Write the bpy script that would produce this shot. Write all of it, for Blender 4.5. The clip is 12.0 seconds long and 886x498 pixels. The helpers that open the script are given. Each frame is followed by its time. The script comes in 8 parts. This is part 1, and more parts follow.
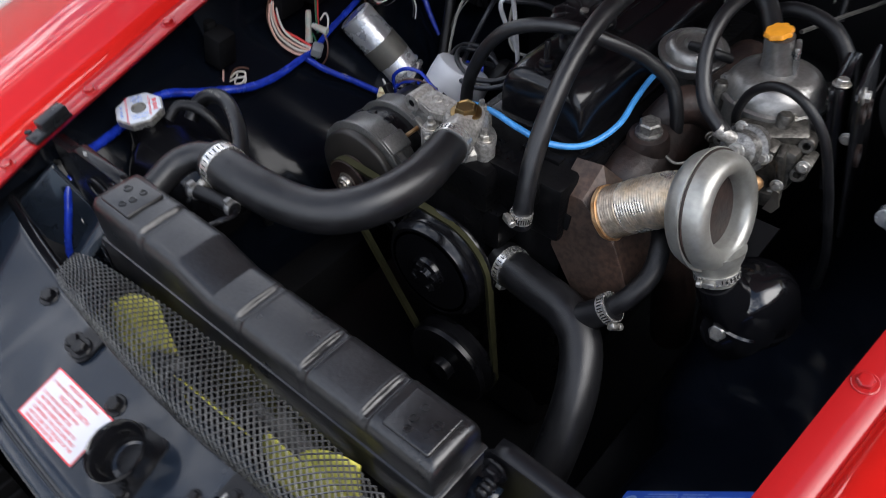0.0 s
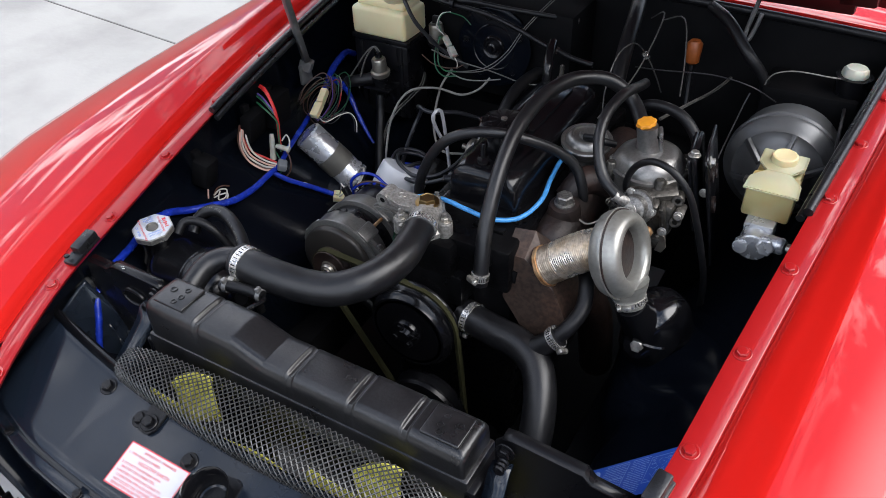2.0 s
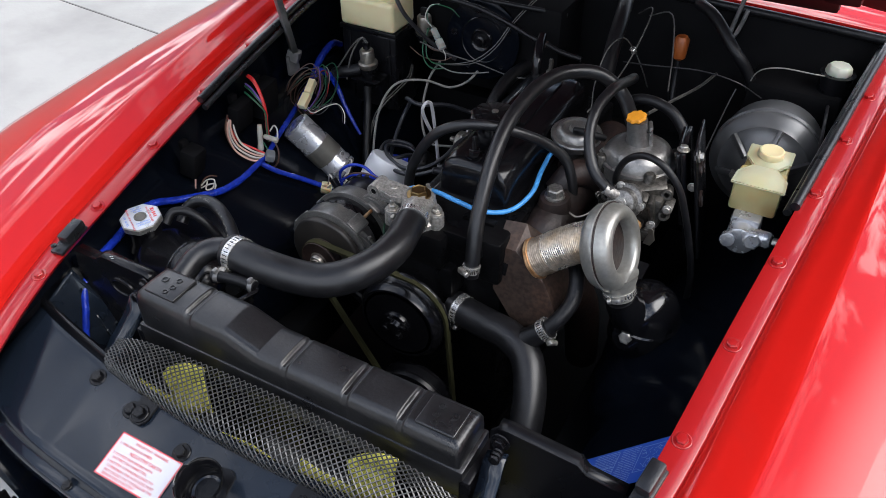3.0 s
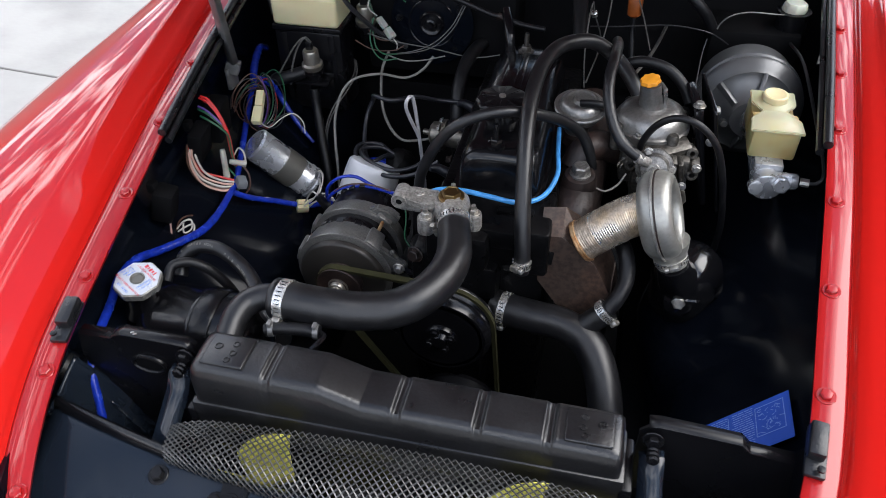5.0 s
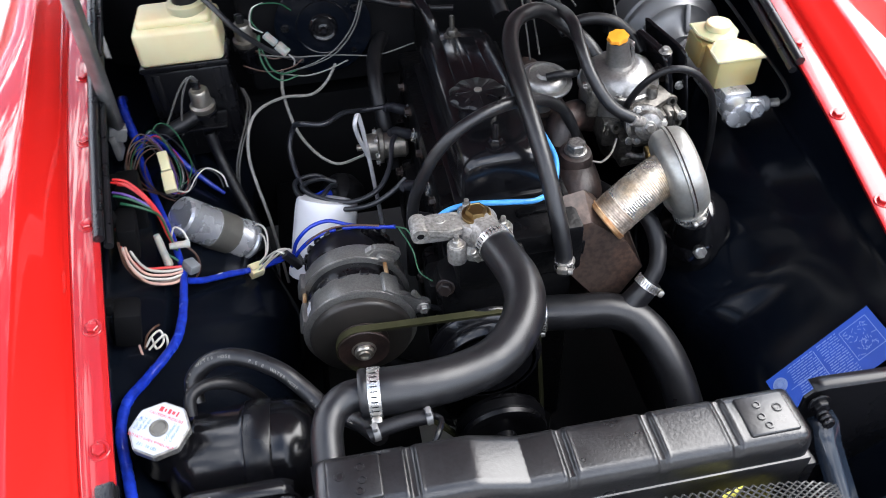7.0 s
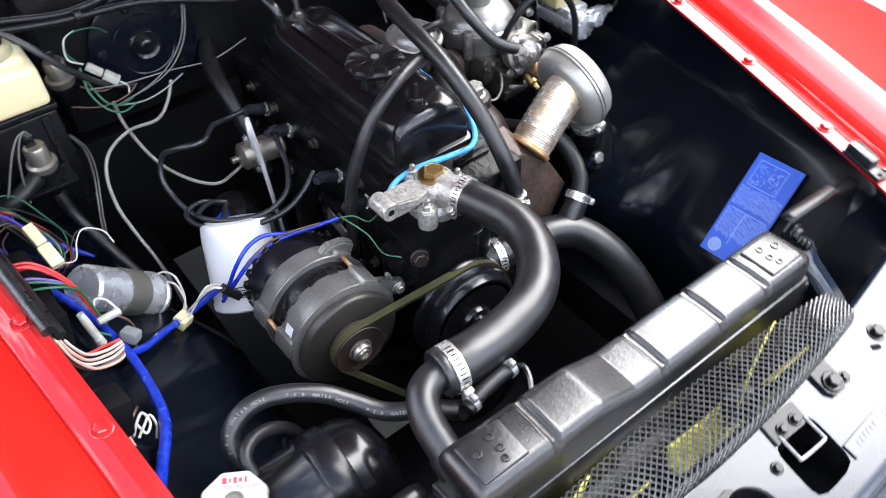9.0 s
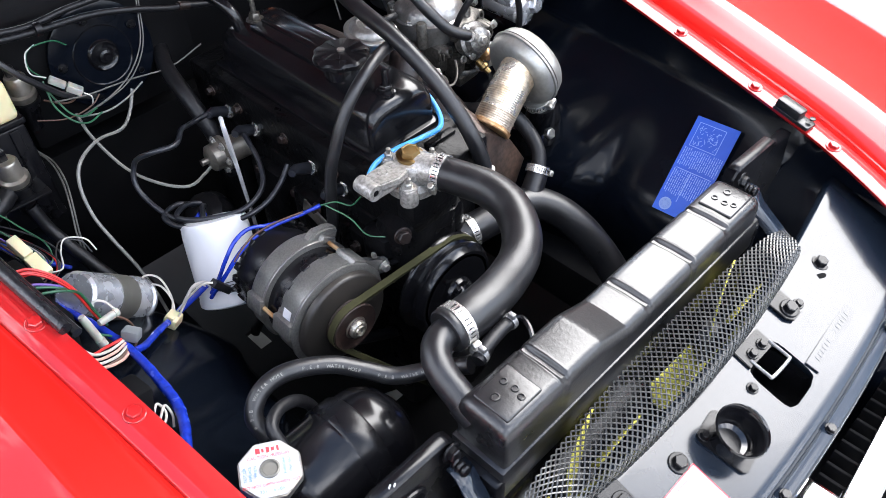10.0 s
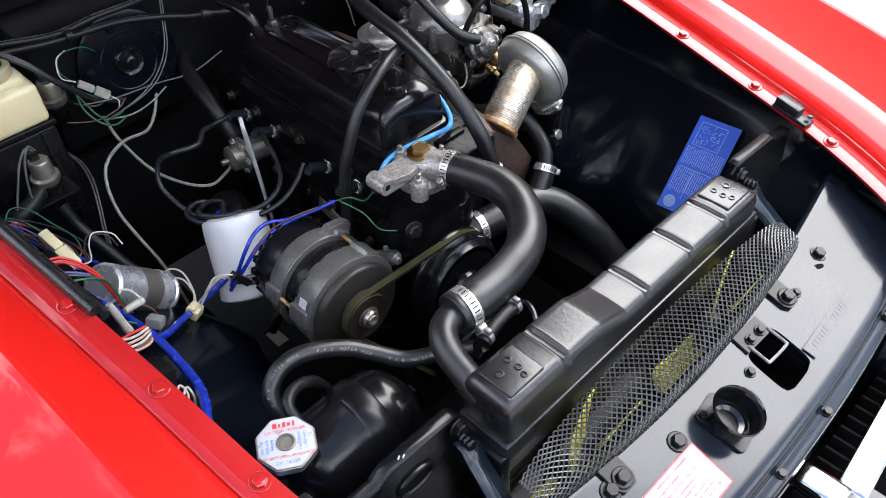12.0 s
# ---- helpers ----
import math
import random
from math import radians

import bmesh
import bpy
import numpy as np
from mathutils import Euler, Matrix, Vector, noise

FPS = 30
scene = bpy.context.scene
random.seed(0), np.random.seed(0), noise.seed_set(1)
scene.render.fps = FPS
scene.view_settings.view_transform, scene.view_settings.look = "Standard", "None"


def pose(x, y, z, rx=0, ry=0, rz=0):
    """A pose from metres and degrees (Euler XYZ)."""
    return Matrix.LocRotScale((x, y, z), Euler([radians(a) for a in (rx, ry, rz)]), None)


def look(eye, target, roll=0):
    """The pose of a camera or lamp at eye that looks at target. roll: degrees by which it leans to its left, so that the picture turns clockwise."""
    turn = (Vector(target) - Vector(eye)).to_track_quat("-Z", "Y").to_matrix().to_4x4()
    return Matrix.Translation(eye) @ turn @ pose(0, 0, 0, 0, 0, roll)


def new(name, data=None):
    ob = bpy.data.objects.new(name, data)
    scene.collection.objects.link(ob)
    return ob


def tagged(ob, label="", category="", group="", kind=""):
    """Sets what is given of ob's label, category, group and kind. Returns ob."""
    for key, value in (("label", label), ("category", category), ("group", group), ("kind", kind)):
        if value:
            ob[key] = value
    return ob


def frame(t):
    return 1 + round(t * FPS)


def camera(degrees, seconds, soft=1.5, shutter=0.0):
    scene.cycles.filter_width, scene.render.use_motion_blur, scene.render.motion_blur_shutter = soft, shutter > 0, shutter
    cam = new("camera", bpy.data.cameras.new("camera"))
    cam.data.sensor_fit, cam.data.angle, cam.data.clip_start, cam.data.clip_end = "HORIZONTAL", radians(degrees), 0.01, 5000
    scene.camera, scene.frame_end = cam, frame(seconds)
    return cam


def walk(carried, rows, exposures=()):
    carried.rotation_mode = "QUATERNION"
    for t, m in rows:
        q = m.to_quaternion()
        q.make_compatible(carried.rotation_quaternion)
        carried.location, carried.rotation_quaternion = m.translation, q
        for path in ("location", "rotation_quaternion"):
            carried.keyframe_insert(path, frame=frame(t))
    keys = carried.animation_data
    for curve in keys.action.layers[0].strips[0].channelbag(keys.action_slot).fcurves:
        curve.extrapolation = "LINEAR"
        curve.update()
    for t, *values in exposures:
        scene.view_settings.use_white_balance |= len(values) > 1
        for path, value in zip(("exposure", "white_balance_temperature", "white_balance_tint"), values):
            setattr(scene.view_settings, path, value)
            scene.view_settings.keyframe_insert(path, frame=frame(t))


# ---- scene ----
cam = camera(59.4, 12.0, soft=0.5, shutter=0.5)
PATH = [
    (0, (0.432, -0.2, 1.216), (-0.524, 0.846, -0.196), -2.5),
    (0.5, (0.423, -0.303, 1.299), (-0.444, 0.857, -0.081), -3.7),
    (1, (0.445, -0.403, 1.346), (-0.384, 0.898, 0.074), -1.8),
    (1.5, (0.465, -0.417, 1.357), (-0.359, 0.91, 0.107), -1.8),
    (2, (0.467, -0.417, 1.358), (-0.347, 0.916, 0.109), -2.0),
    (2.5, (0.466, -0.42, 1.355), (-0.34, 0.918, 0.106), -2.0),
    (2.7, (0.459, -0.427, 1.359), (-0.324, 0.919, 0.103), -1.2),
    (4.3, (0.361, -0.439, 1.349), (-0.288, 0.949, 0.064), -1.3),
    (4.5, (0.291, -0.463, 1.342), (-0.273, 0.954, 0.049), -2.7),
    (5, (0.164, -0.457, 1.34), (-0.194, 1.013, 0.032), -1.0),
    (5.5, (0.068, -0.422, 1.329), (-0.147, 1.065, 0.009), -2.3),
    (6, (0.014, -0.394, 1.334), (-0.086, 1.077, -0.018), -2.3),
    (6.5, (-0.067, -0.364, 1.326), (-0.041, 1.095, -0.041), -2.7),
    (6.7, (-0.104, -0.351, 1.329), (-0.009, 1.098, -0.047), -3.0),
    (8.3, (-0.313, -0.247, 1.282), (0.3, 1.043, -0.119), -2.4),
    (8.5, (-0.336, -0.239, 1.287), (0.319, 1.005, -0.137), -1.6),
    (9, (-0.412, -0.222, 1.295), (0.412, 0.921, -0.125), -3.0),
    (9.5, (-0.492, -0.206, 1.304), (0.448, 0.832, -0.124), -3.5),
    (10, (-0.509, -0.224, 1.307), (0.473, 0.797, -0.105), -2.5),
    (10.5, (-0.524, -0.255, 1.313), (0.448, 0.801, -0.08), -3.3),
    (11, (-0.533, -0.273, 1.312), (0.439, 0.801, -0.066), -3.4),
    (11.5, (-0.537, -0.271, 1.314), (0.43, 0.806, -0.067), -3.7),
    (12, (-0.536, -0.265, 1.314), (0.435, 0.806, -0.068), -3.8),
]
EXPOSURES = [(0, 0.55), (0.5, 1.55), (1, 1.5), (1.5, 0.95), (2.5, 0.55), (4.5, 0.57), (5.5, 0.92), (6.5, 1.3), (8.5, 2.2), (9.5, 2.1), (10.5, 1.8), (12, 1.4)]
walk(cam, [(t, look(eye, target, roll)) for t, eye, target, roll in PATH], EXPOSURES)

# ---------------------------------------------------------------- light
world = bpy.data.worlds.new("sky")
world.use_nodes = True
scene.world = world
wn = world.node_tree.nodes
sky = wn.new("ShaderNodeTexSky")
sky.sky_type = "NISHITA"
sky.sun_disc = False
SUN_UP, SUN_ROUND = radians(43), radians(8)
SUN_AT = Vector((math.cos(SUN_UP) * math.cos(SUN_ROUND), math.cos(SUN_UP) * math.sin(SUN_ROUND), math.sin(SUN_UP)))
sky.sun_elevation, sky.sun_rotation = SUN_UP, radians(82)
sky.air_density, sky.dust_density = 1.0, 0.6
wn["Background"].inputs["Strength"].default_value = 0.15
# a blue sky with wisps of white cloud, and a bright veil of thin cloud before the sun
wl = world.node_tree.links


def sky_node(kind, **values):
    n = wn.new("ShaderNode" + kind)
    for key, value in values.items():
        if key == "op":
            n.operation = value
        else:
            n.inputs[int(key[1:])].default_value = value
    return n


co, stretch, puff, edge, cover = wn.new("ShaderNodeTexCoord"), wn.new("ShaderNodeMapping"), wn.new("ShaderNodeTexNoise"), wn.new("ShaderNodeValToRGB"), wn.new("ShaderNodeMix")
stretch.inputs["Scale"].default_value = (1.0, 1.0, 3.6)
stretch.inputs["Rotation"].default_value = (0.35, 0.2, 2.4)
puff.inputs["Scale"].default_value, puff.inputs["Detail"].default_value, puff.inputs["Roughness"].default_value = 5.5, 8, 0.6
puff.inputs["Distortion"].default_value = 0.5
edge.color_ramp.elements[0].position, edge.color_ramp.elements[1].position = 0.50, 0.60
toward = sky_node("VectorMath", op="DOT_PRODUCT", i1=SUN_AT)
veil = sky_node("MapRange", i1=0.78, i2=0.90, i3=0.0, i4=1.0)
veil.interpolation_type = "SMOOTHSTEP"
parts = wn.new("ShaderNodeSeparateXYZ")
low = sky_node("MapRange", i1=0.72, i2=0.95, i3=0.95, i4=0.08)
thin = sky_node("Math", op="MULTIPLY")
both = sky_node("Math", op="MAXIMUM")
shine = sky_node("MapRange", i1=0.0, i2=1.0, i3=26.0, i4=24.0)
white = wn.new("ShaderNodeCombineColor")
tint = sky_node("Math", op="MULTIPLY", i1=1.04)
cover.data_type = "RGBA"
for source, goal in ((co.outputs["Generated"], stretch.inputs[0]), (stretch.outputs[0], puff.inputs["Vector"]), (puff.outputs["Fac"], edge.inputs["Fac"]),
                     (co.outputs["Generated"], toward.inputs[0]), (toward.outputs["Value"], veil.inputs[0]), (co.outputs["Generated"], parts.inputs[0]),
                     (parts.outputs[2], low.inputs[0]), (low.outputs[0], thin.inputs[0]), (edge.outputs["Color"], thin.inputs[1]),
                     (thin.outputs[0], both.inputs[0]), (veil.outputs[0], both.inputs[1]), (veil.outputs[0], shine.inputs[0]),
                     (shine.outputs[0], white.inputs[0]), (shine.outputs[0], white.inputs[1]), (shine.outputs[0], tint.inputs[0]), (tint.outputs[0], white.inputs[2]),
                     (both.outputs[0], cover.inputs[0]), (sky.outputs[0], cover.inputs[6]), (white.outputs[0], cover.inputs[7]), (cover.outputs[2], wn["Background"].inputs[0])):
    wl.new(source, goal)
sun_data = bpy.data.lights.new("sun", "SUN")
sun_data.energy, sun_data.angle, sun_data.color = 1.45, radians(58), (1.0, 0.965, 0.92)
sun = new("sun", sun_data)
sun.matrix_world = look(SUN_AT * 4, (0, 0, 0))


# ---------------------------------------------------------------- materials
def material(name, color, rough=0.5, metal=0.0, coat=0.0, spots=0.0, spot_color=None, scale=30.0, bump=0.0, bump_scale=200.0,
             rough_var=0.12, sub=0.0, spec=0.5, grit=0.0):
    """A principled material with grain at two scales: broad stains and fine relief."""
    m = bpy.data.materials.new(name)
    m.use_nodes = True
    nt = m.node_tree
    b = nt.nodes["Principled BSDF"]
    co = nt.nodes.new("ShaderNodeTexCoord")
    big = nt.nodes.new("ShaderNodeTexNoise")
    big.inputs["Scale"].default_value, big.inputs["Detail"].default_value = scale, 6
    nt.links.new(co.outputs["Object"], big.inputs["Vector"])
    ramp = nt.nodes.new("ShaderNodeValToRGB")
    ramp.color_ramp.elements[0].position, ramp.color_ramp.elements[1].position = 0.42, 0.68
    nt.links.new(big.outputs["Fac"], ramp.inputs["Fac"])
    mix = nt.nodes.new("ShaderNodeMix")
    mix.data_type = "RGBA"
    mix.inputs[6].default_value = (*color, 1)
    mix.inputs[7].default_value = (*(spot_color or tuple(min(1, c * 1.6 + 0.002) for c in color)), 1)
    mul = nt.nodes.new("ShaderNodeMath")
    mul.operation = "MULTIPLY"
    mul.inputs[1].default_value = spots
    nt.links.new(ramp.outputs["Color"], mul.inputs[0])
    nt.links.new(mul.outputs[0], mix.inputs[0])
    fine = nt.nodes.new("ShaderNodeTexNoise")
    fine.inputs["Scale"].default_value, fine.inputs["Detail"].default_value = bump_scale, 4
    nt.links.new(co.outputs["Object"], fine.inputs["Vector"])
    if grit:
        # dirt in the pits of the grain
        pits = nt.nodes.new("ShaderNodeMapRange")
        pits.inputs[1].default_value, pits.inputs[2].default_value = 0.36, 0.60
        pits.inputs[3].default_value, pits.inputs[4].default_value = 1 - grit, 1 + 0.35 * grit
        nt.links.new(fine.outputs["Fac"], pits.inputs[0])
        dirt = nt.nodes.new("ShaderNodeVectorMath")
        dirt.operation = "SCALE"
        nt.links.new(mix.outputs[2], dirt.inputs[0])
        nt.links.new(pits.outputs[0], dirt.inputs["Scale"])
        nt.links.new(dirt.outputs[0], b.inputs["Base Color"])
    else:
        nt.links.new(mix.outputs[2], b.inputs["Base Color"])
    span = nt.nodes.new("ShaderNodeMapRange")
    span.inputs[3].default_value, span.inputs[4].default_value = max(0.02, rough - rough_var), min(1, rough + rough_var)
    nt.links.new(big.outputs["Fac"], span.inputs[0])
    nt.links.new(span.outputs[0], b.inputs["Roughness"])
    b.inputs["Metallic"].default_value = metal
    b.inputs["Specular IOR Level"].default_value = spec
    b.inputs["Coat Weight"].default_value = coat
    b.inputs["Coat Roughness"].default_value = 0.012
    b.inputs["Coat IOR"].default_value = 1.6
    if sub:
        b.inputs["Subsurface Weight"].default_value, b.inputs["Subsurface Scale"].default_value = sub, 0.01
    if bump:
        bn = nt.nodes.new("ShaderNodeBump")
        bn.inputs["Strength"].default_value, bn.inputs["Distance"].default_value = bump, 0.002
        nt.links.new(fine.outputs["Fac"], bn.inputs["Height"])
        nt.links.new(bn.outputs[0], b.inputs["Normal"])
    return m


RED = material("red_paint", (0.54, 0.010, 0.007), 0.4, spec=0.06, coat=1.0, spots=0.25, spot_color=(0.55, 0.012, 0.01), scale=6, rough_var=0.05)
# the wing's red again, darkened for the dimmer light on the flange
REDSHADED = material("shaded_red_paint", (0.34, 0.009, 0.010), 0.36, spec=0.12, coat=0.7, spots=0.35, spot_color=(0.36, 0.012, 0.012), scale=20, rough_var=0.08, bump=0.05, bump_scale=160)
SATIN = material("black_satin_paint", (0.004, 0.004, 0.005), 0.28, spec=0.3, spots=0.3, scale=14, bump=0.06, bump_scale=120)
PANEL = material("black_panel_paint", (0.007, 0.0105, 0.017), 0.18, spec=0.38, spots=0.35, scale=9, bump=0.03, bump_scale=60, coat=0.12)
TANK = material("black_tank_paint", (0.008, 0.008, 0.009), 0.30, spec=0.66, spots=0.5, scale=22, grit=0.4, bump=0.12, bump_scale=260, rough_var=0.10)
PANELBLACK = material("black_inner_wing_paint", (0.002, 0.003, 0.0055), 0.18, spots=0.3, scale=9, spec=0.16, rough_var=0.05)
GLOSS = material("black_gloss_paint", (0.004, 0.004, 0.005), 0.19, spots=0.3, scale=20, bump=0.05, bump_scale=90, spec=0.42, rough_var=0.06)
CANBLACK = material("shiny_black_enamel", (0.004, 0.004, 0.005), 0.12, spec=0.7, spots=0.3, scale=20, bump=0.04, bump_scale=60, rough_var=0.05)
CASTING = material("black_painted_casting", (0.003, 0.003, 0.0034), 0.30, spec=0.12, spots=0.5, scale=30, bump=0.45, bump_scale=130)
DARK = material("black_underside", (0.004, 0.004, 0.0045), 0.7, spec=0.06, spots=0.5, scale=12, bump=0.2, bump_scale=60)
RUBBER = material("black_rubber", (0.007, 0.007, 0.008), 0.34, spec=0.50, spots=0.6, scale=60, bump=0.13, bump_scale=900, rough_var=0.14)
SOFTRUB = material("dull_rubber", (0.005, 0.005, 0.006), 0.42, spec=0.32, spots=0.5, scale=40, bump=0.15, bump_scale=350)
SEALGREY = material("grey_seal_rubber", (0.009, 0.0095, 0.011), 0.3, spots=0.5, scale=40, bump=0.2, bump_scale=300)
ALU = material("cast_aluminium", (0.37, 0.355, 0.335), 0.36, metal=0.55, grit=0.35, spots=0.6, spot_color=(0.27, 0.25, 0.22), scale=45, bump=0.35, bump_scale=260)
ALUDULL = material("dull_aluminium", (0.25, 0.243, 0.232), 0.36, metal=0.75, grit=0.4, spots=0.6, spot_color=(0.13, 0.12, 0.11), scale=50, bump=0.35, bump_scale=260)
ALUWORN = material("grimy_aluminium", (0.24, 0.232, 0.22), 0.36, metal=0.75, grit=0.5, spots=0.7, spot_color=(0.08, 0.075, 0.07), scale=50, bump=0.35, bump_scale=260)
CARBDARK = material("oil_stained_casting", (0.115, 0.108, 0.097), 0.38, metal=0.7, grit=0.5, spots=0.8, spot_color=(0.035, 0.031, 0.027), scale=55, bump=0.35, bump_scale=220)
STEEL = material("bright_steel", (0.66, 0.65, 0.63), 0.26, metal=0.8, spots=0.5, spot_color=(0.4, 0.38, 0.34), scale=80, bump=0.05)
ZINC = material("zinc_plate", (0.40, 0.39, 0.37), 0.32, metal=0.75, grit=0.3, spots=0.6, spot_color=(0.3, 0.26, 0.2), scale=40, bump=0.08)
FOIL = material("foil_tube", (0.70, 0.65, 0.57), 0.28, metal=0.75, grit=0.25, spots=0.7, spot_color=(0.55, 0.38, 0.2), scale=30, bump=0.3, bump_scale=180)
FOILWARM = material("scorched_foil", (0.50, 0.42, 0.33), 0.34, metal=0.65, grit=0.35, spots=0.9, spot_color=(0.24, 0.145, 0.08), scale=45, bump=0.3, bump_scale=180)
BURNT = material("burnt_foil", (0.38, 0.19, 0.08), 0.45, metal=0.7, spots=0.8, spot_color=(0.6, 0.42, 0.24), scale=60, bump=0.4)
BRASS = material("brass", (0.26, 0.18, 0.08), 0.36, metal=1.0, spots=0.5, spot_color=(0.28, 0.16, 0.05), scale=90)
RUST = material("rusty_brown_sheet", (0.050, 0.034, 0.027), 0.5, metal=0.2, grit=0.4, spots=0.8, spot_color=(0.078, 0.043, 0.029), scale=28, bump=0.2, bump_scale=150)
ALTGREY = material("satin_grey_casting", (0.20, 0.196, 0.187), 0.34, metal=0.6, spots=0.45, spot_color=(0.10, 0.095, 0.088), scale=24, bump=0.12, bump_scale=420, grit=0.2)
FANBROWN = material("dull_brown_steel", (0.022, 0.020, 0.018), 0.42, metal=0.2, spots=0.5, spot_color=(0.032, 0.026, 0.022), scale=30, bump=0.1, bump_scale=300)
ALUMID = material("grey_cast_aluminium", (0.27, 0.265, 0.258), 0.32, metal=0.8, grit=0.12, spots=0.5, spot_color=(0.21, 0.20, 0.185), scale=18, bump=0.2, bump_scale=260)
ALUBARE = material("bare_chipped_steel", (0.42, 0.42, 0.41), 0.5, spots=0.5, spot_color=(0.1, 0.1, 0.1), scale=400)
STAYGREY = material("worn_grey_steel", (0.17, 0.17, 0.17), 0.42, metal=0.5, spots=0.7, spot_color=(0.32, 0.31, 0.30), scale=40, bump=0.1)
ZINCDULL = material("dull_zinc", (0.42, 0.39, 0.34), 0.36, metal=0.85, spots=0.6, spot_color=(0.16, 0.14, 0.11), scale=50, bump=0.1)
# bonnet red, darkened so that it reflects less in the rocker cover
UNDERRED = material("dull_darkened_red_underside", (0.07, 0.006, 0.006), 0.5, spots=0.4, scale=8)
RUSTDARK = material("rusty_cast_iron", (0.014, 0.009, 0.008), 0.5, grit=0.4, spots=0.7, spot_color=(0.038, 0.019, 0.014), scale=30, bump=0.4, bump_scale=150)
CREAM = material("cream_plastic", (0.66, 0.59, 0.37), 0.38, spots=0.5, spot_color=(0.6, 0.48, 0.24), scale=14, sub=0.25)
MILK = material("milky_plastic", (0.42, 0.40, 0.27), 0.35, spots=0.5, spot_color=(0.5, 0.42, 0.2), scale=20, sub=0.25)
FLUID = material("amber_fluid_plastic", (0.40, 0.345, 0.165), 0.32, spots=0.6, spot_color=(0.42, 0.24, 0.06), scale=18, sub=0.2)
AMBER = material("orange_plastic", (0.66, 0.26, 0.02), 0.4, spots=0.4, scale=60)
WHITE = material("white_enamel", (0.55, 0.56, 0.59), 0.38, spots=0.35, spot_color=(0.5, 0.5, 0.5), scale=20)
CLEAR = material("cloudy_plastic", (0.34, 0.335, 0.30), 0.3, spots=0.4, scale=60, sub=0.3)
BLUETAPE = material("blue_tape", (0.008, 0.028, 0.34), 0.24, spots=0.4, spot_color=(0.015, 0.05, 0.46), scale=60, bump=0.55, bump_scale=130, grit=0.3)
BLUECABLE = material("light_blue_cable", (0.055, 0.27, 0.62), 0.35, spots=0.3, scale=60)
PAPERBLUE = material("blue_sticker", (0.02, 0.09, 0.50), 0.4, spots=0.2, scale=30)
BLUEINK = material("pale_blue_print", (0.30, 0.42, 0.75), 0.5)
PAPER = material("white_label_paper", (0.54, 0.54, 0.58), 0.42, spots=0.3, spot_color=(0.6, 0.6, 0.64), scale=25)
CAPPLATE = material("printed_cap_plate", (0.52, 0.54, 0.57), 0.3, metal=0.35, spots=0.4, spot_color=(0.48, 0.52, 0.60), scale=60)
REDINK = material("red_print", (0.55, 0.03, 0.04), 0.45)
BLUEPRINT = material("blue_print", (0.08, 0.2, 0.6), 0.45)
YELLOW = material("yellow_plastic", (0.66, 0.62, 0.11), 0.45, spots=0.4, spot_color=(0.5, 0.40, 0.05), scale=20)
BELTY = material("worn_belt", (0.030, 0.029, 0.012), 0.75, spec=0.2, spots=0.5, scale=60, bump=0.2)
CHROME = material("chrome", (0.75, 0.75, 0.74), 0.10, metal=1.0, spots=0.2, scale=20, rough_var=0.04)
W_RED = material("red_wire", (0.55, 0.02, 0.02), 0.4)
W_GREEN = material("green_wire", (0.012, 0.085, 0.038), 0.4)
W_BROWN = material("brown_wire", (0.075, 0.034, 0.022), 0.45)
W_WHITE = material("white_wire", (0.50, 0.47, 0.43), 0.45)
W_PINK = material("pale_pink_wire", (0.55, 0.33, 0.27), 0.45)
W_PURPLE = material("purple_wire", (0.12, 0.06, 0.28), 0.4)
W_GREY = material("grey_cable", (0.075, 0.072, 0.066), 0.45, spots=0.4, scale=60)
W_BLACK = material("black_wire", (0.015, 0.015, 0.017), 0.45)


def concrete_material():
    m = material("concrete", (0.36, 0.355, 0.34), 0.85, spots=0.7, spot_color=(0.24, 0.236, 0.228), scale=2.6, bump=0.4, bump_scale=45)
    return m


CONCRETE = concrete_material()
JOINT = material("dirty_joint", (0.16, 0.155, 0.148), 0.9, spots=0.5, scale=3, bump=0.3, bump_scale=60)
WALLDARK = material("dark_render", (0.06, 0.058, 0.056), 0.9, spots=0.5, scale=0.8, bump=0.3, bump_scale=30)
WALLGREY = material("grey_render", (0.16, 0.155, 0.15), 0.9, spots=0.5, scale=0.8, bump=0.3, bump_scale=30)


# ---------------------------------------------------------------- mesh helpers
def thing(name, base, label, category, group="", kind=""):
    """An Empty at its base, which parents the parts of one thing."""
    ob = new(name)
    ob.location = base
    ob.empty_display_size = 0.02
    return tagged(ob, label, category, group, kind)


def finish(bm, name, mat, angle=40):
    bmesh.ops.recalc_face_normals(bm, faces=bm.faces)
    me = bpy.data.meshes.new(name)
    bm.to_mesh(me)
    bm.free()
    me.materials.append(mat)
    if angle:
        me.polygons.foreach_set("use_smooth", [True] * len(me.polygons))
        me.set_sharp_from_angle(angle=radians(angle))
    return me


def part(name, bm, mat, parent=None, label="", angle=40):
    """Links a bmesh, made in the world's metres, as one mesh under a thing or a part."""
    ob = new(name, finish(bm, name, mat, angle))
    if parent is not None:
        ob.parent = parent
        if parent.data is None:
            ob.matrix_parent_inverse = Matrix.Translation(-Vector(parent.location))
    return tagged(ob, label)


def piece(name, me, m, parent):
    """An object on shared mesh data under a thing."""
    ob = new(name, me)
    ob.parent = parent
    if parent.data is None:
        ob.matrix_parent_inverse = Matrix.Translation(-Vector(parent.location))
    ob.matrix_basis = m
    return ob


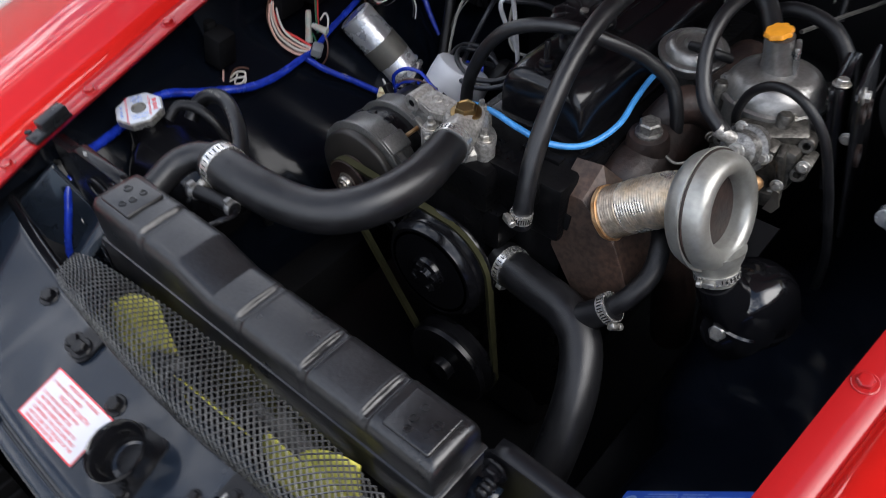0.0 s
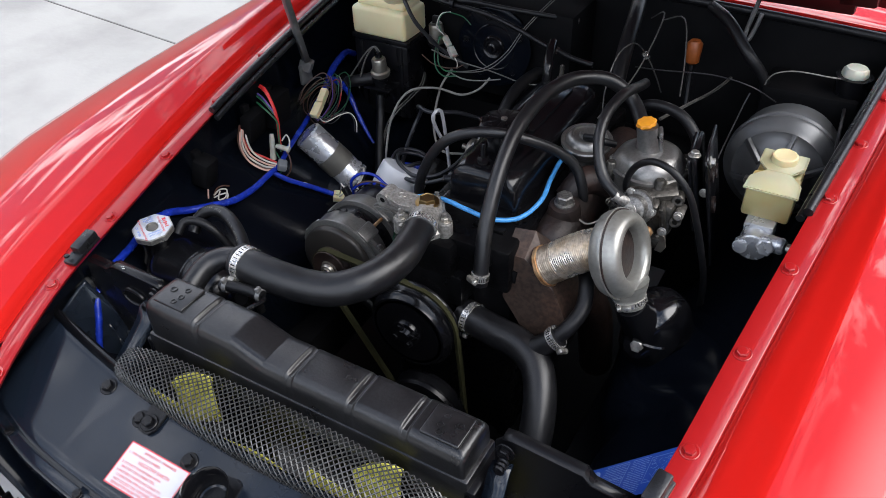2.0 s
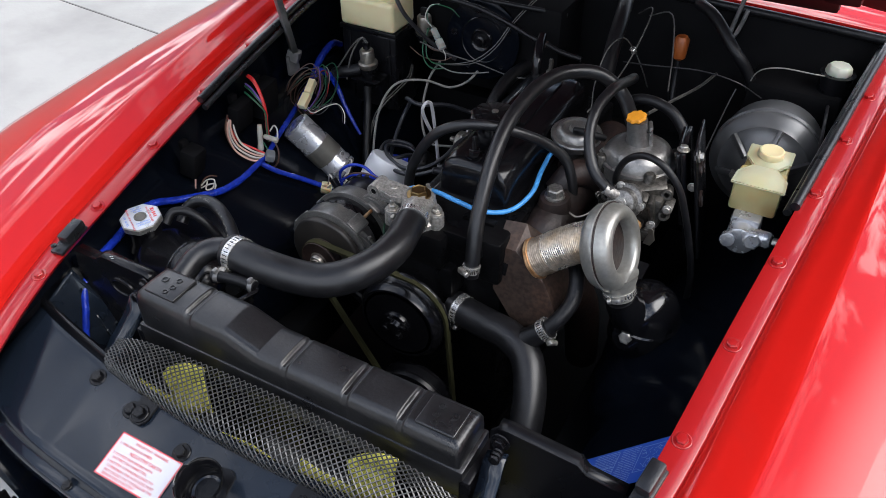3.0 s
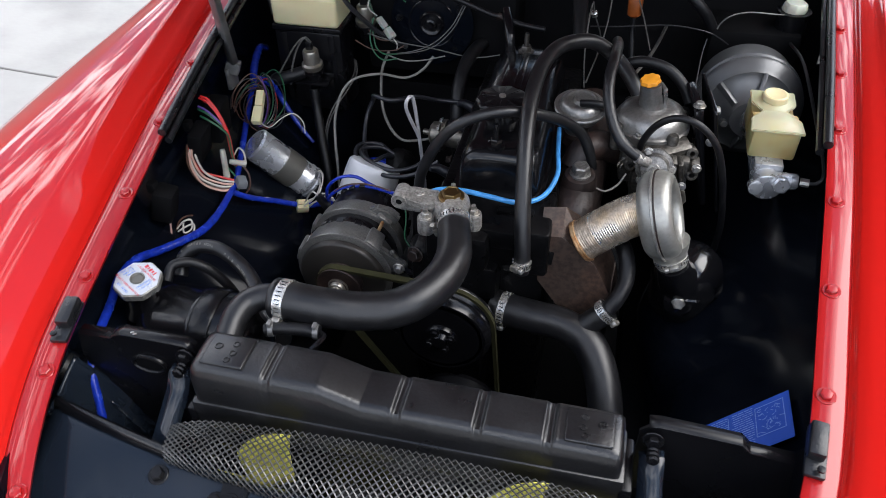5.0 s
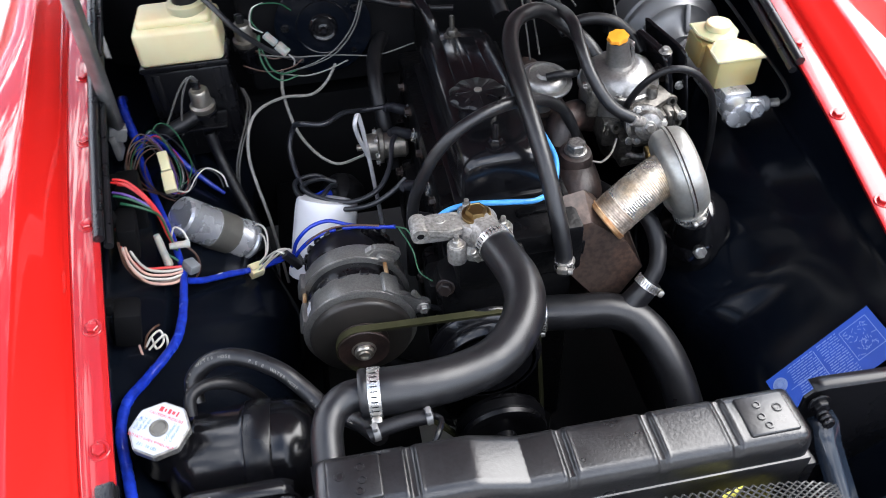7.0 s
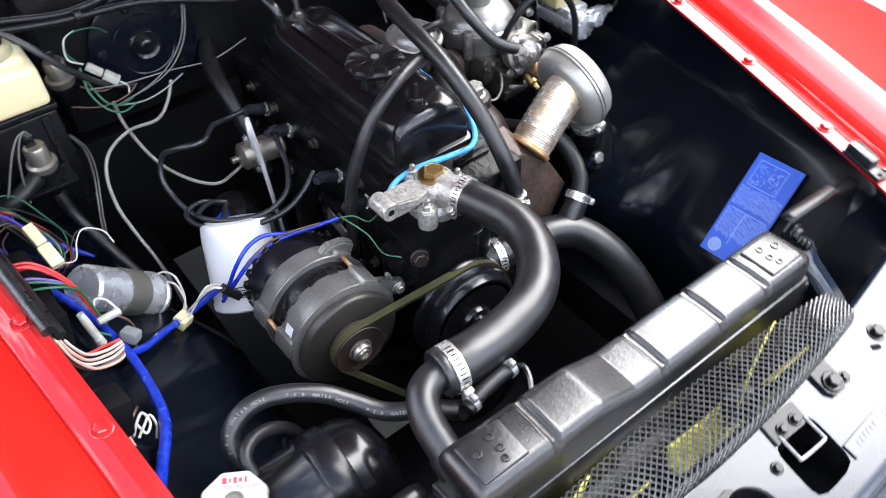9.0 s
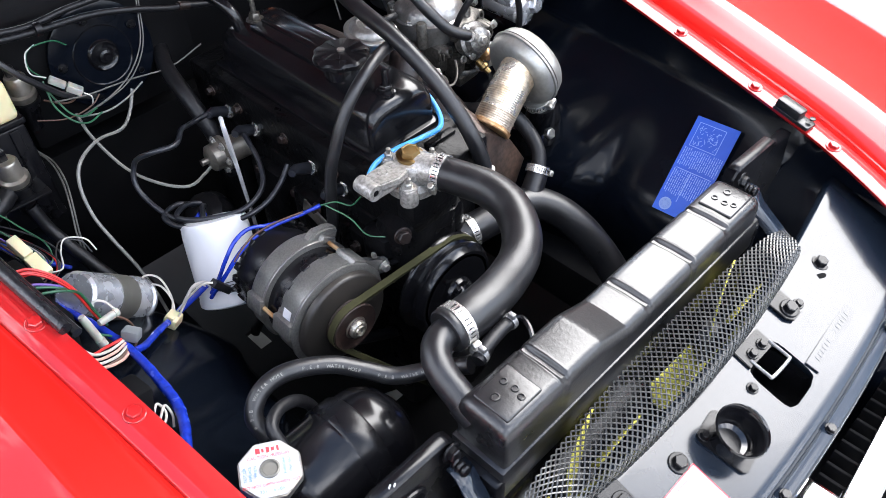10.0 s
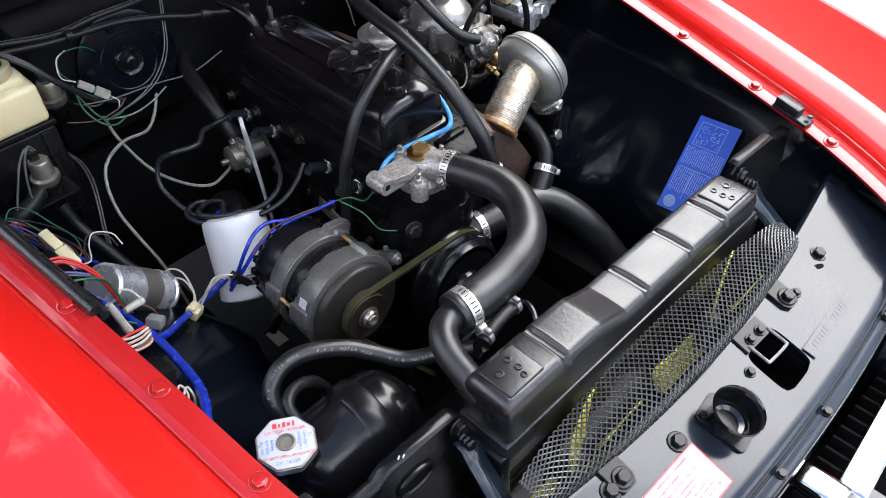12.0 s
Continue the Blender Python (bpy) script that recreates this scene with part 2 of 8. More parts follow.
def spline(pts, n=6):
    """Catmull-Rom through the points, n steps a span."""
    p = [Vector(q) for q in pts]
    p = [2 * p[0] - p[1]] + p + [2 * p[-1] - p[-2]]
    out = []
    for i in range(1, len(p) - 2):
        a, b, c, d = p[i - 1 : i + 3]
        for k in range(n):
            t = k / n
            out.append(0.5 * (2 * b + (c - a) * t + (2 * a - 5 * b + 4 * c - d) * t * t + (3 * b - a - 3 * c + d) * t ** 3))
    return out + [p[-2]]


def tube(bm, pts, r, segs=12, n=6, wobble=0.0, hollow=0.0):
    """Sweeps a round section along a smooth line; r: one radius or one for each step along the line."""
    line = spline(pts, n) if n > 1 else [Vector(q) for q in pts]
    count = len(line)
    radii = [r] * count if isinstance(r, (int, float)) else np.interp(np.linspace(0, 1, count), np.linspace(0, 1, len(r)), r).tolist()
    rings, side = [], None
    for i, p in enumerate(line):
        way = (line[min(i + 1, count - 1)] - line[max(i - 1, 0)]).normalized()
        if side is None:
            side = way.orthogonal().normalized()
        side = (side - way * side.dot(way)).normalized()
        up = way.cross(side)
        rr = radii[i] * (1 + (wobble * (random.random() - 0.5) if wobble else 0))
        rings.append([bm.verts.new(p + rr * (math.cos(a) * side + math.sin(a) * up)) for a in (2 * math.pi * k / segs for k in range(segs))])
    for a, b in zip(rings, rings[1:]):
        for k in range(segs):
            bm.faces.new((a[k], a[(k + 1) % segs], b[(k + 1) % segs], b[k]))
    bm.faces.new(rings[0][::-1])
    bm.faces.new(rings[-1])
    return bm


def frame_of(origin, axis, hint=(0, 0, 1)):
    """A matrix whose z runs along axis."""
    z = Vector(axis).normalized()
    x = Vector(hint).cross(z)
    x = x.normalized() if x.length > 1e-4 else z.orthogonal().normalized()
    y = z.cross(x)
    return Matrix(((x.x, y.x, z.x, origin[0]), (x.y, y.y, z.y, origin[1]), (x.z, y.z, z.z, origin[2]), (0, 0, 0, 1)))


def lathe(bm, profile, origin, axis=(0, 0, 1), segs=28, lobes=0, depth=0.0):
    """Turns (radius, height) pairs about an axis; lobes give a scalloped rim."""
    m = frame_of(origin, axis)
    rings = []
    for r, h in profile:
        if r < 1e-5:
            rings.append([bm.verts.new(m @ Vector((0, 0, h)))])
            continue
        ring = []
        for k in range(segs):
            a = 2 * math.pi * k / segs
            rr = r * (1 + depth * math.cos(lobes * a)) if lobes else r
            ring.append(bm.verts.new(m @ Vector((rr * math.cos(a), rr * math.sin(a), h))))
        rings.append(ring)
    for a, b in zip(rings, rings[1:]):
        if len(a) == 1 and len(b) == 1:
            continue
        for k in range(segs):
            if len(a) == 1:
                bm.faces.new((a[0], b[k], b[(k + 1) % segs]))
            elif len(b) == 1:
                bm.faces.new((a[k], a[(k + 1) % segs], b[0]))
            else:
                bm.faces.new((a[k], a[(k + 1) % segs], b[(k + 1) % segs], b[k]))
    for ring, flip in ((rings[0], True), (rings[-1], False)):
        if len(ring) > 1:
            bm.faces.new(ring[::-1] if flip else ring)
    return bm


def rbox(bm, center, size, bevel=0.003, m=None, segments=2):
    """A box with rounded edges; m turns it about its centre."""
    turn = Matrix.Translation(center) @ (m or Matrix())
    made = bmesh.ops.create_cube(bm, size=1, matrix=turn @ Matrix.Diagonal((*size, 1)))
    if bevel:
        edges = list({e for v in made["verts"] for e in v.link_edges})
        bmesh.ops.bevel(bm, geom=edges, offset=bevel, segments=segments, affect="EDGES", profile=0.5)
    return bm


def obox(bm, a, b, w, h, bevel=0.0015):
    """A rounded block that runs from a to b."""
    a, b = Vector(a), Vector(b)
    d = (b - a).normalized()
    side = d.cross(Vector((0, 0, 1))).normalized()
    return rbox(bm, (a + b) / 2, ((b - a).length, w, h), bevel, Matrix((d, side, d.cross(side))).transposed().to_4x4())


def prism(bm, outline, m, thick, bevel=0.0):
    """A flat plate cut to an outline in the plane of m, thick along its z."""
    low = [bm.verts.new(m @ Vector((x, y, 0))) for x, y in outline]
    high = [bm.verts.new(m @ Vector((x, y, thick))) for x, y in outline]
    n = len(outline)
    faces = [bm.faces.new(low[::-1]), bm.faces.new(high)]
    for k in range(n):
        faces.append(bm.faces.new((low[k], low[(k + 1) % n], high[(k + 1) % n], high[k])))
    if bevel:
        bmesh.ops.bevel(bm, geom=list({e for f in faces for e in f.edges}), offset=bevel, segments=2, affect="EDGES")
    return bm


def grid_sheet(bm, rows):
    """A sheet of quads through rows of points."""
    vs = [[bm.verts.new(p) for p in row] for row in rows]
    for a, b in zip(vs, vs[1:]):
        for k in range(len(a) - 1):
            bm.faces.new((a[k], a[k + 1], b[k + 1], b[k]))
    return vs


def thicken(ob, t):
    mod = ob.modifiers.new("thickness", "SOLIDIFY")
    mod.thickness, mod.offset = t, -1
    return ob


def bolt_mesh(name, r, h, mat, washer=1.5, dome=0.0):
    """A hexagon head on a washer, its foot at the origin."""
    bm = bmesh.new()
    if washer:
        lathe(bm, [(r * washer, 0), (r * washer, h * 0.18), (r * washer * 0.93, h * 0.26), (r * 0.9, h * 0.26)], (0, 0, 0), segs=18)
    lathe(bm, [(r, h * 0.2), (r, h * 0.86), (r * 0.86, h), (0, h * (1 + dome))], (0, 0, 0), segs=6)
    return finish(bm, name, mat, 25)


BOLT_RED = bolt_mesh("bolt_red", 0.0068, 0.0055, REDSHADED, 1.5, 0.15)
BOLT_BLACK = bolt_mesh("bolt_black", 0.0075, 0.008, SATIN, 1.5)
BOLT_SMALLBLACK = bolt_mesh("bolt_small_black", 0.0048, 0.006, SATIN, 1.4)
SCREW_BLACK = bolt_mesh("screw_black", 0.0055, 0.004, SATIN, 1.2, 0.002)
BOLT_ZINC = bolt_mesh("bolt_zinc", 0.006, 0.007, ZINC, 1.5)
BOLT_SMALL = bolt_mesh("bolt_small", 0.0045, 0.005, ZINC, 1.5)
BOLT_STUD = bolt_mesh("bolt_stud", 0.0062, 0.009, RUSTDARK, 1.35)
BOLT_DARK = bolt_mesh("bolt_dark", 0.009, 0.010, RUSTDARK, 1.3)


def add_bolt(me, parent, at, axis=(0, 0, 1), spin=0.0, name="bolt"):
    return piece(name, me, frame_of(at, axis) @ pose(0, 0, 0, 0, 0, spin), parent)


def clamp_band(parent, at, axis, r, screw, width=0.011, name="hose_clamp"):
    """A worm-drive clamp: slotted band and its screw housing, which points along screw."""
    bm = bmesh.new()
    lathe(bm, [(r, -width / 2), (r + 0.0012, -width / 2), (r + 0.0012, width / 2), (r, width / 2)], at, axis, 32)
    band = part(name, bm, STEEL, parent, "bright steel hose clamp")
    a, s = Vector(axis).normalized(), Vector(screw).normalized()
    s = (s - a * s.dot(a)).normalized()
    t = a.cross(s)
    c = Vector(at) + s * (r + 0.006)
    bm = bmesh.new()
    turn = Matrix((t, a, s)).transposed().to_4x4()
    rbox(bm, c - s * 0.0015, (0.013, width * 0.85, 0.007), 0.002, turn)
    lathe(bm, [(0.003, 0), (0.0042, 0.001), (0.0042, 0.005), (0.003, 0.006), (0, 0.006)], c - s * 0.0015 + t * 0.0065, t, 12)
    part("clamp_screw", bm, ZINC, band)
    for k in range(9):
        for side in (-1, 1):
            ang = (k - 4) * 0.2 + 1.3
            d = (s * math.cos(ang) + side * t * math.sin(ang)).normalized()
            part("slot", rbox(bmesh.new(), Vector(at) + d * (r + 0.0012), (0.0010, width * 0.55, 0.0006), 0, Matrix((d.cross(a), a, d)).transposed().to_4x4()), DARK, band)
    return band


def hose(name, pts, r, label, mat=RUBBER, segs=20, category="hose", n=8, wobble=0.01):
    th = thing(name, pts[0], label, category)
    part("hose_body", tube(bmesh.new(), pts, r, segs, n, wobble), mat, th)
    return th


def wires(name, label, runs, r=0.0016, group="", category="wire"):
    """A bundle of thin wires: each run is a material and its points."""
    th = thing(name, runs[0][1][0], label, category, group)
    for mat, pts in runs:
        part("wire", tube(bmesh.new(), pts, r, 6, 5), mat, th)
    return th


def lettering(parent, text, size, m, mat, align="LEFT"):
    """Flat printed letters in Blender's own font."""
    c = bpy.data.curves.new("print", "FONT")
    c.body, c.size, c.align_x, c.extrude = text, size, align, 0.00012
    ob = new("print", c)
    me = bpy.data.meshes.new_from_object(ob.evaluated_get(bpy.context.evaluated_depsgraph_get()))
    bpy.data.objects.remove(ob)
    me.materials.clear()
    me.materials.append(mat)
    return piece("print", me, m, parent)


# ---------------------------------------------------------------- large structure
RAIL_Y = [-0.30, -0.20, -0.12, -0.03, 0.06, 0.12, 0.25, 0.39, 0.53, 0.66, 0.78, 0.95, 1.08]
RAIL_X = [0.275, 0.318, 0.351, 0.386, 0.405, 0.412, 0.426, 0.443, 0.459, 0.474, 0.487, 0.507, 0.520]
RAIL_Z = [0.612, 0.640, 0.659, 0.675, 0.690, 0.701, 0.729, 0.755, 0.775, 0.790, 0.803, 0.819, 0.826]


def rail(y):
    return float(np.interp(y, RAIL_Y, RAIL_X)), float(np.interp(y, RAIL_Y, RAIL_Z))


def smooth_rail(y):
    a = [rail(y + d) for d in (-0.06, -0.03, 0, 0.03, 0.06)]
    return sum(q[0] for q in a) / 5, sum(q[1] for q in a) / 5


WING = [(0.0, -0.004), (0.0, 0.0), (0.004, 0.0015), (0.030, 0.002), (0.0335, 0.0005), (0.0355, 0.001), (0.0375, 0.006), (0.041, 0.0105), (0.055, 0.0160), (0.070, 0.0219), (0.081, 0.0262),
        (0.086, 0.0279), (0.090, 0.0287), (0.095, 0.0290), (0.105, 0.0289), (0.125, 0.0281), (0.15, 0.0266), (0.18, 0.0240), (0.21, 0.0203), (0.24, 0.0152), (0.27, 0.0085), (0.30, -0.002), (0.325, -0.020), (0.343, -0.055), (0.352, -0.12),
        (0.355, -0.22), (0.355, -0.34), (0.34, -0.45)]


def wing(side):
    name = "front_wing"
    th = thing(name, (side * 0.6, 0.3, 0.25), "glossy red front wing with bolted flange along the engine bay", "car wing", "front wings")
    bm = bmesh.new()
    rows = []
    for y in np.linspace(-0.26, 1.5, 74):
        x, z = smooth_rail(min(y, 1.02))
        drop = -0.5 * max(0, -0.12 - y) ** 1.3
        row = []
        for dx, dz in WING:
            # the crown draws in towards the rear while the flank below keeps its width
            low = min(1.0, max(0.0, (-dz - 0.04) / 0.20))
            wide = 0.767 - 0.24 * min(0.55, max(0.0, y - 0.2)) * (1 - low)
            out = dx if dx < 0.06 else 0.06 + (dx - 0.06) * (wide - x - 0.06) / 0.295
            if y < 0.2:
                out = dx * (1 + 0.25 * max(0, -y)) if y < 0 else dx + (out - dx) * y / 0.2
            row.append((side * (x + out), y, z + dz + drop * 0.5))
        rows.append(row)
    grid_sheet(bm, [row[4:] for row in rows])
    thicken(part("wing_skin", bm, RED, th, angle=60), 0.0012)
    # same paint as the skin; the flange's shade is in its darker colour
    bm = bmesh.new()
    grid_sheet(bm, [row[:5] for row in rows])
    thicken(part("bolted_flange", bm, REDSHADED, th, "red bolted flange with shade in its colour", angle=60), 0.0012)
    for k, y in enumerate((-0.14, -0.01, 0.118, 0.25, 0.387, 0.526, 0.656, 0.778)):
        x, z = smooth_rail(y)
        add_bolt(BOLT_RED, th, (side * (x + 0.012), y, z + 0.0015), (side * -0.05, -0.17, 1), k * 17)
    # rubber bonnet buffer on the flange
    x, z = smooth_rail(0.052)
    bm = bmesh.new()
    turn = pose(0, 0, 0, 9, 0, -side * 9)
    rbox(bm, (side * (x + 0.007), 0.052, z + 0.005), (0.020, 0.056, 0.006), 0.002, turn)
    rbox(bm, (side * (x + 0.007), 0.059, z + 0.014), (0.017, 0.038, 0.015), 0.003, turn)
    part("rubber_buffer", bm, SEALGREY, th, "black rubber buffer block")
    bm = bmesh.new()
    lathe(bm, [(0.004, 0), (0.004, 0.002), (0, 0.003)], (side * (x + 0.007), 0.028, z + 0.010), segs=12)
    part("screw", bm, SATIN, th)
    # sponge seal on the inner edge
    bm = bmesh.new()
    ys = np.linspace(0.36 if side < 0 else 0.485, 1.0, 14)
    tube(bm, [(side * (smooth_rail(y)[0] - 0.001), y, smooth_rail(y)[1] + 0.006) for y in ys], 0.0065, 10, 2)
    tube(bm, [(side * (smooth_rail(y)[0] - 0.008), y, smooth_rail(y)[1] - 0.006) for y in ys], 0.0055, 8, 2)
    part("rubber_seal", bm, SEALGREY, th, "dark grey rubber edge seal")
    return th


def inner_wing(side):
    """Sloping black side wall of the bay with the swell of the wheel arch."""
    bm = bmesh.new()
    rows = []
    for y in np.linspace(-0.20, 1.0, 81):
        x, z = smooth_rail(y)
        z -= 0.25 * max(0, -0.12 - y) ** 1.3 + (0.004 if y < -0.1 else 0)
        row = []
        for dx, zz in ((0.032, z - 0.003), (0.032, z - 0.02), (0.029, 0.662), (0.020, 0.645), (0.004, 0.627), (-0.015, 0.607), (-0.034, 0.587), (-0.052, 0.568), (-0.070, 0.550), (-0.086, 0.535),
                                      (-0.100, 0.520), (-0.109, 0.505), (-0.116, 0.49), (-0.120, 0.465), (-0.122, 0.44), (-0.124, 0.38), (-0.12, 0.30), (-0.12, 0.22)):
            xx = x + dx
            if zz < 0.645:
                xx = 0.418 + dx + 0.4 * (x - 0.418)
                swell = math.exp(-((y - 0.44) / 0.13) ** 2) * math.exp(-((zz - 0.47) / 0.11) ** 2)
                dent = math.exp(-((y - 0.27) / 0.035) ** 2) * math.exp(-((zz - 0.50) / 0.08) ** 2)
                flute = math.exp(-((y - 0.35 - 0.7 * (0.56 - zz)) / 0.024) ** 2) * math.exp(-((zz - 0.53) / 0.07) ** 2) - 0.7 * math.exp(-((y - 0.30 - 0.2 * (0.56 - zz)) / 0.02) ** 2) * math.exp(-((zz - 0.50) / 0.07) ** 2)
                xx += -0.055 * swell + 0.012 * dent + 0.014 * flute
                if side < 0:
                    xx += 0.030 * max(0, min(1, (0.09 - y) / 0.04))
            row.append((side * xx, y, zz))
        rows.append(row)
    grid_sheet(bm, rows)
    ob = part("inner_wing", bm, PANELBLACK, None, angle=70)
    return tagged(thicken(ob, 0.0015), "black painted inner wing panel of the engine bay", "car panel", "inner wings", "structure")


def lit_wing_end():
    """Sloping front end of the inner wing, ahead of the radiator bracket; lighter paint stands for the light on it."""
    bm = bmesh.new()
    a, b, down = Vector((-0.4165, -0.023, 0.611)), Vector((-0.4015, 0.038, 0.649)), Vector((0.0250, 0.008, -0.0402))
    rows = []
    for k in range(13):
        u = k / 12
        p = a.lerp(b, u)
        rows.append([p + down * v + Vector((0.002 * math.sin(5 * u + v), 0, 0.0012 * math.sin(3 * v + 4 * u))) for v in (-0.10, 0, 0.5, 1.0, 1.3, 1.8, 2.4)])
    grid_sheet(bm, rows)
    # sheet added before the inner wing, in lighter paint where light falls
    ob = part("lit_wing_end", bm, PANEL, None, angle=60)
    return tagged(thicken(ob, 0.0015), "lighter painted sheet for the lit inner wing end beside the radiator bracket", "car panel", "", "structure")


def ground():
    bm = bmesh.new()
    grid_sheet(bm, [[(x, y, 0) for x in (-400, -30, -6, -3, 0, 3, 6, 30, 400)] for y in (-400, -30, -6, -3, 0, 3, 6, 30, 400)])
    return tagged(part("ground", bm, CONCRETE), "pale weathered concrete paving", "ground", kind="structure")


def far_walls():
    """Unseen plain walls that close the place round the car, added to shape its reflections."""
    for at, size, mat, label in (((-6.5, 1, 1.6), (0.2, 18, 3.2), WALLGREY, "plain grey rendered wall, unseen, added for reflections"), ((0, -13, 1.5), (30, 0.2, 3.0), WALLGREY, "plain grey rendered wall, unseen, added for reflections"),
                                 ((9, 2, 0.5), (0.2, 20, 1.0), WALLGREY, "low grey rendered wall, unseen, added for reflections"), ((-5.5, 7.2, 0.9), (7.5, 0.3, 1.8), WALLGREY, "plain grey rendered wall, unseen, added for reflections"),
                                 ((7, 1.5, 2.6), (0.3, 11.0, 5.2), WALLDARK, "plain dark rendered wall, unseen, added for dark reflections")):
        bm = bmesh.new()
        rbox(bm, at, size, 0.02)
        tagged(part("unseen_wall", bm, mat), label, "wall", "yard walls", "structure")


def ground_joints():
    for at, size, turn in (((-2.5, 1.738, 0.0015), (12.0, 0.008, 0.003), -5), ((-2.5, -1.3, 0.0015), (12.0, 0.008, 0.003), -5)):
        bm = bmesh.new()
        rbox(bm, at, size, 0, pose(0, 0, 0, 0, 0, turn))
        tagged(part("pavement_joint", bm, JOINT), "dark joint between concrete slabs", "joint", "pavement joints", "structure")


def firewall():
    bm = bmesh.new()
    rbox(bm, (0, 0.965, 0.55), (1.06, 0.012, 0.56), 0.003)
    rbox(bm, (0, 0.93, 0.42), (0.9, 0.06, 0.30), 0.01)
    tagged(part("bulkhead", bm, DARK), "black painted bulkhead behind the engine", "bulkhead", kind="structure")
    th = thing("cowl_panel", (0, 1.1, 0.82), "glossy red scuttle panel behind the engine bay", "car panel")
    bm = bmesh.new()
    rows = []
    for x in np.linspace(-0.60, 0.60, 25):
        c = 0.018 * (1 - (x / 0.6) ** 2)
        rows.append([(x, 0.965, 0.805 + c), (x, 0.968, 0.826 + c), (x, 0.985, 0.830 + c), (x, 1.10, 0.842 + c), (x, 1.30, 0.860 + c), (x, 1.5, 0.87 + c)])
    grid_sheet(bm, rows)
    thicken(part("panel", bm, RED, th), 0.0015)
    bm = bmesh.new()
    tube(bm, [(x, 0.955, 0.818 + 0.018 * (1 - (x / 0.6) ** 2)) for x in np.linspace(-0.5, 0.5, 12)], 0.0075, 10, 2)
    part("rubber_seal", bm, SOFTRUB, th)
    bm = bmesh.new()
    for x0, x1, y0, y1 in ((-0.42, -0.135, -0.16, 1.5), (0.02, 0.42, -0.16, 1.5), (-0.135, 0.02, -0.16, 0.395), (-0.135, -0.105, 0.395, 0.45), (-0.06, 0.02, 0.43, 0.66), (-0.135, -0.06, 0.45, 0.66),
                           (-0.108, 0.02, 0.66, 0.71), (-0.135, 0.02, 0.71, 1.5)):
        rbox(bm, ((x0 + x1) / 2, (y0 + y1) / 2, 0.17), (x1 - x0, y1 - y0, 0.008), 0)
    rbox(bm, (-0.03, 0.41, 0.20), (0.10, 0.02, 0.02), 0.005, pose(0, 0, 0, 0, 0, -24))
    rbox(bm, (-0.115, 0.69, 0.20), (0.04, 0.016, 0.02), 0.005, pose(0, 0, 0, 0, 0, 35))
    rbox(bm, (0.27, 0.30, 0.34), (0.06, 1.2, 0.09), 0.008)
    rbox(bm, (-0.27, 0.30, 0.34), (0.06, 1.2, 0.09), 0.008)
    rbox(bm, (0, 0.16, 0.27), (0.56, 0.08, 0.06), 0.01)
    tagged(part("chassis_frame", bm, DARK), "dark chassis rails and crossmember under the engine", "chassis", kind="structure")


def bonnet():
    """Raised bonnet, hinged at the scuttle; its underside hangs over the bay."""
    th = thing("bonnet", (0, 1.0, 0.85), "raised red bonnet hinged above the engine bay", "car bonnet")
    m = pose(0, 0.955, 0.850, -47, 0, 0)
    bm = bmesh.new()
    rows = []
    for v in np.linspace(0, 1.15, 12):
        w = 0.52 - 0.12 * (v / 1.15) ** 2
        rows.append([m @ Vector((x * w, -v, 0.02 + 0.03 * (1 - x * x) - 0.02 * (v / 1.15) ** 2)) for x in np.linspace(-1, 1, 15)])
    grid_sheet(bm, rows)
    thicken(part("outer_skin", bm, RED, th), 0.0015)
    bm = bmesh.new()
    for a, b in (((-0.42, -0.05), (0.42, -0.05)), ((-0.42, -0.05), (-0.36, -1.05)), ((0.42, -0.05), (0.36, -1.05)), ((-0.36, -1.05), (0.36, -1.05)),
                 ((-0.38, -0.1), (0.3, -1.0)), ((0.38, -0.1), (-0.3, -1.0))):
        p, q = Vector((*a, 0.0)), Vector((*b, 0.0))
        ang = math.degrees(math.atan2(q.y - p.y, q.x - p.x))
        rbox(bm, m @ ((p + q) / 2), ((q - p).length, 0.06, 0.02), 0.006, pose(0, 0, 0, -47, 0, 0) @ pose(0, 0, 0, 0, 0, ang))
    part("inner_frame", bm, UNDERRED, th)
    # darkened sheet added below the skin, to dim the red mirrored in the engine
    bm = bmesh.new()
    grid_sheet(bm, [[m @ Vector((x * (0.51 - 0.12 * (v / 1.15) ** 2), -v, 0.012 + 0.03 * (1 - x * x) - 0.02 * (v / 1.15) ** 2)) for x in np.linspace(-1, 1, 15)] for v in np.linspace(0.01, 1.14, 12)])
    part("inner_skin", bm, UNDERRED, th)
    return th


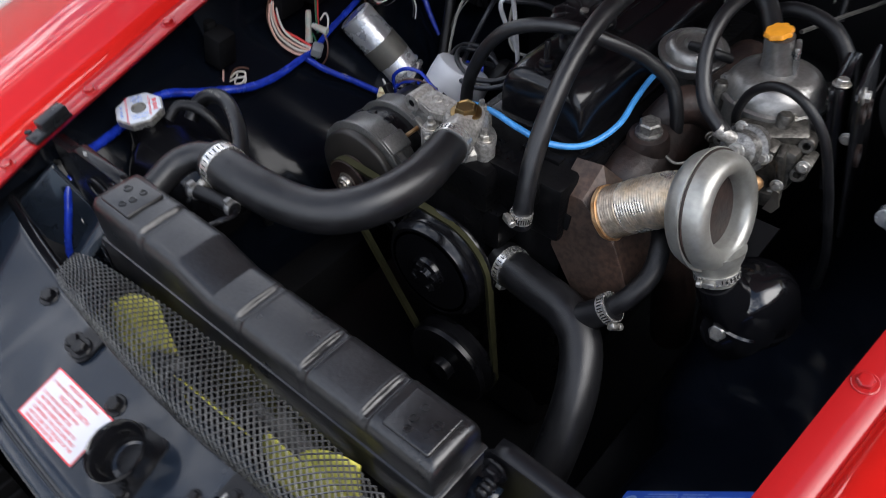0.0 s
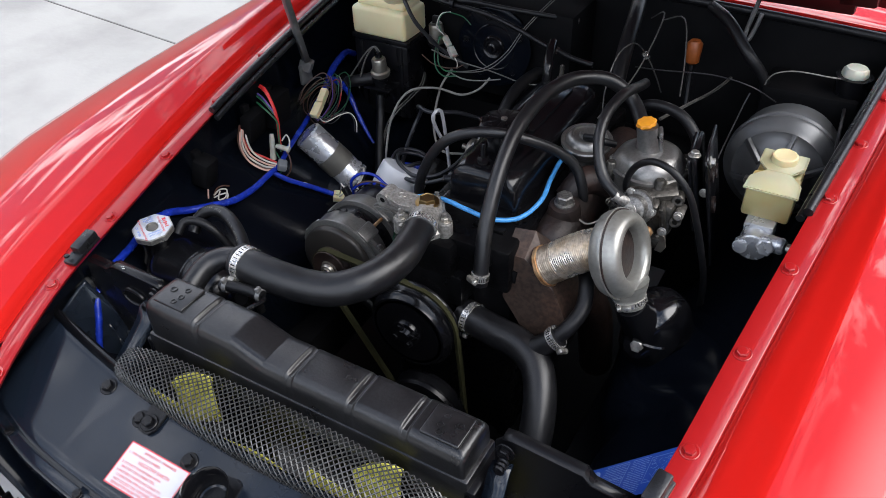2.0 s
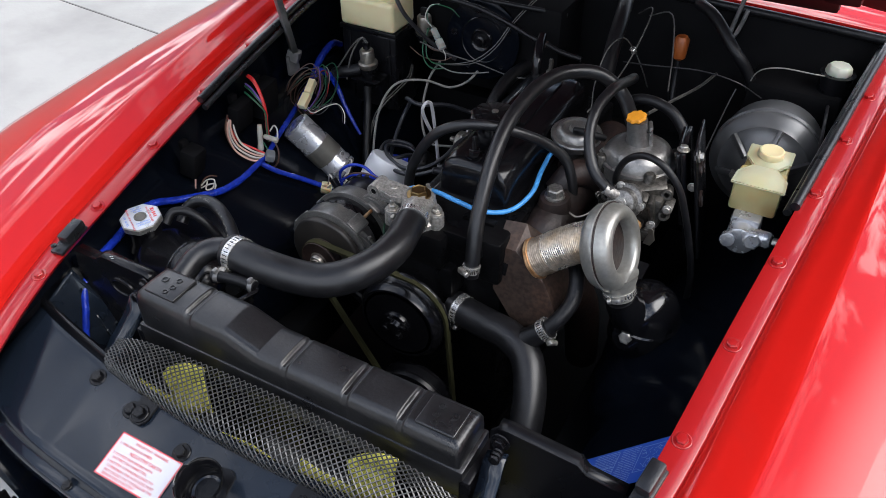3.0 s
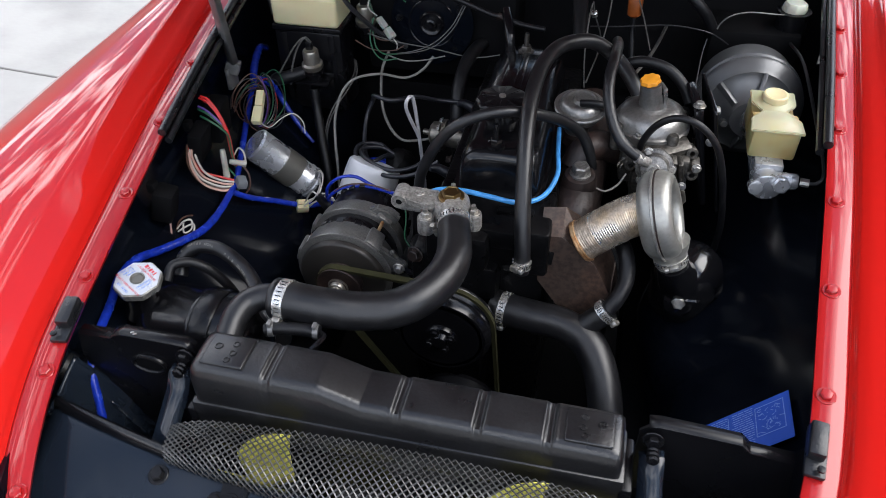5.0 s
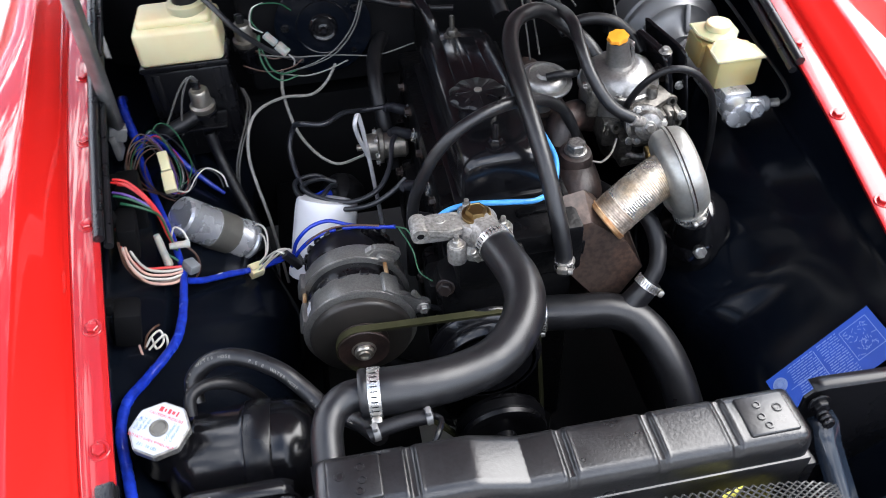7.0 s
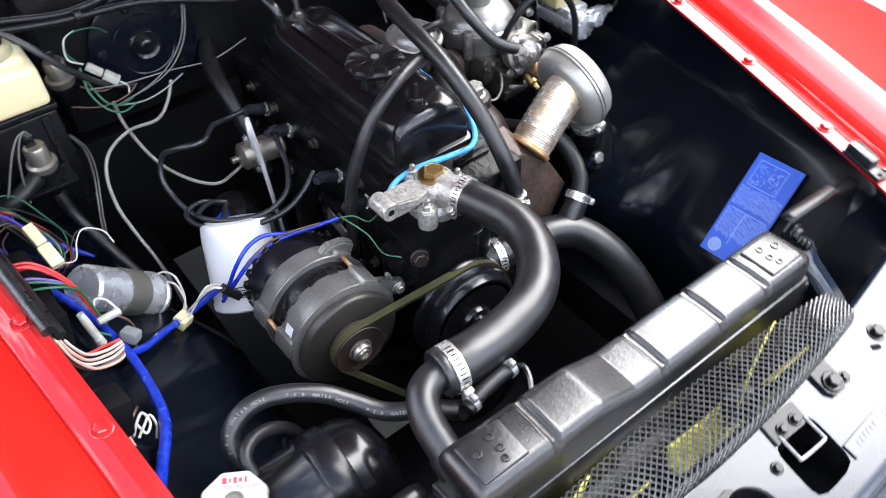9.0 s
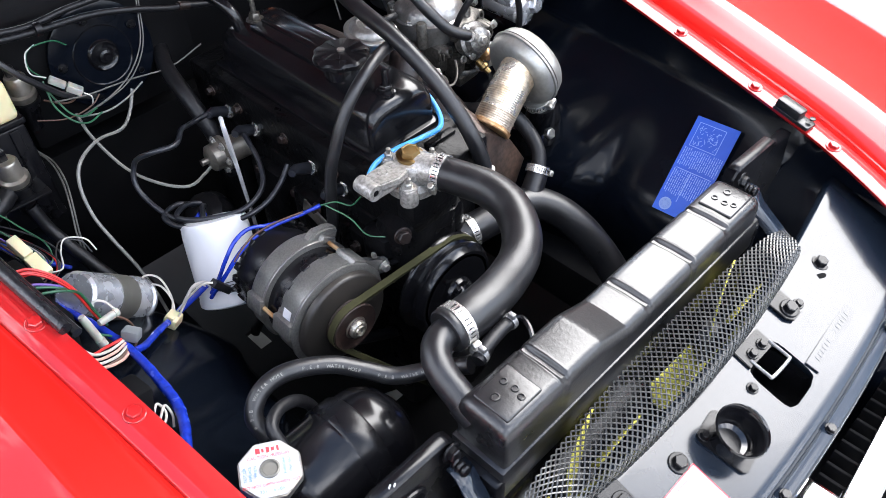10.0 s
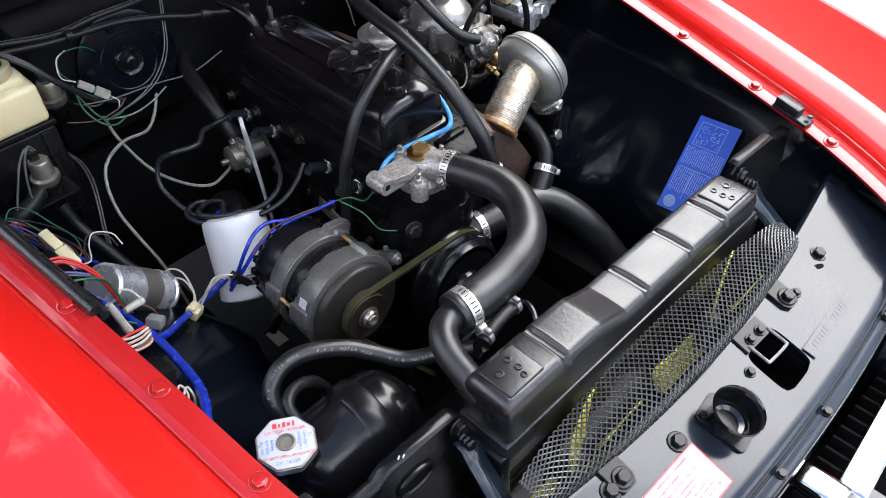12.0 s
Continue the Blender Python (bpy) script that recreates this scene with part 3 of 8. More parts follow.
def slam_panel():
    """Front cross panel with the bonnet lock opening."""
    th = thing("front_cross_panel", (0, -0.11, 0.60), "black painted front cross panel with lock opening", "car panel")
    hx, hy = (0.054, 0.132), (0.17, 0.85)

    def top(x, v):
        yr, yf = -0.066 + 0.25 * x * x, -0.178 + 0.18 * x * x + 1.0 * max(0, abs(x) - 0.27) ** 2
        y = yr + (yf - yr) * v
        return Vector((x, y, 0.619 + 0.30 * (y + 0.07) + 0.012 * max(0, abs(x) - 0.24) / 0.14))

    bm = bmesh.new()
    xs = sorted(set(list(np.linspace(-0.39, 0.39, 40)) + list(hx)))
    vs = sorted(set(list(np.linspace(0, 1, 12)) + list(hy)))
    grid = {}
    for x in xs:
        for v in vs:
            grid[x, v] = bm.verts.new(top(x, v))
    for xa, xb in zip(xs, xs[1:]):
        for va, vb in zip(vs, vs[1:]):
            if hx[0] - 1e-6 <= xa and xb <= hx[1] + 1e-6 and hy[0] - 1e-6 <= va and vb <= hy[1] + 1e-6:
                continue
            bm.faces.new((grid[xa, va], grid[xb, va], grid[xb, vb], grid[xa, vb]))
    # rounded lock opening inside the gap of the grid
    xi, vi = [x for x in xs if hx[0] - 1e-6 <= x <= hx[1] + 1e-6], [v for v in vs if hy[0] - 1e-6 <= v <= hy[1] + 1e-6]
    loop = [(x, vi[0]) for x in xi] + [(xi[-1], v) for v in vi[1:]] + [(x, vi[-1]) for x in xi[-2::-1]] + [(xi[0], v) for v in vi[-2:0:-1]]
    edge, rim = [], []
    for x, v in loop:
        dx, dv = (x - (hx[0] + hx[1]) / 2) / (hx[1] - hx[0]) * 2, (v - (hy[0] + hy[1]) / 2) / (hy[1] - hy[0]) * 2
        k = 1 / (abs(dx) ** 5 + abs(dv) ** 5) ** 0.2
        p = top(0.0925 + 0.0305 * dx * k, 0.510 + 0.265 * dv * k)
        edge.append(bm.verts.new(p))
        rim.append(bm.verts.new(p + Vector((0, 0, -0.010))))
    for a in range(len(loop)):
        b = (a + 1) % len(loop)
        bm.faces.new((grid[loop[a]], grid[loop[b]], edge[b], edge[a]))
        bm.faces.new((edge[a], edge[b], rim[b], rim[a]))
    # stepped front flange and rear turn-down
    for sign, v, prof in ((-1, 1.0, ((0.002, -0.002), (0.004, -0.006), (0.005, -0.011), (0.008, -0.013), (0.016, -0.015), (0.019, -0.018), (0.020, -0.036))), (1, 0.0, ((0.004, -0.002), (0.008, -0.007), (0.010, -0.016), (0.010, -0.034)))):
        prev = [grid[x, v] for x in xs]
        for dy, dz in prof:
            cur = [bm.verts.new(top(x, v) + Vector((0, sign * dy, dz))) for x in xs]
            for k in range(len(xs) - 1):
                bm.faces.new((prev[k], prev[k + 1], cur[k + 1], cur[k]))
            prev = cur
    panel = part("panel", bm, PANEL, th, angle=55)
    thicken(panel, 0.0015)
    # upright lip along the rear edge, outside the grille guard
    bm = bmesh.new()
    grid_sheet(bm, [[top(x, 0.0) + Vector((0, dy, dz)) for dy, dz in ((-0.003, 0.0012), (0.000, 0.004), (0.002, 0.010), (0.005, 0.0115), (0.008, 0.010))] for x in np.linspace(-0.39, -0.235, 16)])
    thicken(part("rear_lip", bm, GLOSS, th, angle=50), 0.0015)
    # well under the opening
    bm = bmesh.new()
    for lo, hi in (((0.056, -0.160, 0.53), (0.058, -0.085, 0.588)), ((0.127, -0.160, 0.53), (0.129, -0.085, 0.588)), ((0.058, -0.087, 0.53), (0.127, -0.085, 0.60)), ((0.058, -0.162, 0.53), (0.127, -0.160, 0.584)), ((0.058, -0.160, 0.528), (0.127, -0.087, 0.530))):
        rbox(bm, [(p + q) / 2 for p, q in zip(lo, hi)], [q - p for p, q in zip(lo, hi)], 0)
    part("lock_well", bm, SATIN, th)
    for x in (-0.33, -0.19, -0.016, 0.087, 0.26):
        add_bolt(SCREW_BLACK, th, top(x, 1.0) + Vector((0, -0.012, -0.013)), (0, -0.15, 1), 10, "screw")
    # bolts of the panel
    for x, y in ((-0.247, -0.07), (-0.175, -0.085), (-0.081, -0.100), (0.263, -0.078)):
        add_bolt(BOLT_BLACK, th, (x, y, 0.619 + 0.30 * (y + 0.07)), (0, -0.3, 1), 100 * x)
    add_bolt(BOLT_SMALLBLACK, th, (0.187, -0.089, 0.6135), (0, -0.3, 1), 10)
    add_bolt(BOLT_SMALLBLACK, th, (0.050, -0.108, 0.6075), (0, -0.3, 1), 10, "screw")
    bm = bmesh.new()
    m = pose(0.246, -0.088, 0.6142, 16.7, 0, -28)
    prism(bm, [(0.0075 * math.copysign(abs(math.cos(a)) ** 0.6, math.cos(a)), 0.0032 * math.sin(a)) for a in np.linspace(0, 2 * math.pi, 20, endpoint=False)], m, 0.0005)
    part("slot", bm, DARK, th)
    for x in (-0.158, 0.168):
        bm = bmesh.new()
        y, m = -0.080, pose(0, 0, 0, 17, 0, 0)
        m.translation = (x, y, 0.618)
        prism(bm, [(-0.014, 0.016), (-0.014, -0.010), (-0.008, -0.018), (0.008, -0.018), (0.014, -0.010), (0.014, 0.016)], m, 0.003, 0.0006)
        tab = part("guard_tab", bm, SATIN, th)
        add_bolt(BOLT_BLACK, tab, (x, y - 0.006, 0.6195), (0, -0.3, 1), 15)
    # raised number strip, its characters too worn to read
    bm = bmesh.new()
    m = pose(0.185, -0.1365, 0.5988, 16.7, 0, 4)
    prism(bm, [(-0.060, -0.0085), (0.060, -0.0085), (0.060, 0.0085), (-0.060, 0.0085)], m, 0.0016, 0.0005)
    strip = part("number_strip", bm, PANEL, th)
    bm = bmesh.new()
    for k in range(14):
        if k not in (6, 7):
            rbox(bm, m @ Vector((-0.044 + k * 0.0064, 0, 0.0016)), (0.0040, 0.007, 0.0007), 0.0003, pose(0, 0, 0, 16.7, 0, 0), 1)
    tagged(part("worn_print", bm, PANEL, strip), kind="stuff")
    return th


def lock_parts():
    th = thing("bonnet_safety_catch", (0.085, -0.085, 0.617), "black bonnet catch plate with wire loop over the lock opening", "catch")
    bm = bmesh.new()
    m = pose(0.091, -0.084, 0.6155, 16.7, 0, -2)
    prism(bm, [(-0.024, -0.012), (0.024, -0.012), (0.024, 0.012), (-0.024, 0.012)], m, 0.003, 0.0008)
    part("plate", bm, SATIN, th)
    bm = bmesh.new()
    tube(bm, [m @ Vector(p) for p in ((-0.016, -0.006, 0.003), (-0.016, -0.030, 0.005), (-0.013, -0.034, 0.005), (0.019, -0.034, 0.005), (0.022, -0.030, 0.005), (0.022, -0.006, 0.003))], 0.0019, 8, 4)
    part("wire_loop", bm, STAYGREY, th)
    for x in (-0.008, 0.011):
        add_bolt(BOLT_SMALLBLACK, th, m @ Vector((x, -0.003, 0.003)), (0, -0.3, 1), 20)
    cup = thing("bonnet_lock_cup", (-0.018, -0.120, 0.603), "black tubular bonnet lock cup bolted to the cross panel", "lock cup")
    bm = bmesh.new()
    m = pose(-0.022, -0.122, 0.6033, 16.7, 0, 8)
    prism(bm, [(-0.017, -0.030), (0.017, -0.030), (0.022, -0.025), (0.022, 0.025), (0.017, 0.030), (-0.017, 0.030), (-0.022, 0.025), (-0.022, -0.025)], m, 0.0035, 0.0008)
    part("flange", bm, SATIN, cup)
    bm = bmesh.new()
    lathe(bm, [(0.022, 0), (0.0235, 0.018), (0.0275, 0.027), (0.0285, 0.029), (0.0275, 0.031), (0.0255, 0.029), (0.0220, 0.018), (0.0205, 0.004), (0.0190, 0.0045), (0.0180, 0.002), (0.0125, 0.000), (0.0118, -0.003), (0.0110, -0.012), (0, -0.013)],
          m @ Vector((0, 0, 0.003)), (0, -0.28, 1), 36)
    part("cup", bm, CANBLACK, cup)
    for x, y in ((-0.014, 0.024), (0.012, -0.026)):
        add_bolt(BOLT_SMALLBLACK, cup, m @ Vector((x, y, 0.0035)), (0, -0.3, 1), 9)


def warning_label():
    th = thing("warning_label", (-0.117, -0.136, 0.6), "white paper warning label with red border and print", "label")
    m = pose(-0.117, -0.1355, 0.6005, 16.7, 0, 0)
    bm = bmesh.new()
    prism(bm, [(-0.047, -0.027), (0.047, -0.027), (0.047, 0.027), (-0.047, 0.027)], m, 0.0006)
    part("paper", bm, PAPER, th)
    bm = bmesh.new()
    for x, y, w, h in ((0, 0.0262, 0.0938, 0.0014), (0, -0.0262, 0.0938, 0.0014), (0.0462, 0, 0.0014, 0.0538), (-0.0462, 0, 0.0014, 0.0538)):
        rbox(bm, m @ Vector((x, y, 0.0007)), (w, h, 0.0003), 0, pose(0, 0, 0, 16.7, 0, 0))
    part("border", bm, REDINK, th)
    for text, size, y, x, align in (("IMPORTANT  WARNING", 0.0046, 0.0195, 0.004, "CENTER"), ("1. THIS VEHICLE IS WIRED", 0.0044, 0.0135, -0.042, "LEFT"),
                                    ("NEGATIVE EARTH", 0.0062, 0.0065, 0.004, "CENTER"), ("2. DO NOT RUN ENGINE WITH", 0.0044, 0.0008, -0.042, "LEFT"),
                                    ("BATTERY DISCONNECTED.", 0.0044, -0.0042, -0.038, "LEFT"), ("3. BATTERY OVERFILLING LEADS TO", 0.0044, -0.0096, -0.042, "LEFT"),
                                    ("CORROSION. THE ACID LEVEL MUST", 0.0044, -0.0146, -0.038, "LEFT"), ("NOT EXCEED THE TOP EDGE OF THE", 0.0044, -0.0196, -0.038, "LEFT"),
                                    ("SEPARATORS IN BATTERY", 0.0044, -0.0240, -0.038, "LEFT")):
        lettering(th, text, size, m @ pose(x, y, 0.0009), REDINK, align)


def blue_sticker():
    a, b = Vector((0.417, 0.148, 0.630)), Vector((0.317, 0.142, 0.519))
    way = (a - b).normalized()
    across = Vector((0.02, -1, 0.1))
    across = (across - way * across.dot(way)).normalized()
    up = across.cross(way)
    if up.z < 0:
        up = -up
    m = Matrix((way, up.cross(way), up)).transposed().to_4x4()
    m.translation = (a + b) / 2 + up * 0.006
    th = thing("blue_information_sticker", m.translation, "blue printed information sticker on the inner wing", "sticker")
    bm = bmesh.new()
    prism(bm, [(-0.074, -0.034), (0.074, -0.034), (0.074, 0.034), (-0.074, 0.034)], m, 0.0006)
    part("paper", bm, PAPERBLUE, th)
    bm = bmesh.new()
    rng = random.Random(3)
    turn = m.to_3x3().to_4x4()
    for row in range(19):
        y = -0.030 + row * 0.0033
        for start, stop in ((-0.046, -0.009), (-0.002, 0.025)):
            x = start + rng.uniform(0, 0.004)
            while x < stop:
                w = min(rng.uniform(0.003, 0.012), stop + 0.002 - x)
                rbox(bm, m @ Vector((x + w / 2, y, 0.0008)), (w, 0.0011 if row in (9, 18) else 0.0008, 0.0002), 0, turn)
                x += w + 0.0014
    for x, y, w, h in ((0.048, 0.026, 0.036, 0.0007), (0.048, -0.016, 0.036, 0.0007), (0.030, 0.005, 0.0007, 0.042), (0.066, 0.005, 0.0007, 0.042), (-0.006, 0.0, 0.0008, 0.056), (-0.030, 0.004, 0.046, 0.0007)):
        rbox(bm, m @ Vector((x, y, 0.0008)), (w, h, 0.0002), 0, turn)
    # line drawing of small strokes inside the frame
    for k in range(46):
        x, y = rng.uniform(0.033, 0.063), rng.uniform(-0.013, 0.023)
        rbox(bm, m @ Vector((x, y, 0.0008)), (rng.uniform(0.002, 0.006), 0.0006, 0.0002), 0, turn @ Matrix.Rotation(rng.uniform(0, 3.1), 4, "Z"))
    part("print", bm, BLUEINK, th)
    bm = bmesh.new()
    lathe(bm, [(0.0095, 0), (0.0095, 0.0004), (0.0075, 0.0004), (0.0075, 0)], m @ Vector((-0.061, 0.018, 0.0006)), up, 24)
    lathe(bm, [(0.004, 0), (0.004, 0.0004)], m @ Vector((-0.061, 0.018, 0.0006)), up, 6)
    part("emblem", bm, BLUEINK, th)


# ---------------------------------------------------------------- radiator and its fittings
RIBS = (-0.141, -0.001, 0.083, 0.154)


def tank_top(x):
    return float(np.interp(x, [-0.23, -0.086, -0.040, 0.23], [0.719, 0.716, 0.700, 0.698]))


def radiator():
    th = thing("radiator", (0, 0.03, 0.30), "black painted radiator with ribbed top tank", "radiator")
    bm = bmesh.new()
    rows = []
    stations = [(-0.228, 0.75), (-0.2265, 0.9), (-0.222, 0.98), (-0.216, 1.0)] + [(x, 1.0) for x in sorted(list(np.linspace(-0.20, 0.20, 41)) + [r + d for r in RIBS for d in np.linspace(-0.010, 0.010, 21)] + [-0.0875, -0.0848, -0.0413, -0.0387])] + [(0.216, 1.0), (0.222, 0.98), (0.2265, 0.9), (0.228, 0.75)]
    for x, k in stations:
        z, ring = tank_top(x), []
        groove = sum(-0.0042 / (1 + math.exp((abs(x - r) - 0.0042) / 0.0006)) + 0.0004 * (math.exp(-((x - r - 0.0068) / 0.0016) ** 2) + math.exp(-((x - r + 0.0068) / 0.0016) ** 2)) for r in RIBS)
        for y, dz in ((0.000, -0.055), (0.000, -0.016), (0.0015, -0.007), (0.006, -0.001), (0.012, 0.0), (0.032, 0.0008), (0.048, 0.0), (0.055, -0.001), (0.0595, -0.007), (0.061, -0.016), (0.061, -0.055)):
            yy = 0.0305 + (y - 0.0305) * (0.6 + 0.4 * k)
            push = groove * (0.1 if dz < -0.012 else 0.35 if dz < -0.004 else 0.6 if dz < 0 else 1) if dz > -0.05 else 0
            yy += (-0.4 if y < 0.03 else 0.4) * push if dz < -0.004 else 0
            ring.append((x, yy, 0.663 + (z + dz + push - 0.663) * (k if dz > -0.05 else 1)))
        rows.append(ring)
    vs = grid_sheet(bm, rows)
    bm.faces.new(vs[0])
    bm.faces.new(vs[-1][::-1])
    tank = part("top_tank", bm, TANK, th, angle=50)
    # flange under the tank, side brackets and core
    bm = bmesh.new()
    rbox(bm, (0, 0.0305, 0.640), (0.466, 0.066, 0.046), 0.003)
    part("tank_flange", bm, TANK, th)
    bm = bmesh.new()
    rbox(bm, (0, 0.0345, 0.44), (0.45, 0.056, 0.36), 0.003)
    part("core", bm, GLOSS, th)
    for x in (-0.234, 0.234):
        part("side_frame", rbox(bmesh.new(), (x, 0.0305, 0.47), (0.016, 0.066, 0.36), 0.003), SATIN, th)
    for x0, sgn in ((-0.192, -1), (0.193, 1)):
        z = tank_top(x0)
        bm = bmesh.new()
        rbox(bm, (x0, 0.030, z + 0.0004), (0.048, 0.042, 0.005), 0.0018, None, 3)
        pad = part("end_pad", bm, TANK, tank)
        bm = bmesh.new()
        for dx, dy, r in ((-0.012, 0.004, 0.005), (0.006, 0.010, 0.0042), (0.007, -0.003, 0.0042), (0.004, -0.013, 0.004)):
            lathe(bm, [(r, 0), (r * 0.92, 0.0012), (r * 0.66, 0.0013), (r * 0.5, -0.0006), (0, -0.0006)], (x0 + sgn * -dx, 0.030 + dy, z + 0.003), segs=14)
        part("rivet", bm, TANK, pad)
    # outlet stub behind the left end
    bm = bmesh.new()
    tube(bm, [(-0.214, 0.046, 0.687), (-0.214, 0.056, 0.692), (-0.214, 0.064, 0.696)], 0.0172, 18, 3)
    part("outlet_stub", bm, TANK, th)
    return th


def radiator_bracket(side):
    """Upright plate between the radiator and the inner wing."""
    th = thing("radiator_bracket", (side * 0.31, 0.045, 0.50), "black pressed steel radiator mounting bracket with an oval hole" if side < 0 else "black pressed steel radiator mounting bracket with chipped top edge", "bracket", "radiator brackets")
    m = Matrix(((side, 0, 0, 0), (0, 0, 1, 0.044), (0, 1, 0, 0), (0, 0, 0, 1)))
    bm = bmesh.new()
    if side < 0:
        out = [(0.242, 0.50), (0.242, 0.675), (0.248, 0.690), (0.258, 0.697), (0.335, 0.6985), (0.345, 0.694), (0.352, 0.688), (0.392, 0.688), (0.400, 0.645), (0.384, 0.610), (0.367, 0.584), (0.354, 0.557), (0.335, 0.53), (0.29, 0.50)]
    else:
        out = [(0.242, 0.46), (0.242, 0.690), (0.250, 0.699), (0.262, 0.7005), (0.340, 0.695), (0.350, 0.684), (0.392, 0.680), (0.400, 0.62), (0.385, 0.55), (0.33, 0.50), (0.29, 0.46)]
    prism(bm, out, m, 0.003)
    part("plate", bm, SATIN, th, angle=30)
    # flange along the upper edge
    bm = bmesh.new()
    edge = [p for p in out if p[1] > 0.67 and p[0] > 0.243]
    grid_sheet(bm, [[(side * x, 0.044 - 0.001, z), (side * x, 0.050, z + 0.0015), (side * x, 0.058, z + 0.001)] for x, z in edge])
    thicken(part("top_flange", bm, SATIN, th), 0.002)
    if side < 0:
        bm = bmesh.new()
        ring = [(-0.310 + 0.021 * math.cos(a), 0.0425, 0.655 + 0.013 * math.sin(a)) for a in np.linspace(0, 2 * math.pi, 25)]
        tube(bm, ring, 0.0028, 8, 1)
        part("hole_rim", bm, SATIN, th)
        bm = bmesh.new()
        prism(bm, [(0.310 + 0.019 * math.cos(a), 0.655 + 0.011 * math.sin(a)) for a in np.linspace(0, 2 * math.pi, 24, endpoint=False)], Matrix(((side, 0, 0, 0), (0, 0, -1, 0.0438), (0, 1, 0, 0), (0, 0, 0, 1))), 0.0004)
        part("oval_hole", bm, DARK, th)
        # turned lower edge with raised pads
        low = [(0.392, 0.628), (0.384, 0.610), (0.367, 0.584), (0.354, 0.557), (0.335, 0.53)]
        bm = bmesh.new()
        grid_sheet(bm, [[(-x, 0.045, z), (-x - 0.001, 0.039, z - 0.001), (-x - 0.003, 0.030, z - 0.004), (-x - 0.004, 0.028, z - 0.010)] for x, z in low])
        thicken(part("lower_flange", bm, PANEL, th, angle=60), 0.0015)
        for x, z in ((0.370, 0.587), (0.358, 0.564), (0.345, 0.542)):
            part("raised_pad", rbox(bmesh.new(), (-x - 0.002, 0.029, z - 0.007), (0.012, 0.005, 0.010), 0.002, pose(0, 0, 0, 0, 55, 0)), PANEL, th)
    bm = bmesh.new()
    rng = random.Random(5)
    for k in range(2):
        rbox(bm, (side * (0.318 + 0.004 * k), 0.0465 + 0.002 * k, 0.7000 - (0 if side < 0 else 0.004)), (0.003 + 0.002 * rng.random(), 0.0016, 0.0012), 0.0004, pose(0, 0, 0, 0, 0, 30), 1)
    part("paint_chip", bm, ALUBARE, th)
    # mounting bolt and flat stay to the cross panel
    add_bolt(BOLT_BLACK, th, (side * 0.256, 0.040, 0.684), (0, -1, 0.1), 12)
    bm = bmesh.new()
    for z in (0.682, 0.676, 0.670):
        lathe(bm, [(0.0050, 0), (0.0065, 0.0015), (0.0065, 0.003), (0.0050, 0.0045)], (side * 0.2575, 0.034 - 0.9 * (0.682 - z), 0.676), (0, -1, 0.1), 14)
    part("stud", bm, SATIN, th)
    st = thing("radiator_stay", (side * 0.262, -0.03, 0.61), "grey painted flat steel stay", "bracket", "radiator stays")
    bm = bmesh.new()
    rows = [[(side * (x - 0.014), y, z - 0.004), (side * (x + 0.010), y, z + 0.004)] for x, y, z in ((0.258, 0.034, 0.674), (0.259, 0.022, 0.672), (0.260, 0.010, 0.655), (0.264, -0.030, 0.622), (0.266, -0.050, 0.605), (0.268, -0.052, 0.57))]
    grid_sheet(bm, rows)
    thicken(part("strip", bm, PANEL, st), 0.0025)
    return th


def guard_point(u, v):
    """On the stone guard: u across, v from its free upper edge over the knee to the fold at the panel."""
    x = -0.245 + 0.49 * u
    end = max(0, abs(x) - 0.19) / 0.055
    path = [(-0.013 - 0.25 * x * x, 0.666 - 0.014 * end * end), (-0.040, 0.660 - 0.010 * end), (-0.060 + 0.12 * x * x, 0.651 - 0.006 * end),
            (-0.071 + 0.25 * x * x, 0.642 - 0.004 * end), (-0.075 + 0.3 * x * x, 0.630), (-0.074 + 0.3 * x * x, 0.616)]
    at = [0, 0.36, 0.63, 0.78, 0.90, 1.0]
    return Vector((x, float(np.interp(v, at, [p[0] for p in path])), float(np.interp(v, at, [p[1] for p in path]))))


def stone_guard():
    th = thing("stone_guard", (0, -0.04, 0.61), "black expanded metal mesh guard in front of the radiator", "mesh guard")
    bm = bmesh.new()
    nu, nv = 60, 20

    def ribbon(u0, v0, u1, v1, lean):
        a, b = guard_point(u0, v0), guard_point(u1, v1)
        slope = guard_point(u0, min(1, v0 + 0.06)) - guard_point(u0, max(0, v0 - 0.06))
        normal = Vector((1, 0, 0)).cross(slope).normalized()
        normal = -normal if normal.z < 0 and v0 < 0.7 or normal.y > 0 and v0 >= 0.7 else normal
        d = (b - a).normalized()
        side = d.cross(normal).normalized()
        w = (side * 0.85 + normal * 0.5 * lean).normalized() * 0.00072
        h = (normal - side * 0.5 * lean).normalized() * 0.0005
        q = [bm.verts.new(p) for p in (a - w - h, a + w - h, a + w + h, a - w + h, b - w - h, b + w - h, b + w + h, b - w + h)]
        for k in range(4):
            bm.faces.new((q[k], q[(k + 1) % 4], q[4 + (k + 1) % 4], q[4 + k]))

    for i in range(nu + 1):
        for j in range(nv):
            for di in (-1, 1):
                u0, v0 = (i + 0.5 * (j % 2)) / nu, j / nv
                u1, v1 = u0 + 0.5 * di / nu, (j + 1) / nv
                if 0 <= u1 <= 1 and 0 <= u0 <= 1:
                    ribbon(u0, v0, u1, v1, di)
    tagged(part("wire_mesh", bm, ZINCBLACK, th, angle=20), kind="stuff")
    bm = bmesh.new()
    tube(bm, [guard_point(u, 1.0) for u in np.linspace(0, 1, 24)], 0.002, 8, 2)
    part("edge_wire", bm, SATIN, th)


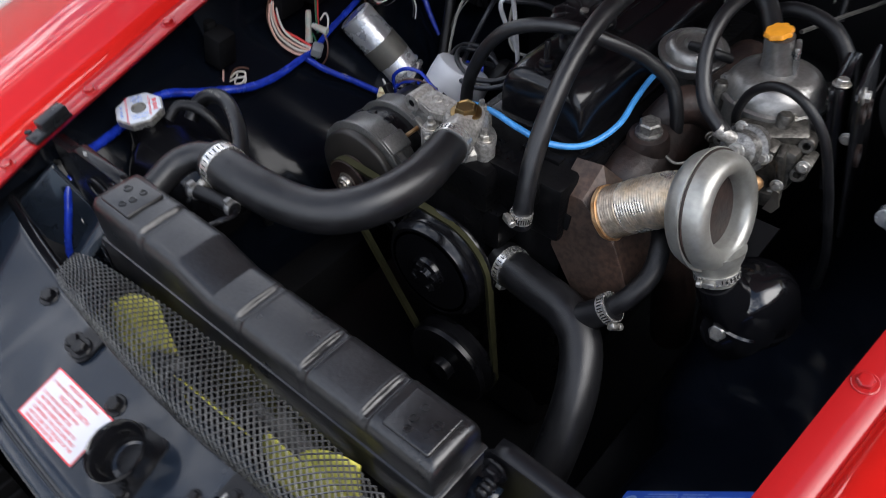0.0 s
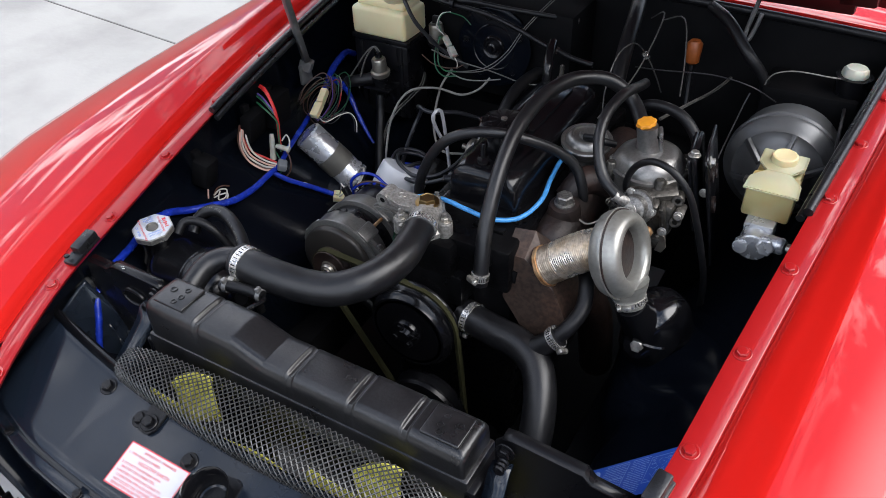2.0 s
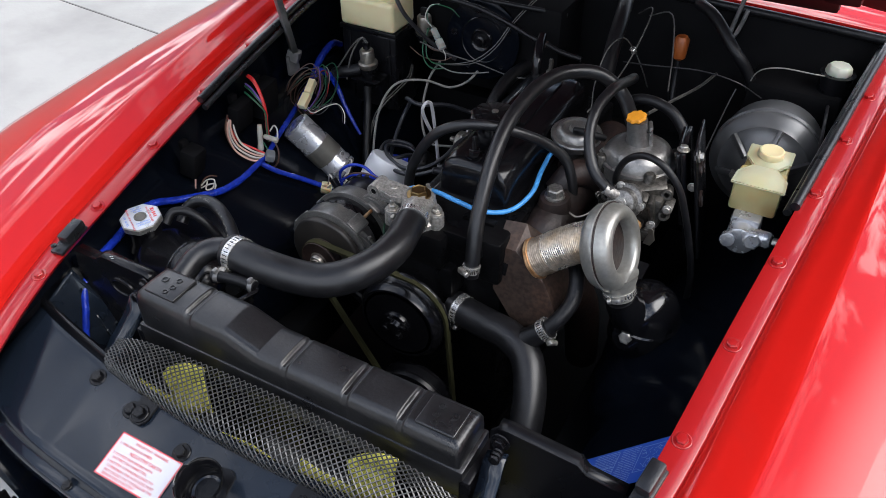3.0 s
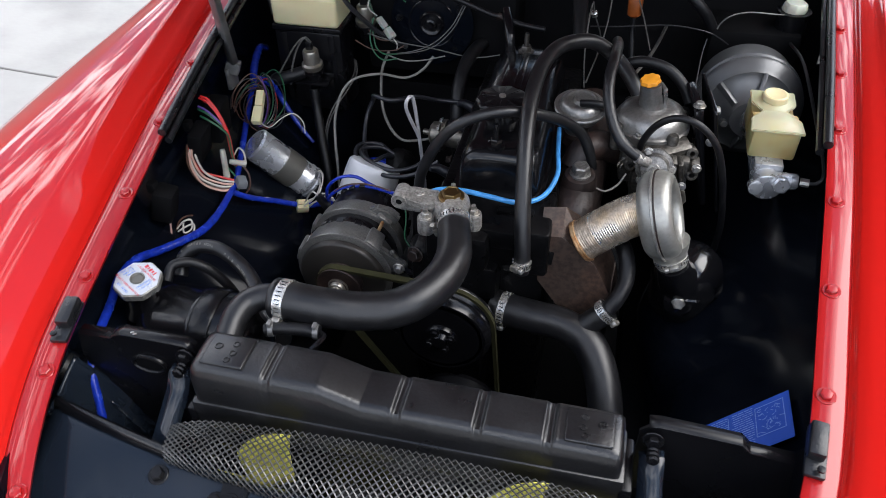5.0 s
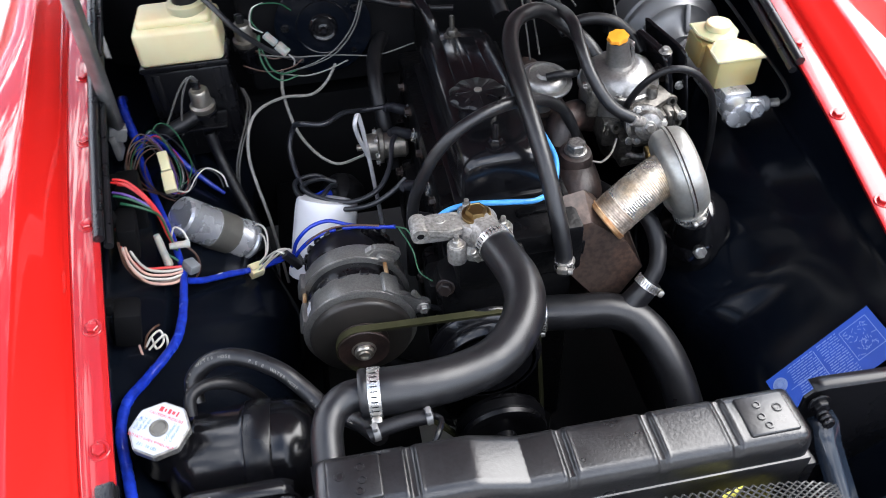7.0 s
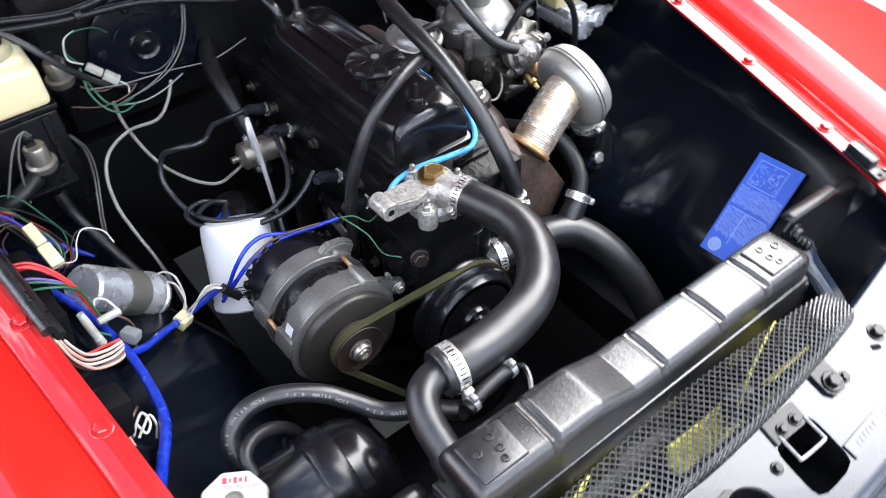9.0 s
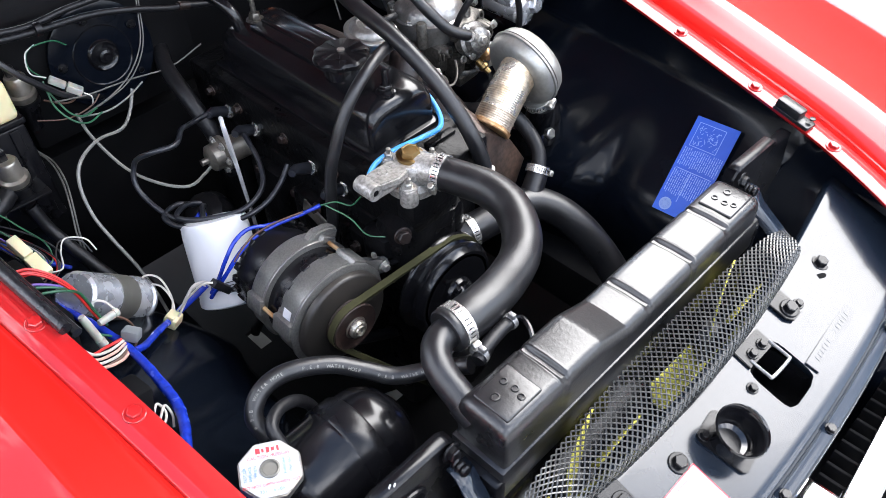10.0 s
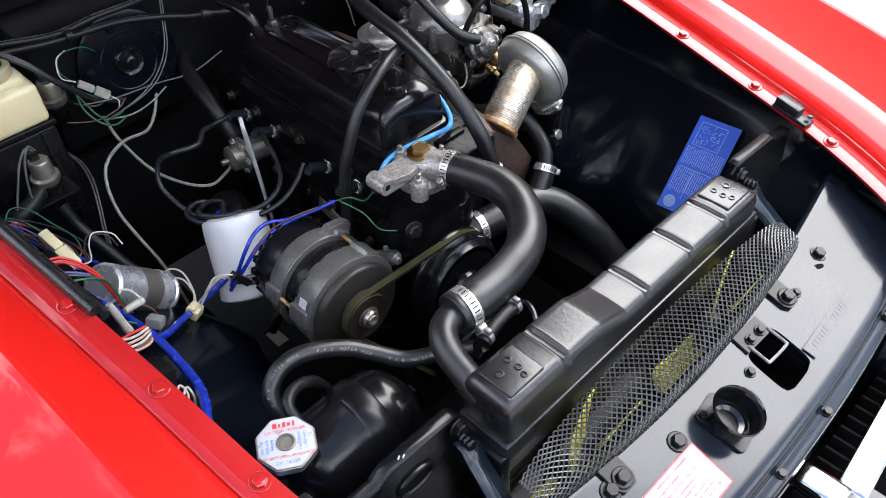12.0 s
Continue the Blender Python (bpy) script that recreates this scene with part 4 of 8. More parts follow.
ZINCBLACK = material("black_mesh_metal", (0.07, 0.07, 0.069), 0.28, metal=0.5, spots=0.5, scale=40)


def cooling_fan(x, spin):
    z0 = 0.535
    th = thing("cooling_fan", (x, -0.03, z0), "yellow plastic electric cooling fan", "fan", "cooling fans")
    hub = bmesh.new()
    lathe(hub, [(0.030, 0), (0.030, 0.016), (0.024, 0.020), (0, 0.021)], (x, -0.012, z0), (0, -1, 0), 20)
    part("hub", hub, SATIN, th, "black plastic hub")
    for k in range(4):
        a = spin + k * math.pi / 2
        out, across = Vector((math.cos(a), 0, math.sin(a))), Vector((math.sin(a), 0, -math.cos(a)))
        bm = bmesh.new()
        rows = []
        for f in np.linspace(0, 1, 7):
            r, half = 0.030 + 0.090 * f, 0.021 + 0.009 * f
            tip = 0.012 * f ** 3
            rows.append([Vector((x, -0.0225, z0)) + out * (r + 0.007 * t * f - tip * t * t) + across * (half * t + 0.008 * f * f) + Vector((0, 0.0085 * t, 0)) for t in np.linspace(-1, 1, 9)])
        grid_sheet(bm, rows)
        thicken(part("blade", bm, YELLOW, th), 0.002)
    return th


def top_hose():
    pts = [(-0.214, 0.052, 0.690), (-0.214, 0.070, 0.699), (-0.212, 0.092, 0.709), (-0.204, 0.109, 0.714), (-0.190, 0.119, 0.7155), (-0.172, 0.121, 0.715)]
    th = hose("radiator_elbow_pipe", pts, [0.0158, 0.0152, 0.0152, 0.0152, 0.0156, 0.0160], "bent black elbow pipe on the radiator outlet", RUBBER, 22, "pipe")
    part("hose_end", lathe(bmesh.new(), [(0.0165, -0.004), (0.0225, -0.004), (0.0240, -0.002), (0.0240, 0.003), (0.0225, 0.006)], (-0.174, 0.121, 0.715), (1, -0.05, 0), 28), RUBBER, th)
    pts = [(-0.172, 0.121, 0.715), (-0.148, 0.119, 0.715), (-0.110, 0.122, 0.711), (-0.075, 0.130, 0.706), (-0.042, 0.142, 0.705), (-0.015, 0.163, 0.709),
           (0.004, 0.195, 0.714), (0.009, 0.230, 0.716), (0.003, 0.266, 0.715), (-0.006, 0.302, 0.713)]
    th = hose("top_radiator_hose", pts, [0.0232, 0.0232, 0.0228, 0.0225, 0.0225, 0.0225, 0.0225, 0.0222, 0.0215, 0.021], "thick black rubber top radiator hose", RUBBER, 28)
    clamp_band(th, (-0.163, 0.120, 0.715), (1, -0.08, 0), 0.0236, (-0.05, -1, -0.35), 0.012)
    clamp_band(th, (-0.004, 0.298, 0.7135), (-0.3, 1, 0), 0.0216, (-1, 0, -0.4), 0.011)
    return th


def bottom_hose():
    pts = [(0.048, 0.324, 0.553), (0.066, 0.318, 0.554), (0.11, 0.309, 0.556), (0.15, 0.302, 0.556), (0.182, 0.287, 0.548), (0.204, 0.258, 0.530), (0.218, 0.220, 0.500), (0.225, 0.17, 0.45), (0.222, 0.11, 0.38)]
    th = hose("bottom_radiator_hose", pts, 0.0235, "thick black rubber bottom hose with a side branch", RUBBER, 26)
    clamp_band(th, (0.064, 0.3185, 0.554), (1, -0.2, 0.02), 0.0240, (0.1, -0.6, -1), 0.011)
    bm = bmesh.new()
    tube(bm, [(0.166, 0.296, 0.552), (0.182, 0.301, 0.568), (0.197, 0.306, 0.583), (0.205, 0.310, 0.592)], [0.019, 0.0165, 0.0155, 0.0155], 20, 6)
    part("branch", bm, RUBBER, th)
    clamp_band(th, (0.201, 0.3085, 0.588), (0.7, 0.25, 0.75), 0.0160, (0.5, -0.6, -0.6), 0.011)
    hose("heater_return_hose", [(0.203, 0.309, 0.590), (0.216, 0.322, 0.607), (0.223, 0.347, 0.625), (0.214, 0.375, 0.648), (0.19, 0.41, 0.65), (0.17, 0.46, 0.64)], 0.0110, "black rubber heater return hose", SOFTRUB, 16)
    return th


def bleed_pipe():
    th = hose("bleed_hose", [(-0.175, 0.082, 0.702), (-0.160, 0.086, 0.704), (-0.135, 0.090, 0.704), (-0.113, 0.091, 0.703)], 0.0075, "short black hose with wire clips behind the radiator tank", SOFTRUB, 12)
    for p, a in (((-0.168, 0.084, 0.703), (1, 0.2, 0)), ((-0.117, 0.091, 0.703), (1, 0.1, 0))):
        bm = bmesh.new()
        lathe(bm, [(0.0078, -0.003), (0.0086, -0.003), (0.0086, 0.003), (0.0078, 0.003)], p, a, 18)
        rbox(bm, Vector(p) + Vector((0, -0.002, 0.011)), (0.005, 0.008, 0.006), 0.001)
        part("wire_clip", bm, STAYGREY, th)
    bm = bmesh.new()
    tube(bm, [(-0.113, 0.091, 0.703), (-0.106, 0.085, 0.704), (-0.110, 0.072, 0.704), (-0.118, 0.060, 0.700)], 0.0030, 8, 5)
    part("pipe", bm, GLOSS, th)


# ---------------------------------------------------------------- expansion tank
def expansion_tank():
    th = thing("expansion_tank", (-0.31, 0.15, 0.52), "black painted coolant expansion tank with pressure cap", "tank")
    bm = bmesh.new()
    c, ax = Vector((-0.365, 0.152, 0.600)), Vector((1, 0.0, -0.04)).normalized()
    lathe(bm, [(0, -0.03), (0.022, -0.027), (0.042, -0.016), (0.053, 0.0), (0.056, 0.012), (0.057, 0.055), (0.0585, 0.057), (0.0585, 0.064), (0.057, 0.066), (0.057, 0.098), (0.055, 0.110), (0.046, 0.126), (0.026, 0.138), (0, 0.141)], c, ax, 32)
    part("body", bm, GLOSS, th)
    bm = bmesh.new()
    lathe(bm, [(0.0585, 0.060), (0.060, 0.062), (0.060, 0.086), (0.0585, 0.088)], c, ax, 32)
    part("strap", bm, SATIN, th)
    up = Vector((0.05, -0.10, 1)).normalized()
    cap_at = Vector((-0.378, 0.148, 0.680))
    bm = bmesh.new()
    lathe(bm, [(0.030, -0.055), (0.024, -0.040), (0.022, -0.018), (0.026, -0.016), (0.026, -0.010)], cap_at, up, 24)
    part("filler_neck", bm, GLOSS, th)
    m = frame_of(cap_at, up, (0, 1, 0))
    # the cap's plate is turned so that its print faces the front
    xx = Vector((0.866, -0.5, 0))
    xx = (xx - up * xx.dot(up)).normalized()
    m = Matrix((xx, up.cross(xx), up)).transposed().to_4x4()
    m.translation = cap_at
    bm = bmesh.new()
    oct8 = [(0.0305 * math.cos(a), 0.0305 * math.sin(a)) for a in (math.pi / 8 + k * math.pi / 4 for k in range(8))]
    prism(bm, oct8, m @ pose(0, 0, -0.010), 0.0105, 0.0012)
    cap = part("pressure_cap", bm, ZINC, th, "octagonal printed pressure cap")
    bm = bmesh.new()
    prism(bm, [(x * 0.94, y * 0.94) for x, y in oct8], m @ pose(0, 0, 0.0004), 0.0005)
    part("printed_plate", bm, CAPPLATE, cap)
    bm = bmesh.new()
    lathe(bm, [(0.0092, 0), (0.0092, 0.0016), (0.0076, 0.0022), (0.0062, 0.0002), (0, 0.0002)], m @ Vector((0, 0, 0.0008)), up, 24)
    part("center_rivet", bm, BANDGREY, cap)
    flat = m @ pose(0, 0, 0.0010)
    for text, size, x, y, turn, mat, align in (("CAUTION PRESSURE", 0.0042, 0, 0.0118, 0, REDINK, "CENTER"), ("DO NOT OPEN WHEN HOT", 0.0040, 0, -0.0158, 0, REDINK, "CENTER"), ("231  16 LBS.", 0.0046, 0, -0.0222, 0, BLUEPRINT, "CENTER"),
                                               ("TEST OR", 0.0038, -0.0212, -0.009, 90, BLUEPRINT, "LEFT"), ("REPLACE", 0.0038, -0.0165, -0.009, 90, BLUEPRINT, "LEFT"), ("WHEN", 0.0038, -0.0118, -0.006, 90, BLUEPRINT, "LEFT"),
                                               ("CHANGING", 0.0038, 0.0140, -0.010, 90, BLUEPRINT, "LEFT"), ("COOLANT", 0.0038, 0.0190, -0.009, 90, BLUEPRINT, "LEFT")):
        o = lettering(th, text, size, flat @ pose(x, y, 0, 0, 0, turn), mat, align)
        o.parent, o.matrix_parent_inverse = cap, Matrix()
    bm = bmesh.new()
    for k, w in enumerate((0.004, 0.002, 0.003, 0.003, 0.002)):
        rbox(bm, flat @ Vector((-0.009 + k * 0.0045, 0.0195, 0)), (w, 0.0055 - 0.0018 * (k % 2), 0.0003), 0, m.to_3x3().to_4x4())
    part("maker_mark", bm, REDINK, cap)
    EXPANSION = [(-0.352, 0.196, 0.648), (-0.352, 0.214, 0.664), (-0.336, 0.224, 0.676), (-0.312, 0.226, 0.679), (-0.286, 0.218, 0.676), (-0.258, 0.203, 0.667), (-0.238, 0.186, 0.655), (-0.215, 0.160, 0.645), (-0.185, 0.135, 0.650), (-0.165, 0.10, 0.670)]
    eh = hose("expansion_hose", EXPANSION, 0.0095, "black rubber hose between expansion tank and radiator", RUBBER, 14)
    run = spline(EXPANSION, 10)
    text = "P.E.B  WATER HOSE     P.E.B  WATER HOSE     P.E.B  WATER HOSE"
    step = 0.0037
    far = [0.0]
    for p, q in zip(run, run[1:]):
        far.append(far[-1] + (q - p).length)
    for k, ch in enumerate(text):
        at = 0.016 + step * k
        n = max(j for j in range(len(run) - 1) if far[j] <= at)
        along = (run[n + 1] - run[n]).normalized()
        p = run[n] + along * (at - far[n])
        face = Vector((-0.50, -0.42, 0.72))
        face = (face - along * face.dot(along)).normalized()
        if ch != " ":
            lettering(eh, ch, 0.0048, Matrix.Translation(p + face * 0.0096 - face.cross(along) * 0.002) @ Matrix((along, face.cross(along), face)).transposed().to_4x4(), W_GREYL, "CENTER")
    hose("overflow_hose", [(-0.352, 0.168, 0.664), (-0.350, 0.184, 0.676), (-0.334, 0.197, 0.674), (-0.314, 0.203, 0.662), (-0.298, 0.208, 0.638), (-0.287, 0.213, 0.605), (-0.278, 0.218, 0.56), (-0.27, 0.22, 0.50)], 0.0065, "thin black overflow hose beside the expansion tank", SOFTRUB, 12)


# ---------------------------------------------------------------- engine
def engine():
    th = thing("engine_block", (0.02, 0.55, 0.25), "black painted four cylinder engine block and head", "engine")
    bm = bmesh.new()
    rbox(bm, (0.030, 0.575, 0.44), (0.170, 0.46, 0.36), 0.015)
    part("block", bm, CASTING, th)
    for y in (0.40, 0.50, 0.60, 0.70):
        part("side_boss", rbox(bmesh.new(), (-0.060, y, 0.50), (0.03, 0.07, 0.20), 0.01), CASTING, th)
    bm = bmesh.new()
    rbox(bm, (0.034, 0.565, 0.650), (0.165, 0.47, 0.075), 0.006)
    part("thermostat_boss", rbox(bmesh.new(), (-0.005, 0.330, 0.655), (0.085, 0.05, 0.06), 0.01), CASTING, th)
    part("head_lug", rbox(bmesh.new(), (0.055, 0.345, 0.672), (0.07, 0.04, 0.03), 0.004), CASTING, th)
    part("gasket_strip", rbox(bmesh.new(), (0.065, 0.37, 0.690), (0.05, 0.012, 0.006), 0.002), CASTING, th)
    part("cylinder_head", bm, CASTING, th)
    for x, y in ((-0.06, 0.35), (0.030, 0.335)):
        part("water_boss", rbox(bmesh.new(), (x, y, 0.60), (0.045, 0.05, 0.06), 0.012), CASTING, th)
    bm = bmesh.new()
    rbox(bm, (-0.018, 0.335, 0.50), (0.108, 0.06, 0.30), 0.02)
    part("front_cover", bm, CASTING, th)
    bm = bmesh.new()
    rbox(bm, (0.03, 0.55, 0.25), (0.15, 0.42, 0.10), 0.02)
    part("sump", bm, DARK, th)
    bm = bmesh.new()
    tube(bm, [(-0.07, 0.318, 0.612), (-0.045, 0.318, 0.608), (-0.02, 0.320, 0.607)], 0.006, 8, 3)
    part("bracket_arm", bm, CASTING, th)
    add_bolt(BOLT_DARK, th, (-0.062, 0.312, 0.640), (-0.3, -1, 0.2), 8)
    for k, (y, z) in enumerate(((0.39, 0.58), (0.43, 0.545), (0.47, 0.60), (0.55, 0.57), (0.60, 0.60), (0.68, 0.56), (0.74, 0.59), (0.36, 0.53), (0.52, 0.53))):
        add_bolt(BOLT_STUD, th, (-0.0765 if z < 0.601 and any(abs(y - q) < 0.034 for q in (0.40, 0.50, 0.60, 0.70)) else -0.056, y, z), (-1, 0, 0.1), 31 * k)
    for k, y in enumerate((0.395, 0.455, 0.565, 0.675, 0.745)):
        add_bolt(BOLT_STUD, th, (-0.0485, y, 0.655), (-1, 0, 0.1), 23 * k)
    bm = bmesh.new()
    rbox(bm, (-0.082, 0.470, 0.588), (0.003, 0.052, 0.026), 0.002, pose(0, 0, 0, 18, 0, 0))
    part("metal_tag", bm, ALUDARK, th, "dull stamped metal tag")
    return th


def rocker_cover():
    th = thing("rocker_cover", (0.035, 0.57, 0.688), "black crackle painted rocker cover with filler cap", "engine cover")
    bm = bmesh.new()
    rows = []
    for y, k in [(0.403, 0.74), (0.404, 0.82), (0.4065, 0.885), (0.411, 0.935), (0.417, 0.968), (0.425, 0.99), (0.434, 1.0)] + [(y, 1.0) for y in np.linspace(0.44, 0.70, 12)] + [(0.714, 0.99), (0.722, 0.968), (0.729, 0.935), (0.734, 0.885), (0.737, 0.82), (0.738, 0.74)]:
        ring = []
        for x, z in ((-0.024, 0.688), (-0.0237, 0.705), (-0.0232, 0.722), (-0.0222, 0.732), (-0.0195, 0.741), (-0.0145, 0.748), (-0.007, 0.753), (0.002, 0.7558), (0.015, 0.757), (0.034, 0.7575), (0.053, 0.757), (0.066, 0.7558), (0.075, 0.753), (0.0825, 0.748), (0.0875, 0.741), (0.0902, 0.732), (0.0912, 0.722), (0.0917, 0.705), (0.092, 0.688)):
            ring.append((0.034 + (x - 0.034) * (0.5 + 0.5 * k), y, 0.688 + (z - 0.688) * k))
        rows.append(ring)
    vs = grid_sheet(bm, rows)
    bm.faces.new(vs[0])
    bm.faces.new(vs[-1][::-1])
    part("cover", bm, GLOSS, th, angle=70)
    bm = bmesh.new()
    rbox(bm, (0.034, 0.571, 0.690), (0.130, 0.350, 0.008), 0.003)
    part("base_flange", bm, GLOSS, th)
    bm = bmesh.new()
    rbox(bm, (0.030, 0.610, 0.7585), (0.050, 0.155, 0.006), 0.0025)
    rbox(bm, (0.030, 0.610, 0.7605), (0.012, 0.155, 0.006), 0.0025)
    part("raised_panel", bm, GLOSS, th)
    bm = bmesh.new()
    lathe(bm, [(0.026, 0), (0.026, 0.012), (0.024, 0.018)], (0.021, 0.500, 0.755), segs=24)
    part("filler_neck", bm, GLOSS, th)
    bm = bmesh.new()
    lathe(bm, [(0.030, 0.0), (0.036, 0.003), (0.037, 0.009), (0.034, 0.012), (0.012, 0.014), (0, 0.0145)], (0.021, 0.500, 0.774), segs=64, lobes=10, depth=0.035)
    cap = part("filler_cap", bm, SATIN, th, "scalloped black plastic oil filler cap")
    bm = bmesh.new()
    for k in range(8):
        a = k * math.pi / 4
        rbox(bm, (0.021 + 0.020 * math.cos(a), 0.500 + 0.020 * math.sin(a), 0.7878), (0.020, 0.0008, 0.0010), 0.0003, pose(0, 0, 0, 0, 0, math.degrees(a)), 1)
    part("spoke", bm, SATIN, cap)
    bm = bmesh.new()
    lathe(bm, [(0.005, 0), (0.005, 0.002), (0, 0.003)], (0.021, 0.500, 0.7885), segs=14)
    part("rivet", bm, ZINC, cap)
    for y in (0.424, 0.703):
        bm = bmesh.new()
        lathe(bm, [(0.013, 0), (0.013, 0.003), (0.010, 0.004)], (0.026, y, 0.755), segs=20)
        lathe(bm, [(0.0085, 0.004), (0.0085, 0.011), (0.007, 0.013)], (0.026, y, 0.755), segs=6)
        lathe(bm, [(0.0038, 0.012), (0.0038, 0.032), (0.003, 0.034), (0, 0.034)], (0.026, y, 0.755), segs=10)
        part("cover_nut", bm, GLOSS if y < 0.5 else CARBDARK, th)
    # lifting eye and breather at the back
    bm = bmesh.new()
    tube(bm, [(0.000, 0.705, 0.752), (-0.003, 0.712, 0.775), (-0.010, 0.735, 0.790), (-0.018, 0.765, 0.795)], 0.0085, 12, 5)
    part("breather_pipe", bm, GLOSS, th)
    return th


def thermostat():
    th = thing("thermostat_housing", (-0.017, 0.335, 0.685), "cast aluminium thermostat housing with brass plug", "engine part")
    bm = bmesh.new()
    lathe(bm, [(0.034, 0), (0.034, 0.010), (0.027, 0.016), (0.0255, 0.030), (0.024, 0.038), (0.0215, 0.041), (0, 0.041)], (-0.017, 0.338, 0.683), (0.0, -0.04, 1), 28)
    for x, y in ((-0.046, 0.312), (0.014, 0.332), (-0.022, 0.372)):
        lathe(bm, [(0.0115, 0), (0.0115, 0.022), (0.0105, 0.024), (0, 0.024)], (x, y, 0.684), segs=18)
    tube(bm, [(-0.014, 0.332, 0.709), (-0.010, 0.318, 0.711), (-0.006, 0.300, 0.7125)], [0.022, 0.020, 0.0195], 22, 4)
    part("housing", bm, ALU, th)
    bm = bmesh.new()
    prism(bm, [(-0.035, 0.322), (-0.035, 0.352), (-0.070, 0.352), (-0.092, 0.350), (-0.094, 0.330), (-0.078, 0.326), (-0.052, 0.318)], Matrix.Translation((0, 0, 0.712)), 0.012, 0.002)
    prism(bm, [(-0.035, 0.326), (-0.035, 0.334), (-0.088, 0.336), (-0.088, 0.328)], Matrix.Translation((0, 0, 0.700)), 0.014, 0.002)
    lathe(bm, [(0.0105, 0), (0.011, 0.002), (0.011, 0.028), (0.0105, 0.030), (0.0045, 0.030), (0.0045, 0)], (-0.0855, 0.354, 0.716), (0, -1, 0), 24)
    part("lug_arm", bm, ALU, th)
    bm = bmesh.new()
    lathe(bm, [(0.0044, 0), (0.0044, 0.0004), (0, 0.0004)], (-0.0855, 0.3255, 0.716), (0, -1, 0), 16)
    part("lug_hole", bm, DARK, th)
    bm = bmesh.new()
    for x, w in ((-0.060, 0.004), (-0.045, 0.005)):
        rbox(bm, (x, 0.340, 0.7243), (w, 0.008, 0.0012), 0.0005, None, 1)
    tube(bm, [(-0.060 + 0.006 * math.cos(a), 0.340 + 0.006 * math.sin(a), 0.7242) for a in np.linspace(0, 2 * math.pi, 17)], 0.0009, 6, 1)
    part("cast_mark", bm, ALU, th)
    bm = bmesh.new()
    lathe(bm, [(0.0172, 0), (0.0172, 0.004), (0.0155, 0.005)], (-0.017, 0.338, 0.7235), (0, -0.04, 1), 28)
    lathe(bm, [(0.0130, 0.004), (0.0130, 0.0095), (0.0115, 0.0118), (0.0102, 0.0118), (0.0095, 0.0110), (0, 0.0110)], (-0.017, 0.338, 0.7235), (0, -0.04, 1), 6)
    part("brass_plug", bm, BRASS, th, "hexagonal brass plug")
    for k, (x, y) in enumerate(((-0.046, 0.312), (0.014, 0.332), (-0.022, 0.372))):
        add_bolt(BOLT_ZINC, th, (x, y, 0.708), (0, 0, 1), k * 23)
        bm = bmesh.new()
        lathe(bm, [(0.0032, 0), (0.0032, 0.008), (0, 0.009)], (x, y, 0.713), segs=10)
        part("stud", bm, ZINC, th)
    return th


